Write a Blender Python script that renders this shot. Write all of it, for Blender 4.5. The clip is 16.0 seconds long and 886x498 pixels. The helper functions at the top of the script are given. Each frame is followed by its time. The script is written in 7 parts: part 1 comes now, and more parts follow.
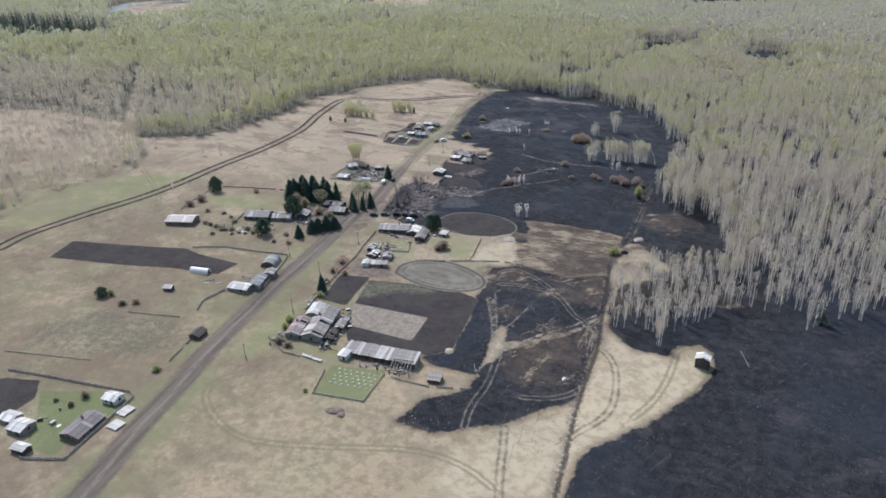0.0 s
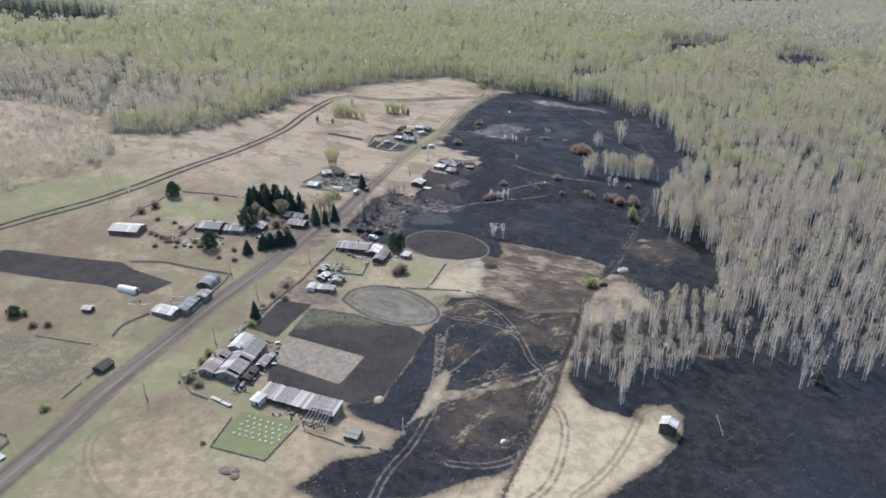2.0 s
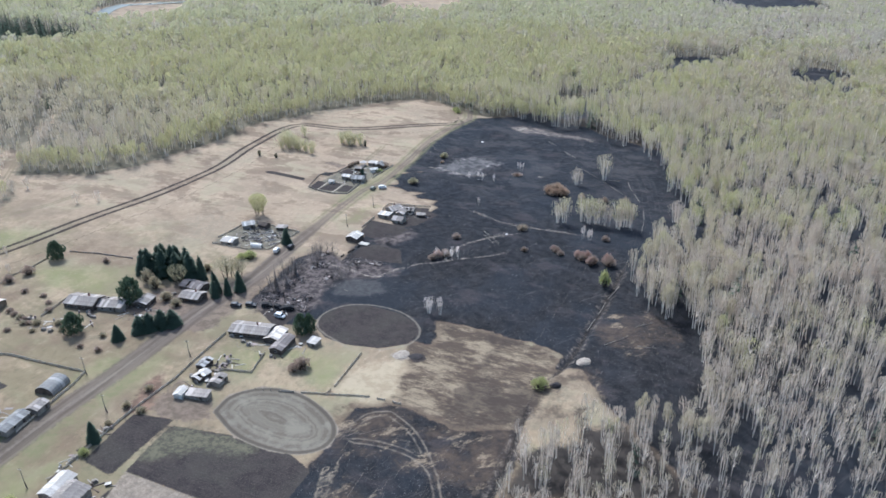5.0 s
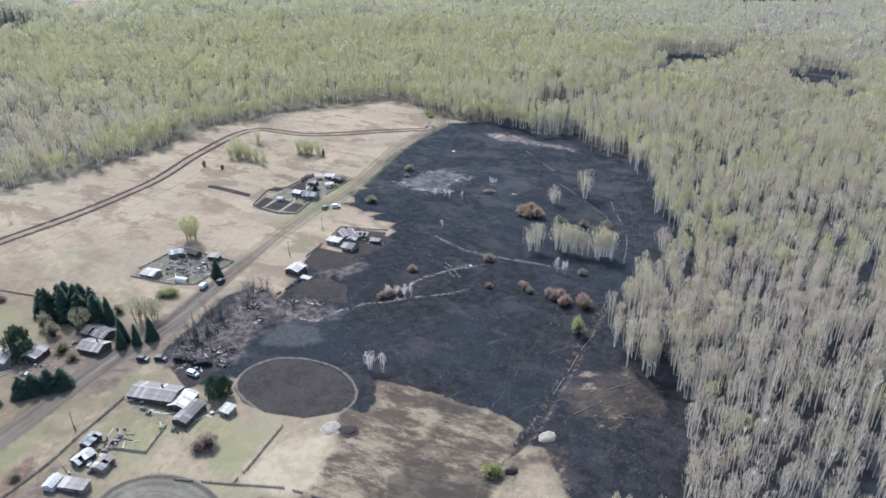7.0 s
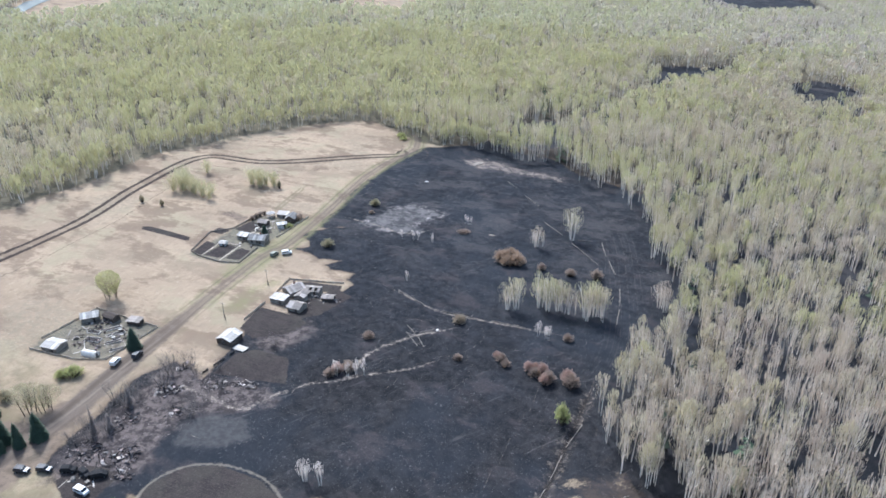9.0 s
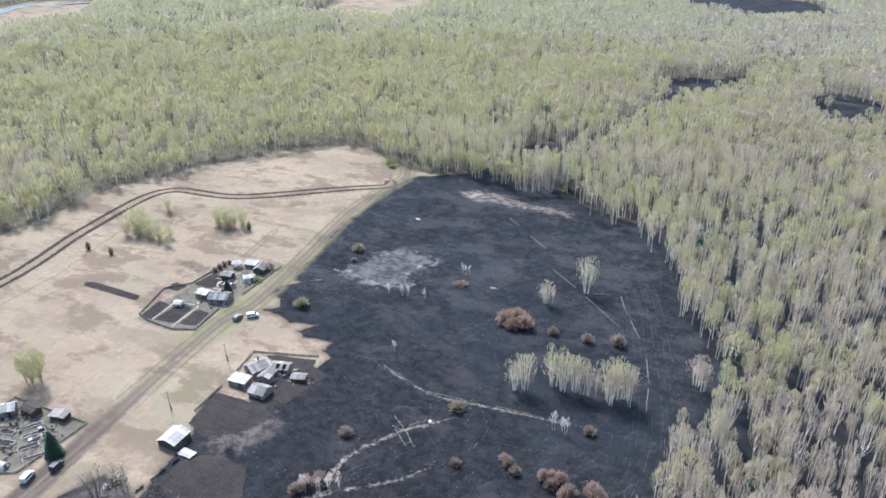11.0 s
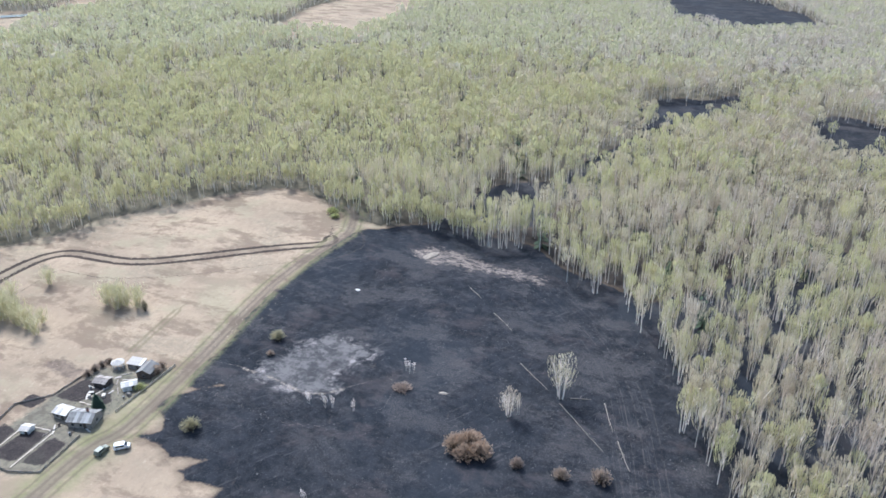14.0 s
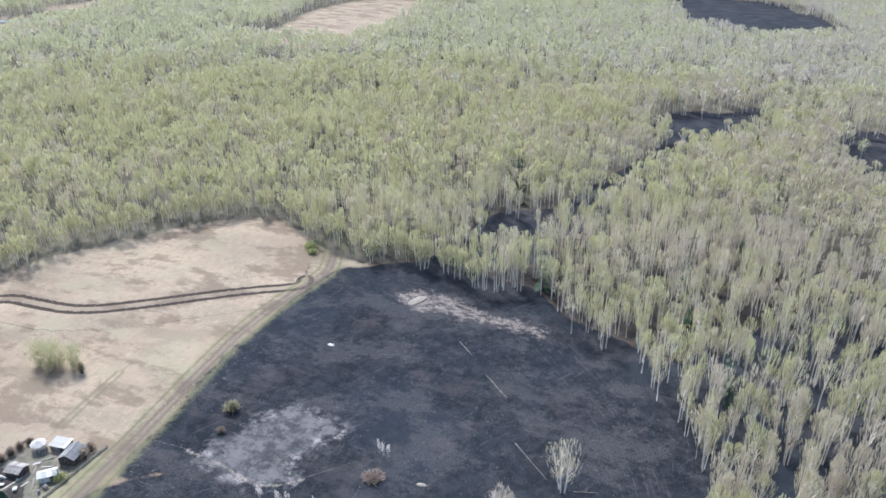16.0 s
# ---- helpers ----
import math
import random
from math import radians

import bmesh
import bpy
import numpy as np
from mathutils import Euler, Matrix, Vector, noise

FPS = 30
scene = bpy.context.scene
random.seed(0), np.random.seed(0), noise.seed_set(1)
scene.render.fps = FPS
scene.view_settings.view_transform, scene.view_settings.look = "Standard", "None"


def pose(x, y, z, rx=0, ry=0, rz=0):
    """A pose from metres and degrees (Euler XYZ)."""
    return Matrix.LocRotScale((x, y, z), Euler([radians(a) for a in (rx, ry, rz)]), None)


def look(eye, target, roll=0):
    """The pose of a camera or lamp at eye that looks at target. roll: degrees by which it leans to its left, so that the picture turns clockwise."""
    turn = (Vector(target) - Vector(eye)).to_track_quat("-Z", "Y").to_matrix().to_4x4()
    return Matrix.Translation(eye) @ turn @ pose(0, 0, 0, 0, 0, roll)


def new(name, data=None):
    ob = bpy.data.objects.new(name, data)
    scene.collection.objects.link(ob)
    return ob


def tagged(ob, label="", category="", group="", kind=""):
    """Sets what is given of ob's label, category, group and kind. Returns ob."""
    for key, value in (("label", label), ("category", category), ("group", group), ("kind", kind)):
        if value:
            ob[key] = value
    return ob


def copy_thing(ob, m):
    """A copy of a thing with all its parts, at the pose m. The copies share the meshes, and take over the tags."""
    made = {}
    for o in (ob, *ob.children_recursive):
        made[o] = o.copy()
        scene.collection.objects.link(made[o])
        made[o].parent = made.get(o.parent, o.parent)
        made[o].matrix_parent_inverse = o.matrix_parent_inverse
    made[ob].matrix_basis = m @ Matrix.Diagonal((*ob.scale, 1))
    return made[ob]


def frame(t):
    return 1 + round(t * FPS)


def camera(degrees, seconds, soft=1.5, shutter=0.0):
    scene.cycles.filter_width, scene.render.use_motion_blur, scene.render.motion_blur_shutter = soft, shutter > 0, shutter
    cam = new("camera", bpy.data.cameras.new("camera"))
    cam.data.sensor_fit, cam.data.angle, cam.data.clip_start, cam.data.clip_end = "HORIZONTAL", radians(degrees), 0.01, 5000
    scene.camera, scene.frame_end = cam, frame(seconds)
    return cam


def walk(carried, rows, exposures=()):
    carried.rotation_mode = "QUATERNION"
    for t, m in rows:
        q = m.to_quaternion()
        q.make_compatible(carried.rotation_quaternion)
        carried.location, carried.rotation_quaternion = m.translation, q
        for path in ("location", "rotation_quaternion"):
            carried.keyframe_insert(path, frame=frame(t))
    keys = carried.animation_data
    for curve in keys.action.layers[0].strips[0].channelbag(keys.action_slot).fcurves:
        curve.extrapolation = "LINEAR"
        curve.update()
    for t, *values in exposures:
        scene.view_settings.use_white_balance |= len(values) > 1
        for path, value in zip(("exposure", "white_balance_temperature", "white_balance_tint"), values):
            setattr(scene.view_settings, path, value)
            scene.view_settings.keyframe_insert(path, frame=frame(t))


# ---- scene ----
cam = camera(62.8, 16.0, soft=1.65)
METRES, EYE, TILT, LEAN, TURN = 393.94, 137.5, 0.0, 0.0, 16.4
ROWS = [
    (0.0, 0.0, 0.0, 0.0, -0.52, -25.44, 1.1),
    (0.5, 0.0291, 0.0196, -0.0015, 0.13, -25.19, 1.52),
    (1.0, 0.0608, 0.0412, -0.0031, 0.84, -25.12, 1.48),
    (1.5, 0.0796, 0.0651, -0.0041, 1.94, -25.56, 0.46),
    (2.0, 0.0822, 0.0913, -0.0049, 2.91, -25.99, 0.37),
    (2.5, 0.0856, 0.1218, -0.0056, 3.61, -26.0, 0.9),
    (3.0, 0.0975, 0.1536, -0.0065, 3.99, -25.73, 1.28),
    (3.5, 0.1169, 0.1837, -0.0078, 4.22, -25.37, 1.49),
    (4.0, 0.1394, 0.2125, -0.0092, 4.32, -25.18, 1.52),
    (6.5, 0.1956, 0.3624, -0.0123, 4.09, -26.54, 0.47),
    (7.0, 0.1996, 0.3927, -0.0132, 4.03, -26.58, 0.55),
    (7.5, 0.2033, 0.4243, -0.0137, 3.94, -26.52, 0.64),
    (8.0, 0.208, 0.4566, -0.0148, 3.79, -26.5, 0.68),
    (8.5, 0.2132, 0.4888, -0.0152, 3.58, -26.46, 0.65),
    (9.0, 0.2174, 0.5216, -0.0162, 3.37, -26.42, 0.34),
    (11.5, 0.2135, 0.6834, -0.0204, 2.53, -26.24, 0.52),
    (12.0, 0.2207, 0.7133, -0.0209, 2.14, -26.11, 0.44),
    (12.5, 0.227, 0.7401, -0.0217, 1.78, -26.02, 0.41),
    (13.0, 0.2326, 0.7704, -0.0229, 1.5, -25.93, 0.36),
    (13.5, 0.2369, 0.7955, -0.0238, 1.43, -25.9, 0.38),
    (14.0, 0.2419, 0.824, -0.0246, 1.49, -25.94, 0.43),
    (14.5, 0.2459, 0.849, -0.0252, 1.59, -25.96, 0.48),
    (15.0, 0.2503, 0.8771, -0.0261, 1.74, -25.95, 0.55),
    (15.5, 0.254, 0.9008, -0.0272, 1.88, -25.89, 0.59),
    (16.0, 0.2585, 0.9272, -0.0279, 2.11, -25.86, 0.58),
]
walk(cam, [(t, pose(0, 0, EYE, TILT, LEAN, TURN) @ pose(METRES * x, METRES * y, METRES * z, 90 + pitch, roll, yaw)) for t, x, y, z, yaw, pitch, roll in ROWS],
     [(0.0, 0.28, 5550, 8), (3.5, 0.52, 5450, 7), (7.0, 0.64, 5400, 7), (9.0, 0.78, 5450, 8), (16.0, 0.82, 5450, 8)])

# ---- light ----
SUN_FROM = Vector((-0.66, 0.64, 1.05)).normalized()
sun_data = bpy.data.lights.new("sun", "SUN")
sun_data.energy, sun_data.angle, sun_data.color = 3.3, radians(5.0), (1.0, 0.97, 0.93)
sun = new("sun", sun_data)
sun.matrix_world = look(SUN_FROM * 500, (0, 0, 0))
world = bpy.data.worlds.new("sky")
scene.world = world
world.use_nodes = True
sky = world.node_tree.nodes.new("ShaderNodeTexSky")
sky.sky_type, sky.sun_disc = "NISHITA", False
sky.sun_elevation = math.asin(SUN_FROM.z)
sky.sun_rotation = math.atan2(SUN_FROM.x, SUN_FROM.y)
sky.air_density, sky.dust_density = 1.3, 3.0
background = world.node_tree.nodes["Background"]
background.inputs["Strength"].default_value = 0.15
world.node_tree.links.new(sky.outputs["Color"], background.inputs["Color"])


# ---- materials ----
class Shade:
    """A small builder of node materials."""

    def __init__(self, name, rough=0.9, metal=0.0):
        self.mat = bpy.data.materials.new(name)
        self.mat.use_nodes = True
        self.tree = self.mat.node_tree
        self.bsdf = self.tree.nodes["Principled BSDF"]
        self.bsdf.inputs["Roughness"].default_value = rough
        self.bsdf.inputs["Metallic"].default_value = metal
        self.bsdf.inputs["Specular IOR Level"].default_value = 0.25
        self.where = self.tree.nodes.new("ShaderNodeTexCoord").outputs["Object"]

    def put(self, socket, value):
        if isinstance(value, bpy.types.NodeSocket):
            self.tree.links.new(value, socket)
        elif isinstance(value, tuple) and len(value) == 3 and socket.type == "RGBA":
            socket.default_value = (*value, 1)
        else:
            socket.default_value = value

    def noise(self, scale, detail=3.0, rough=0.55, stretch=None, place=None):
        n = self.tree.nodes.new("ShaderNodeTexNoise")
        place = place or self.where
        if stretch:
            m = self.tree.nodes.new("ShaderNodeMapping")
            m.inputs["Scale"].default_value = stretch
            self.put(m.inputs["Vector"], place)
            place = m.outputs[0]
        self.put(n.inputs["Vector"], place)
        n.inputs["Scale"].default_value, n.inputs["Detail"].default_value, n.inputs["Roughness"].default_value = scale, detail, rough
        return n.outputs["Fac"]

    def math(self, what, a, b=0.0):
        n = self.tree.nodes.new("ShaderNodeMath")
        n.operation = what
        self.put(n.inputs[0], a)
        self.put(n.inputs[1], b)
        return n.outputs[0]

    def step(self, value, low, high):
        n = self.tree.nodes.new("ShaderNodeMapRange")
        n.interpolation_type = "SMOOTHSTEP"
        self.put(n.inputs["Value"], value)
        n.inputs["From Min"].default_value, n.inputs["From Max"].default_value = low, high
        return n.outputs["Result"]

    def mix(self, factor, a, b):
        n = self.tree.nodes.new("ShaderNodeMix")
        n.data_type = "RGBA"
        self.put(n.inputs[0], factor)
        self.put(n.inputs[6], a)
        self.put(n.inputs[7], b)
        return n.outputs[2]

    def attr(self, name):
        n = self.tree.nodes.new("ShaderNodeAttribute")
        n.attribute_name = name
        return n.outputs["Fac"]

    def island(self):
        return self.tree.nodes.new("ShaderNodeNewGeometry").outputs["Random Per Island"]

    def chance(self):
        return self.tree.nodes.new("ShaderNodeObjectInfo").outputs["Random"]

    def bump(self, height, strength=0.5, distance=0.1):
        n = self.tree.nodes.new("ShaderNodeBump")
        n.inputs["Strength"].default_value, n.inputs["Distance"].default_value = strength, distance
        self.put(n.inputs["Height"], height)
        self.put(self.bsdf.inputs["Normal"], n.outputs[0])

    def colour(self, value):
        self.put(self.bsdf.inputs["Base Color"], value)
        return self.mat


def weathered(name, light, dark, rough=0.85, scale=1.2, stretch=None, metal=0.0, grain=9.0, relief=0.3, vary=0.35):
    """A surface with stains and grain, a little different on each piece."""
    s = Shade(name, rough, metal)
    big, fine = s.noise(scale, 4), s.noise(grain, 3, 0.6, stretch)
    c = s.mix(s.step(big, 0.32, 0.7), light, dark)
    c = s.mix(s.math("MULTIPLY", s.step(fine, 0.45, 0.75), 0.5), c, dark)
    r = s.chance()
    if vary > 0.4:
        c = s.mix(s.math("MULTIPLY", s.step(r, 0.62, 0.95), 0.8), c, tuple(min(0.8, v * 1.35) for v in light))
    lift = s.math("MULTIPLY", s.math("SUBTRACT", 1.0, r), vary)
    c = s.mix(lift, c, tuple(0.5 * (a + b) * 0.8 for a, b in zip(light, dark)))
    s.bump(fine, relief, 0.03)
    return s.colour(c)


def leafy(name, bare, leaf, see=0.35, full=None):
    """Twigs and young leaves; the tree's own tone runs from bare to leafy."""
    s = Shade(name, 0.8)
    c = s.mix(s.step(s.attr("tone"), 0.0, 0.65), bare, leaf)
    c = s.mix(s.step(s.attr("tone"), 0.6, 1.0), c, full or leaf)
    c = s.mix(s.math("MULTIPLY", s.island(), 0.32), c, tuple(v * 0.45 for v in bare))
    s.colour(c)
    t = s.tree.nodes.new("ShaderNodeBsdfTranslucent")
    s.put(t.inputs["Color"], c)
    m = s.tree.nodes.new("ShaderNodeMixShader")
    m.inputs[0].default_value = see
    s.tree.links.new(s.bsdf.outputs[0], m.inputs[1])
    s.tree.links.new(t.outputs[0], m.inputs[2])
    s.tree.links.new(m.outputs[0], s.tree.nodes["Material Output"].inputs["Surface"])
    return s.mat


BARK = weathered("birch_bark", (0.95, 0.86, 0.75), (0.68, 0.585, 0.49), 0.8, 0.5, (1, 1, 0.25), 0, 1.5)
DARK_BARK = weathered("dark_bark", (0.12, 0.09, 0.07), (0.05, 0.04, 0.035))
BROWN_BARK = weathered("brown_bark", (0.30, 0.24, 0.17), (0.16, 0.125, 0.09))
SCORCHED = weathered("scorched_bark", (0.17, 0.145, 0.13), (0.07, 0.06, 0.055))
BIRCH_LEAF = leafy("birch_twigs", (0.572, 0.482, 0.392), (0.588, 0.52, 0.358), 0.38, (0.56, 0.527, 0.285))
# paler, bluer copy of the birch twigs: haze painted on the farthest trees
HAZED_LEAF = leafy("haze_tinted_birch_twigs", (0.615, 0.528, 0.46), (0.606, 0.55, 0.412), 0.39, (0.573, 0.552, 0.335))
WILLOW_LEAF = leafy("willow_leaves", (0.45, 0.40, 0.25), (0.48, 0.445, 0.235), 0.5, (0.50, 0.475, 0.235))
PINK_TWIG = leafy("scorched_pinkish_twigs", (0.52, 0.37, 0.31), (0.5, 0.36, 0.29), 0.45)
SHRUB_LEAF = leafy("shrub_twigs", (0.40, 0.31, 0.25), (0.40, 0.39, 0.21), 0.5, (0.46, 0.48, 0.20))
RUSSET_TWIG = leafy("russet_twigs", (0.46, 0.335, 0.245), (0.47, 0.36, 0.25), 0.45)
PALE_TWIG = leafy("pale_birch_twigs", (0.85, 0.75, 0.69), (0.7, 0.66, 0.5), 0.55)
SCORCHED_TWIG = leafy("scorched_twigs", (0.21, 0.18, 0.165), (0.25, 0.21, 0.17), 0.4)
FIR_LEAF = leafy("fir_needles", (0.062, 0.082, 0.058), (0.088, 0.122, 0.072), 0.3)
GREY_WOOD = weathered("weathered_boards", (0.34, 0.295, 0.25), (0.16, 0.138, 0.115), 0.9, 0.7, (0.4, 6, 6))
FENCE_WOOD = weathered("bleached_fence_boards", (0.60, 0.51, 0.41), (0.36, 0.30, 0.235), 0.9, 0.7, (0.4, 6, 6))
DARK_WOOD = weathered("dark_timber", (0.13, 0.10, 0.08), (0.05, 0.04, 0.035), 0.9, 0.8, (0.4, 5, 5))
LOG_WALL = weathered("log_wall", (0.24, 0.18, 0.13), (0.09, 0.065, 0.05), 0.9, 0.6, (0.3, 0.3, 3))
WHITE_WALL = weathered("whitewash", (0.72, 0.70, 0.66), (0.45, 0.42, 0.38))
SLATE = weathered("grey_slate", (0.38, 0.332, 0.292), (0.19, 0.16, 0.138), 0.95, 0.9, vary=0.8)
PALE_ROOF = weathered("pale_roofing", (0.60, 0.55, 0.49), (0.36, 0.32, 0.28), 0.9, 0.8, vary=0.7)
BROWN_ROOF = weathered("brown_roofing", (0.26, 0.22, 0.20), (0.13, 0.11, 0.10), 0.9, 0.7, vary=0.6)
BLUE_ROOF = weathered("blue_grey_roofing", (0.30, 0.285, 0.265), (0.15, 0.14, 0.13), 0.9, 0.7, vary=0.6)
RUSTY = weathered("rusty_sheet", (0.36, 0.285, 0.26), (0.19, 0.135, 0.115), 0.9, 1.0, vary=0.7)
CHAR = weathered("charred_timber", (0.035, 0.033, 0.034), (0.012, 0.012, 0.013), 0.9, 2.0)
BRICK = weathered("brick", (0.35, 0.17, 0.12), (0.2, 0.12, 0.1))
FILM = weathered("white_film", (0.76, 0.71, 0.64), (0.56, 0.51, 0.45), 0.6)
TYRE = weathered("tyre_rubber", (0.03, 0.03, 0.03), (0.015, 0.015, 0.015))
STEEL = weathered("wheel_steel", (0.4, 0.4, 0.4), (0.2, 0.2, 0.2), 0.4, 2, None, 0.8)
CAR_WHITE = weathered("white_car_paint", (0.75, 0.75, 0.74), (0.6, 0.58, 0.55), 0.35, 0.8, None, 0, 9, 0.02)
CAR_KHAKI = weathered("khaki_car_paint", (0.20, 0.21, 0.16), (0.14, 0.14, 0.11), 0.4, 0.8, None, 0, 9, 0.02)
CAR_DARK = weathered("dark_car_paint", (0.05, 0.05, 0.06), (0.03, 0.03, 0.03), 0.35, 0.8, None, 0, 9, 0.02)
GLASS = Shade("dark_glass", 0.08).colour((0.02, 0.025, 0.03))
WATER = Shade("river_water", 0.1).colour((0.25, 0.28, 0.30))


def debris_look():
    s = Shade("fire_debris", 0.9)
    r = s.island()
    c = s.mix(s.step(r, 0.35, 0.75), (0.05, 0.043, 0.042), (0.22, 0.183, 0.17))
    c = s.mix(s.step(r, 0.9, 1.0), c, (0.34, 0.31, 0.285))
    c = s.mix(s.math("MULTIPLY", s.step(s.noise(3, 3), 0.4, 0.7), 0.5), c, (0.09, 0.06, 0.05))
    return s.colour(c)


DEBRIS = debris_look()
CINDERS = weathered("cinders", (0.11, 0.10, 0.095), (0.035, 0.033, 0.033), 0.95, 0.3)


# ---- the plan of the ground ----
K = 1.25  # metres to one unit of the plan


def lie(x, y):
    """The ground's height, in units of the plan: it falls gently to the east and north."""
    swell = 0.22 * np.sin(x / 9.0 + 1.3 * np.sin(y / 17.0)) + 0.18 * np.sin(y / 7.3 + 0.9 * np.sin(x / 13.0))
    return -7.28 - 0.0462 * x - 0.0123 * y + swell - 0.1


ROAD = [(-96, -700), (-101.0, -300.0), (-107.0, -60.0), (-108.0, 40.0), (-109.1, 96.6), (-112.1, 115.9), (-112.3, 127.7), (-113.6, 140.6), (-114.4, 155.5), (-115.3, 172.4), (-115.3, 192.2), (-113.9, 213.3), (-113.3, 240.3), (-112.6, 262.4), (-110.8, 274.3), (-111.8, 293.9), (-113, 313), (-113, 338), (-114, 365), (-110, 371), (-110, 382), (-111, 396), (-112, 412), (-113, 431), (-114, 449), (-112, 467), (-109, 481), (-108, 491), (-111, 500), (-113, 507), (-119, 512)]
BURN_N = [(-107, 488), (-110, 465), (-110, 453), (-111, 441), (-111, 424), (-109, 411), (-109, 402), (-109, 396), (-107, 390), (-99, 395), (-105, 390), (-109, 385), (-109, 382), (-104, 379), (-103, 375), (-106, 372), (-100, 371), (-95, 369), (-87, 371), (-91, 366), (-88, 364), (-80, 365), (-81, 361), (-77, 358), (-78, 352), (-76, 346), (-79, 351), (-82, 339), (-82, 326), (-92, 322), (-91, 311), (-90.2, 297.8), (-101, 302), (-105.4, 291.4), (-104.5, 279.2), (-103.7, 268.3), (-102.0, 259.8), (-98.6, 259.2), (-91.5, 256.9), (-85.9, 254.2), (-78.7, 254.8), (-82.4, 263.6), (-78.8, 268.7), (-73.2, 273.6), (-64.4, 276.4), (-55.5, 275.7), (-49.3, 273.1), (-40.2, 274.4), (-24.7, 274.3), (-9.5, 273.0), (-5.4, 270.9), (-6.1, 263.2), (0.6, 266.0), (9.9, 252.7), (60.0, 205.0), (330, 240), (330, 520), (60, 545), (0, 478), (-13, 485), (-30, 491), (-42, 505), (-59, 507), (-76, 522), (-83, 508), (-105, 494)]
BURN_MID = [(-48.8, 226.8), (-37.4, 231.7), (-22.8, 228.4), (-7.6, 234.5), (-5.7, 221.3), (-8.7, 204.7), (-7.8, 191.0), (-9.6, 174.9), (-11.1, 159.4), (-18.9, 151.9), (-28.9, 142.8), (-43.9, 134.1), (-53.0, 136.1), (-49.6, 145.1), (-39.0, 154.2), (-38.3, 161.2), (-52.4, 162.2), (-56.6, 165.9), (-48.1, 170.6), (-47.5, 189.8), (-48.7, 204.6)]
BURN_SE = [(-9.3, 122.5), (-8.3, 135.4), (-3.7, 142.1), (5.3, 151.5), (14.9, 165.4), (21.7, 175.4), (24.9, 184.8), (25.0, 193.9), (21.7, 196.9), (14.3, 194.5), (12.7, 187.6), (2.2, 188.5), (-1.3, 192.5), (-5.1, 199.4), (-6.3, 211.1), (60.0, 235.0), (330, 320), (420, 120), (360, 20), (300.0, -40.0), (220.0, -10.0), (150.0, -60.0), (90.0, -20.0), (40.0, 30.0), (10.0, 60.0), (-2.0, 95.0)]
HALF_BURN = [(-51.7, 272.0), (-45.5, 274.7), (-38.3, 275.2), (-21.2, 274.3), (-7.4, 273.0), (-3.1, 259.8), (-6.2, 243.5), (-7.4, 231.5), (-13.9, 218.5), (-30.4, 225.8), (-50.7, 226.1), (-48.7, 236.1), (-40.1, 246.8), (-46.6, 252.6)]
PALE_A = [(-38.2, 170.3), (-39.2, 181.0), (-37.3, 189.4), (-34.8, 187.3), (-34.6, 180.1), (-29.1, 183.0), (-23.0, 188.5), (-22.0, 191.1), (-19.3, 190.8), (-15.1, 194.8), (-8.7, 206.1), (-7.8, 205.2), (-13.2, 194.0), (-18.7, 188.8), (-24.1, 183.7), (-28.6, 179.0), (-34.2, 175.4), (-35.9, 168.7), (-39.4, 162.9)]
PALE_B = [(-80, 484), (-75, 490), (-63, 488), (-51, 482), (-57, 481), (-72, 480)]
ASH = [(-94, 401), (-93, 411), (-89, 419), (-83, 426), (-74, 424), (-68, 421), (-73, 415), (-75, 408), (-71, 403), (-79, 398), (-85, 399)]
SOIL_STRIP = [(-199.0, 183.2), (-200.6, 196.7), (-158.6, 205.2), (-152.1, 202.5), (-134.5, 200.4), (-136.7, 190.5), (-155.0, 189.6)]
SOIL_B = [(-97.2, 203.7), (-86.9, 205.5), (-87.2, 184.9), (-96.2, 186.5)]
GARDEN = [(-86.1, 203.5), (-60.6, 208.9), (-47.7, 202.9), (-48.4, 171.7), (-53.8, 166.8), (-79.0, 166.6), (-84.4, 177.4)]
GARDEN_PALE = [(-85.2, 187.1), (-60.4, 186.5), (-61.3, 172.9), (-82.0, 174.7)]
OVAL_GREY = [(-80.6, 212.0), (-81.3, 219.6), (-75.3, 225.7), (-65.1, 227.3), (-54.2, 222.9), (-48.4, 217.9), (-47.6, 211.3), (-52.1, 206.7), (-59.6, 205.2), (-70.2, 206.1)]
OVAL_DARK = [(-77.2, 256.7), (-79.0, 263.7), (-75.0, 270.9), (-68.4, 274.3), (-57.8, 273.6), (-49.7, 269.8), (-46.8, 264.8), (-48.1, 258.4), (-54.5, 253.2), (-64.3, 251.5), (-71.4, 252.6)]
PLOT_C = [(-89, 301), (-89, 311), (-85, 315), (-75, 315), (-70, 305), (-78, 303)]
PLOT_D = [(-95, 322), (-96, 334), (-83, 334), (-79, 332), (-81, 325), (-89, 319)]
PLOT_E = [(-85, 344), (-81, 354), (-74, 351), (-78, 337), (-84, 332), (-88, 336)]
PLOT_F = [(-97, 351), (-90, 354), (-80, 356), (-79, 353), (-84, 350), (-94, 352)]
PLOT_G = [(-97.0, 257.2), (-93.9, 263.5), (-85.8, 264.8), (-85.9, 254.2), (-87.0, 251.2)]
PLOT_H = [(-159.1, 120.7), (-148.6, 123.1), (-144.2, 116.8), (-145.0, 106.4), (-150.0, 95.0), (-155.0, 115.0)]
STRIP_N = [(-165, 365), (-162, 366), (-144, 365), (-143, 362), (-163, 363)]
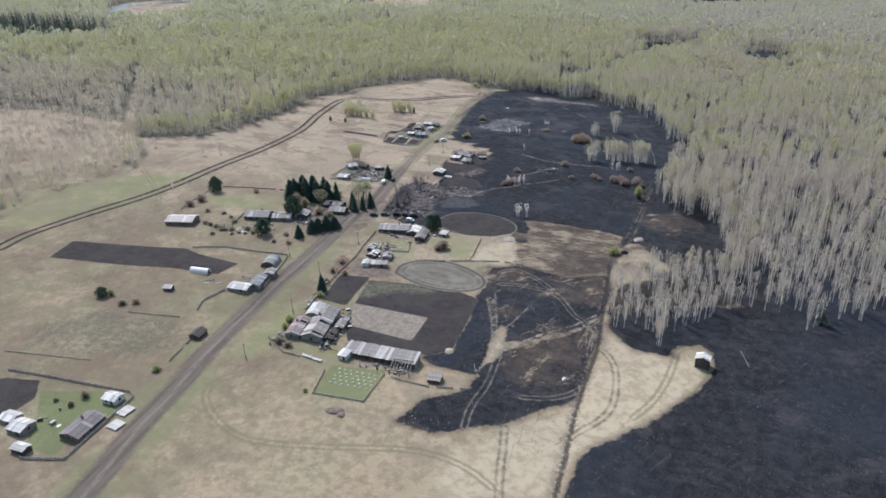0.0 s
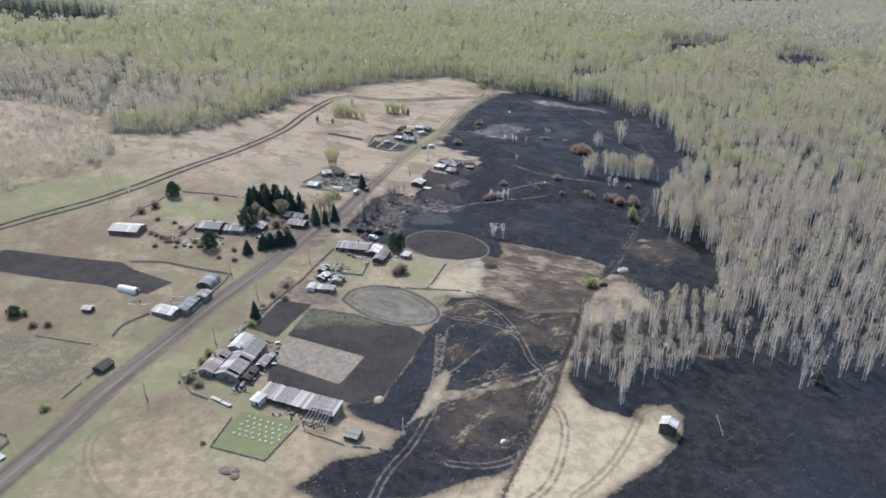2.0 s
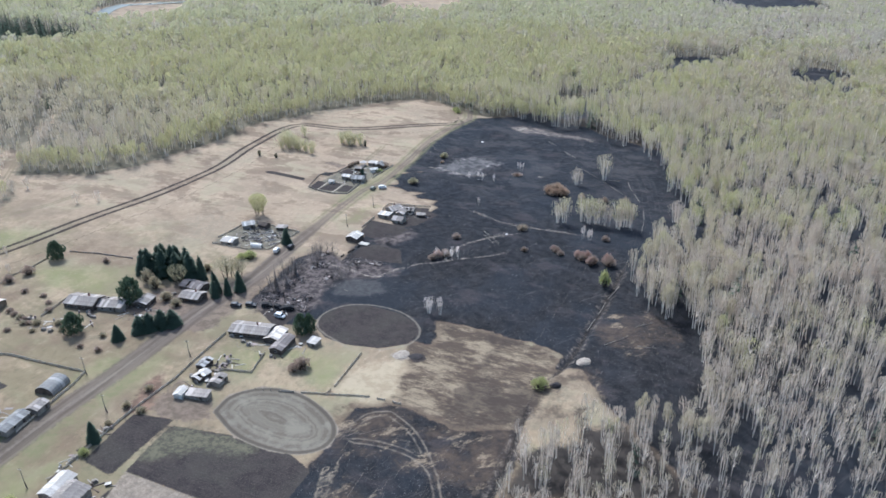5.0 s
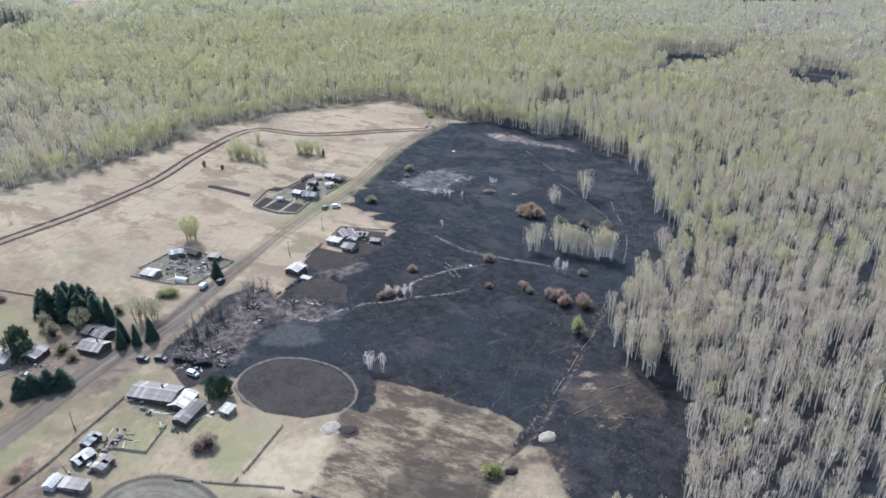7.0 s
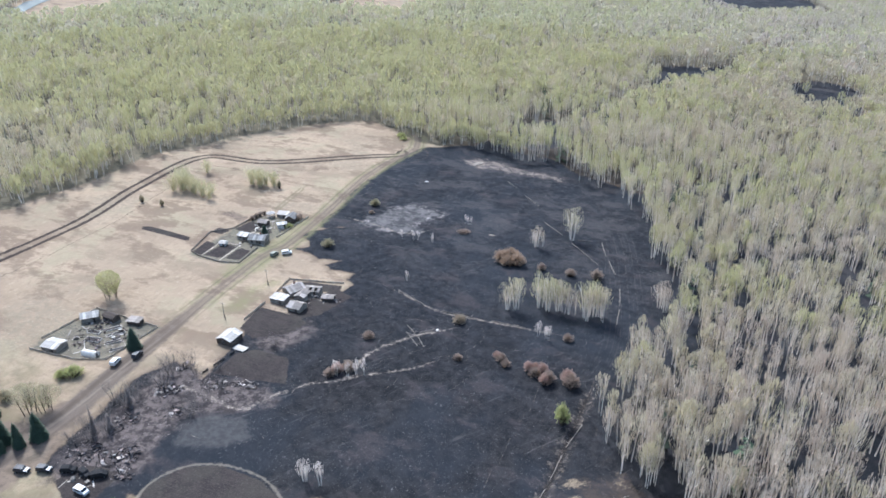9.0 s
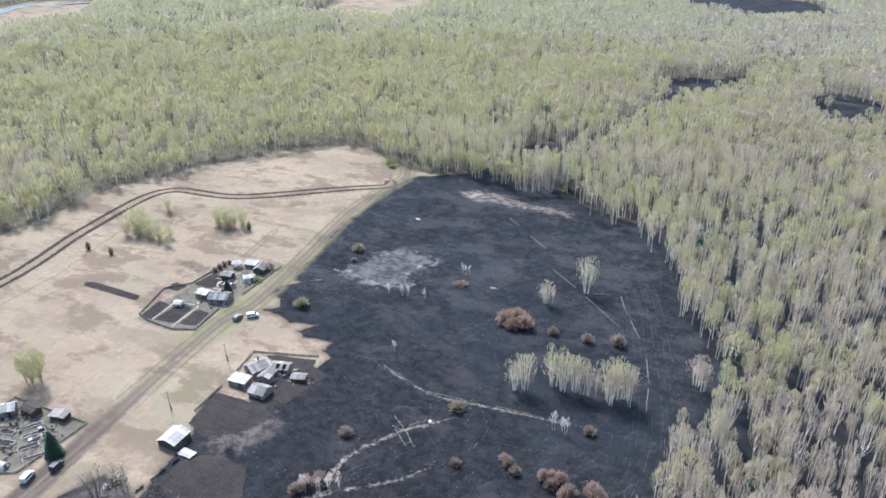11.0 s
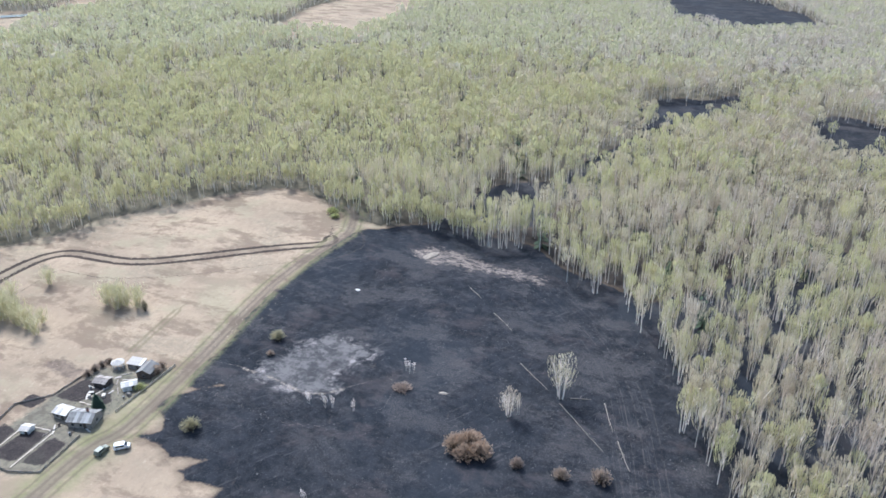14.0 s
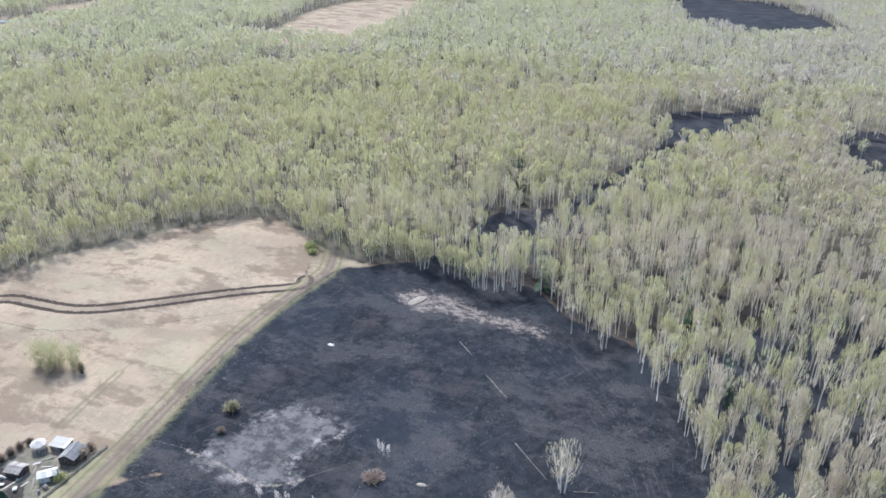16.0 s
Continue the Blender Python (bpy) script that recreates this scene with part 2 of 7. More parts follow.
PLOT_N1 = [(-132.0, 355.9), (-130.9, 365.4), (-125.3, 365.9), (-125.4, 356.4)]
PLOT_N2 = [(-136.7, 356.2), (-137.3, 365.3), (-132.9, 364.1), (-132.6, 355.7)]
PLOT_N3 = [(-133.8, 376.8), (-132.5, 385.2), (-125.1, 384.0), (-127.1, 376.9)]
ISLE_L = [(-50.7, 251.3), (-48.8, 254.0), (-45.8, 254.5), (-44.0, 252.2), (-46.5, 249.7)]
ISLE_D = [(-44.3, 251.9), (-44.8, 254.4), (-41.8, 255.5), (-39.9, 253.5), (-42.2, 250.4)]
LAWN_BED = [(-77.9, 153.8), (-63.5, 155.7), (-63.5, 140.8), (-77.4, 139.9), (-78.5, 149.4)]
LAWN_FARM = [(-95.7, 161.7), (-80.4, 163.6), (-71.0, 157.6), (-77.9, 148.2), (-90.8, 155.5)]
LAWN_W = [(-145.3, 119.5), (-134.4, 123.0), (-127.5, 125.3), (-119.7, 122.8), (-124.6, 107.5), (-123.6, 100.0), (-132.9, 100.6), (-134.9, 106.3)]
LAWN_R = [(-96.3, 229.2), (-93.0, 238.1), (-84.4, 239.6), (-81.3, 237.7), (-81.5, 229.5), (-90.6, 226.6)]
LAWN_R2 = [(-81.9, 238.5), (-72.3, 246.9), (-59.1, 248.1), (-58.9, 227.9), (-69.5, 236.5)]
GREEN_RD = [(-106.7, 145.8), (-108.2, 160.8), (-105.7, 177.5), (-99.5, 189.3), (-98.7, 164.0), (-99.1, 154.3)]
GREEN_RD2 = [(-100, 330), (-99, 338), (-103, 337), (-100, 349), (-104, 342), (-105, 325)]
GREEN_RD3 = [(-119, 355), (-119, 368), (-119, 376), (-112, 373), (-110, 354)]
GREEN_W = [(-187.1, 252.5), (-150.9, 265.8), (-139.8, 249.2), (-165.2, 243.4)]
GREEN_WW = [(-254.4, 217.6), (-234.4, 261.8), (-198.9, 275.1), (-201.1, 237.0), (-224.6, 203.6), (-232.3, 195.2)]
TRACK_W = [(-221.5, 184.2), (-221.9, 197.8), (-214.4, 219.2), (-205.1, 242.4), (-202.1, 258.0), (-198.9, 275.1), (-195.3, 293.7), (-192, 316), (-188, 339), (-188, 365), (-193, 400), (-194, 429), (-189, 440), (-175, 440), (-163, 441), (-149, 451), (-126, 469), (-110, 478), (-112, 483)]
TRACK_FIELD = [(-23.3, 118.1), (-24.9, 127.2), (-25.8, 135.0), (-26.9, 142.3)]
TRACK_SAND = [(-12.0, 142.0), (-7.5, 147.5), (-3.8, 152.5), (-1.6, 158.4), (-1.2, 167.1), (-1.8, 176.3), (-3.6, 181.9), (-5.8, 184.9)]
TRACK_SAND2 = [(3.8, 155.6), (8.1, 163.3), (11.2, 172.1), (13.6, 182.5), (14.5, 189.3)]
TRACK_RING = [(13.7, 188.9), (17.1, 194.4), (21.8, 194.9), (24.3, 190.7), (24.4, 182.1), (20.4, 172.5), (15.0, 163.0), (11.5, 158.5)]
TRACK_LOOP2 = [(-43.4, 215.7), (-37.9, 217.1), (-30.9, 217.1), (-25.7, 215.6), (-21.4, 211.9)]
TRACK_ARC = [(-45.8, 219.7), (-44.6, 225.4), (-40.2, 228.0)]
TRACK_LOW = [(-24.8, 155.4), (-17.9, 157.1), (-13.5, 160.0), (-9.7, 165.4), (-8.1, 171.3)]
FAN = [[(-36.1, 172.5), (-37.3, 181.8), (-40.1, 194.6), (-43.1, 207.3)], [(-35.4, 172.8), (-38.5, 181.3), (-41.2, 192.5), (-43.6, 205.2)], [(-37.7, 171.3), (-38.9, 183.9), (-42.4, 195.4), (-45.2, 203.9)], [(-37.0, 186.6), (-34.5, 190.8), (-31.5, 201.9)]]
CROSSING = [[(-10.7, 183.0), (-10.1, 191.6), (-9.2, 199.5)], [(-7.9, 181.4), (-8.9, 192.1), (-7.9, 201.6)], [(-6.7, 187.3), (-9.6, 193.3), (-13.2, 197.9)], [(-13.3, 187.4), (-11.8, 195.4), (-7.9, 204.0)]]
TAN_PATCH = [(-57.9, 240.8), (-47.0, 250.7), (-40.3, 236.4), (-44.3, 228.5), (-56.8, 229.6)]
PLOT_N4 = [(-125.4, 378.8), (-123.7, 383.9), (-119.9, 379.7), (-121.3, 377.9)]
PLOT_N5 = [(-124.0, 356.5), (-123.8, 365.5), (-119.2, 364.5), (-118.8, 357.2)]
PLOT_N6 = [(-139.6, 371.5), (-139.8, 375.8), (-134.6, 375.3), (-135.5, 371.2)]
LAWN_N = [(-127.6, 388.6), (-126.8, 391.4), (-123.4, 391.4), (-122.4, 388.6)]
YARD_BROWN = [(-134.0, 243.0), (-122.0, 237.0), (-112.0, 243.0), (-108.0, 262.0), (-112.0, 270.0), (-128.0, 266.0), (-136.0, 256.0)]
SHOULDER = [(-117.0, 236.0), (-104.0, 240.0), (-103.0, 262.0), (-107.0, 280.0), (-116.0, 278.0), (-118.5, 256.0)]
WEST_SCRUB = [(-300, 150), (-237, 200), (-235, 270), (-252, 300), (-286, 338), (-331, 342), (-400, 330), (-420, 200)]
WEEDS = [(-167.2, 140.0), (-165.5, 153.4), (-149.9, 158.6), (-129.2, 158.9), (-123.0, 149.4), (-135.5, 139.8), (-151.7, 137.3), (-162.8, 135.5)]
OLIVE = [(-86.2, 192.0), (-86.0, 204.5), (-74.0, 205.5), (-62.0, 206.0), (-62.5, 202.0), (-76.0, 199.0), (-81.5, 191.5)]
MIX_C = [(1.5, 300.0), (12.0, 303.0), (23.0, 299.0), (24.0, 286.0), (14.0, 277.0), (3.0, 280.0)]
MIX_D = [(-4.0, 262.0), (5.0, 268.0), (8.0, 256.0), (4.0, 244.0), (-5.0, 240.0)]
DITCH_N = [(-130.0, 399.8), (-130.4, 407.6), (-131.4, 421.0)]
TRACK_BURN = [(-36.5, 139.3), (-37.0, 147.2), (-34.8, 156.8), (-34.8, 169.0), (-35.1, 175.6)]
TRACK_LOOP = [(-39.1, 227.8), (-32.0, 224.6), (-25.0, 216.8), (-20.4, 209.7), (-16.9, 202.7), (-13.6, 200.0)]
TRACK_FRONT = [(-98.1, 142.9), (-103.2, 139.9), (-105.4, 132.5), (-98.9, 124.8), (-87.3, 118.4), (-76.1, 119.9), (-60.3, 123.5), (-44.8, 127.8), (-33.4, 126.4), (-25.6, 121.3)]
TRACK_LEFT = [(-162.7, 124.4), (-148.5, 129.1), (-134.5, 129.6), (-123.4, 126.6), (-116.3, 122.7), (-111.5, 117.2)]
TRACK_YARD = [(-120.6, 211.0), (-141.3, 211.3), (-165.7, 216.0), (-180.5, 219.3), (-192.0, 233.7), (-199.4, 248.0), (-233.7, 279.1), (-267, 316), (-302, 366), (-368, 464)]
TRACK_OLD = [(-242.9, 205.9), (-244.1, 224.7), (-241.1, 251.3), (-222.7, 287.8), (-219, 311)]
DITCH_E = [(3, 329), (2, 318), (1, 307), (0.2, 296.6), (-1.0, 288.2), (-1.5, 280.6), (-2.5, 273.2), (-3.6, 266.3), (-5.0, 261.6)]
DITCH_S = [(-8.2, 242.8), (-8.2, 229.0), (-8.1, 204.9), (-7.6, 187.8), (-9.3, 172.1), (-10.6, 155.8), (-10.9, 139.8), (-11.3, 127.7), (-11.7, 121.8)]
BERM_OVAL = [(-63.7, 250.6), (-76.5, 255.7), (-79.6, 263.4), (-75.4, 271.5), (-67.1, 275.1), (-56.7, 274.7), (-49.3, 269.9), (-46.2, 264.3), (-47.6, 257.4), (-54.2, 252.6)]
PALE_TRAIL = [(-57.3, 312.7), (-56.7, 318.3), (-56, 325.9), (-51.2, 332.8), (-47.5, 338.3), (-41.7, 343.9)]
LOW_TRAIL = [(-64.7, 307.3), (-57.1, 312.4), (-51.1, 317.3), (-42.3, 322.8), (-39.9, 326.2)]
DEBRIS_TRAIL = [(-102, 294), (-92, 293.5), (-83, 292.5), (-74.7, 290.6), (-72.1, 295), (-70.5, 299.8), (-67.4, 303.9), (-64.7, 307.3)]
ASH_PLOT = [(-81.3, 275.7), (-83.8, 281.8), (-79.8, 287.5), (-71.1, 289.3), (-66.7, 284.1), (-72.2, 278.1)]
ASH_YARD = [(-97.6, 294.8), (-90.1, 297.5), (-82, 301.4), (-73, 302), (-69.5, 297.5), (-74.7, 289.6), (-81.1, 287), (-87.6, 289.5)]
SINGED_BANK = [(-88.7, 316.1), (-86, 321.6), (-80.7, 326.7), (-79, 333), (-74, 329.6), (-77.7, 323.4), (-81.8, 314.8)]
PALE_TRAIL2 = [(-59, 358), (-47, 353), (-35, 354), (-21, 355), (-13, 355)]
PALE_TRAIL3 = [(-98, 403), (-88, 402), (-80, 399), (-74, 401), (-70, 405)]
TRAIL_W = [(-9.2, 206.4), (-16.8, 194.8), (-24.6, 188.7), (-32.9, 177.8), (-37.6, 168.6), (-38.6, 162.5)]
GREEN_LANE = [(-117, 352), (-115, 366), (-117, 390), (-113, 392), (-110, 365), (-111, 355)]
WASH_E = [(-67, 487), (-55, 485), (-35, 483), (-33, 477), (-53, 478), (-65, 479)]
OPEN = [(-700, -400), (-420, 110), (-243, 206), (-249, 230), (-239, 248), (-237, 265), (-236, 278), (-237, 292), (-261, 313), (-248, 324), (-232, 327), (-221, 348), (-213, 388), (-211, 431), (-194, 468), (-166, 509), (-144, 523), (-145, 522), (-120, 507), (-105, 500), (-80, 502), (-66, 498), (-52, 492), (-38, 500), (-27, 482), (-7, 471), (1, 453), (8, 428), (15, 405), (22, 387), (20, 375), (16, 395), (17, 366), (6, 330), (9, 306), (17, 301), (27, 303), (33, 265), (36, 267), (20, 250), (8, 242), (4, 248), (5, 237), (5, 236), (-0, 230), (-6, 226), (-6, 200), (4, 201), (10, 192), (17, 206), (26, 213), (36, 226), (53, 225), (52, 211), (81, 235), (200, 150), (300, -400)]
CLEAR_1 = [(-26, 735), (9, 759), (45, 785), (44, 726), (45, 715), (18, 682), (-10, 675), (-22, 705)]
CLEAR_2 = [(-75, 549), (-65, 564), (-48, 573), (-42, 561), (-40, 525), (-55, 515), (-75, 520)]
CLEAR_3 = [(-52, 560), (-40, 600), (-30, 627), (-18, 667), (-10, 705), (6, 690), (-2, 655), (-14, 615), (-24, 586), (-36, 548)]
CLEAR_4 = [(66, 690), (76, 738), (95, 755), (122, 740), (116, 680), (100, 645), (80, 655)]
FIELD_FAR = [(-356, 887), (-383, 1013), (-371, 1102), (-305, 1148), (-285, 1055), (-264, 926), (-265, 830), (-310, 820), (-360, 820)]
BURN_FAR = [(-85, 1305), (-25, 1218), (-10, 1090), (60, 1060), (140, 1100), (137, 1226), (105, 1326), (41, 1394)]
FIELD_FARW = [(-555, 780), (-575, 862), (-603, 937), (-568, 962), (-531, 849), (-500, 700), (-560, 690)]
RIVER = [(-552, 663), (-604, 749), (-567, 788), (-548, 830)]
RUIN_YARD = [(-98.3, 256.6), (-101.7, 272.6), (-102.1, 289.0), (-100, 301), (-90, 302), (-86.5, 289.0), (-84.4, 277.1), (-82.5, 266.2), (-84.4, 262.7)]
RED_SOIL = [(-98.6, 201.6), (-103.2, 212.1), (-102.6, 219.8), (-98.8, 215.6), (-95.2, 206.0)]
RED_YARD = [(-96.3, 211.8), (-95.8, 218.5), (-85.8, 217.7), (-79.2, 209.6), (-83.8, 205.3), (-92.9, 205.4)]
BANK = [(-532, 630), (-600, 729), (-605, 797), (-525, 844), (-509, 735), (-470, 690), (-510, 620)]
DRAG_E = [(-34, 477), (-22, 464), (-13, 452), (-7, 440), (-1, 425), (8, 372), (9, 350), (6, 335)]
MIX_A = [(-42.3, 193.3), (-38.2, 204.2), (-26.2, 198.8), (-16.0, 188.3), (-9.0, 194.0), (-8.9, 175.1), (-15.8, 161.8), (-26.5, 161.0), (-34.3, 168.2)]
MIX_B = [(-52.0, 222.9), (-37.2, 230.4), (-7.6, 233.7), (-7.0, 212.8), (-20.7, 212.1), (-40.1, 213.8), (-48.2, 206.8)]
SAND = [(-4.0, 195.6), (0.4, 192.1), (11.9, 188.0), (19.8, 187.6), (23.3, 180.0), (14.9, 165.4), (1.4, 146.9), (-6.3, 141.2), (-8.5, 136.4), (-14.1, 121.0), (-37.7, 113.5), (-36.9, 129.3), (-25.7, 141.5), (-11.8, 153.0), (-6.6, 175.9)]
YARD_N = [(-137, 354), (-123, 353), (-118, 355), (-117, 376), (-117, 390), (-128, 393), (-132, 390), (-134, 376)]
PATCH_N = [(-147.5, 384.9), (-144.3, 390.5), (-135.5, 388.1), (-135.8, 383.9)]
YARD_C = [(-139.3, 291.3), (-125.4, 292.4), (-118.3, 295.6), (-116, 314), (-139, 315), (-139, 309), (-140.4, 295.8)]



def inside(poly, x, y):
    """How far points lie inside a polygon (negative outside), in metres, up to 12 m outside."""
    p = np.array(poly, float)
    out = np.full(x.shape, -12.0)
    near = (x > p[:, 0].min() - 12) & (x < p[:, 0].max() + 12) & (y > p[:, 1].min() - 12) & (y < p[:, 1].max() + 12)
    px, py = x[near], y[near]
    best, odd = np.full(px.shape, 1e9), np.zeros(px.shape, bool)
    for (ax, ay), (bx, by) in zip(p, np.roll(p, -1, 0)):
        ex, ey = bx - ax, by - ay
        t = np.clip(((px - ax) * ex + (py - ay) * ey) / (ex * ex + ey * ey + 1e-9), 0, 1)
        best = np.minimum(best, np.hypot(px - ax - t * ex, py - ay - t * ey))
        if ey:
            odd ^= ((ay > py) != (by > py)) & (px < ax + (py - ay) * ex / ey)
    out[near] = np.maximum(np.where(odd, best, -best), -12)
    return out


def aside(line, x, y):
    """The signed distance of points to the side of a line, 12 m at most."""
    p = smooth(line)
    out = np.full(x.shape, 12.0)
    near = (x > p[:, 0].min() - 12) & (x < p[:, 0].max() + 12) & (y > p[:, 1].min() - 12) & (y < p[:, 1].max() + 12)
    px, py = x[near], y[near]
    best, signed = np.full(px.shape, 12.0), np.full(px.shape, 12.0)
    for (ax, ay), (bx, by) in zip(p[:-1], p[1:]):
        ex, ey = bx - ax, by - ay
        t = np.clip(((px - ax) * ex + (py - ay) * ey) / (ex * ex + ey * ey + 1e-9), 0, 1)
        dx, dy = px - ax - t * ex, py - ay - t * ey
        d = np.hypot(dx, dy)
        less = d < best
        best = np.where(less, d, best)
        signed = np.where(less, np.where(ex * dy - ey * dx > 0, d, -d), signed)
    out[near] = signed
    return out


def smooth(line, times=2):
    """A line with its corners rounded off."""
    p = np.array(line, float)
    for _ in range(times):
        q = np.empty((2 * len(p), 2))
        q[0], q[-1] = p[0], p[-1]
        q[1:-1:2], q[2:-1:2] = 0.75 * p[:-1] + 0.25 * p[1:], 0.25 * p[:-1] + 0.75 * p[1:]
        p = q
    return p


def axis(low, high, step, start, end):
    """Grid lines, close together from low to high and ever wider out to start and end."""
    mid = list(np.arange(low, high, step))
    for stop, way in ((end, 1), (start, -1)):
        v, s = (mid[-1] if way > 0 else mid[0]), step
        more = []
        while (stop - v) * way > 0:
            s *= 1.14
            v += way * s
            more.append(v)
        mid = mid + more if way > 0 else more[::-1] + mid
    return np.array(mid)


def most(polys, x, y):
    return np.maximum.reduce([inside(p, x, y) for p in polys])


def closest(lines, x, y):
    out = np.full(x.shape, 12.0)
    for line in lines:
        d = aside(line, x, y)
        out = np.where(np.abs(d) < np.abs(out), d, out)
    return out


def fields(x, y):
    """What lies where on the ground: signed distances in metres."""
    f = {}
    pale = inside(PALE_A, x, y) - 0.2
    ring = np.minimum(inside(OVAL_DARK, x, y) + 5.0, y - 261.0)
    f["burn"] = np.minimum(np.maximum(ring, most([BURN_N, BURN_MID, BURN_SE, BURN_FAR, CLEAR_1, CLEAR_2, CLEAR_3, CLEAR_4], x, y)), -pale)
    f["half"] = np.minimum(inside(HALF_BURN, x, y), -inside(TAN_PATCH, x, y))
    f["soil"] = np.minimum(most([SOIL_STRIP, SOIL_B, GARDEN, OVAL_DARK, PLOT_C, PLOT_D, PLOT_E, PLOT_F, PLOT_G, PLOT_H, STRIP_N, PLOT_N1,
                                 PLOT_N2, PLOT_N3, PLOT_N4, PLOT_N5, PLOT_N6, ISLE_D], x, y), -inside(GARDEN_PALE, x, y))
    f["grey"] = most([OVAL_GREY, GARDEN_PALE, ISLE_L], x, y)
    f["pale"] = np.maximum(inside(PALE_B, x, y) + 1.0, inside(WASH_E, x, y) - 0.5)
    f["ash"] = inside(ASH, x, y)
    f["scorch"] = most([RUIN_YARD, ASH_YARD, SINGED_BANK], x, y)
    f["plot"] = inside(ASH_PLOT, x, y)
    f["red"] = most([RED_SOIL, RED_YARD, PATCH_N, YARD_BROWN, SHOULDER], x, y)
    f["moss"] = most([YARD_C, YARD_N], x, y)
    f["oval"] = inside(smooth(OVAL_GREY + OVAL_GREY[:1]), x, y)
    f["green"] = most([LAWN_BED, LAWN_FARM, LAWN_W, LAWN_R, LAWN_R2, GREEN_RD, GREEN_RD2, GREEN_RD3, GREEN_W, GREEN_WW, GREEN_LANE], x, y)
    f["green"] = np.maximum(f["green"], inside(GREEN_LANE, x, y) + 3.5)
    f["lawn"] = most([LAWN_BED, LAWN_W, LAWN_N], x, y)
    f["road"] = np.where(y < 290, 3.4, np.where(y < 330, 3.4 - (y - 290) * 0.035, 2.0)) - np.abs(aside(ROAD, x, y))
    f["rut"] = aside(TRACK_W, x, y)
    f["sand"] = np.maximum(inside(SAND, x, y), np.maximum(inside(PALE_A, x, y) + 2.0, inside(TAN_PATCH, x, y)))
    f["faint"] = closest([TRACK_FRONT, TRACK_LEFT, TRACK_YARD, TRACK_OLD, TRACK_RING, TRACK_SAND2, DITCH_N], x, y)
    f["lane"] = closest([TRACK_BURN, TRACK_LOOP, TRACK_LOOP2, TRACK_ARC, TRACK_LOW], x, y)
    f["scratch"] = closest(FAN + CROSSING, x, y)
    f["wheel"] = closest([TRACK_FIELD, TRACK_SAND], x, y)
    f["trail"] = closest([PALE_TRAIL, LOW_TRAIL, PALE_TRAIL2, PALE_TRAIL3, TRAIL_W], x, y)
    f["path"] = closest([PALE_TRAIL, DEBRIS_TRAIL], x, y)
    f["drag"] = aside(DRAG_E, x, y)
    f["berm"] = aside(BERM_OVAL, x, y)
    f["ditch"] = closest([DITCH_E, DITCH_S], x, y)
    f["olive"] = inside(OLIVE, x, y)
    f["rust"] = inside(RED_SOIL, x, y)
    f["weeds"] = inside(WEEDS, x, y)
    f["woods"] = np.minimum(np.minimum(-inside(OPEN, x, y), -inside(WEST_SCRUB, x, y)), -most([FIELD_FAR, FIELD_FARW, BANK], x, y))
    f["woods"] = np.minimum(f["woods"], np.abs(aside(TRACK_YARD, x, y)) - 2.4)
    f["brown"] = most([MIX_A, MIX_B, MIX_C, MIX_D], x, y)
    return f


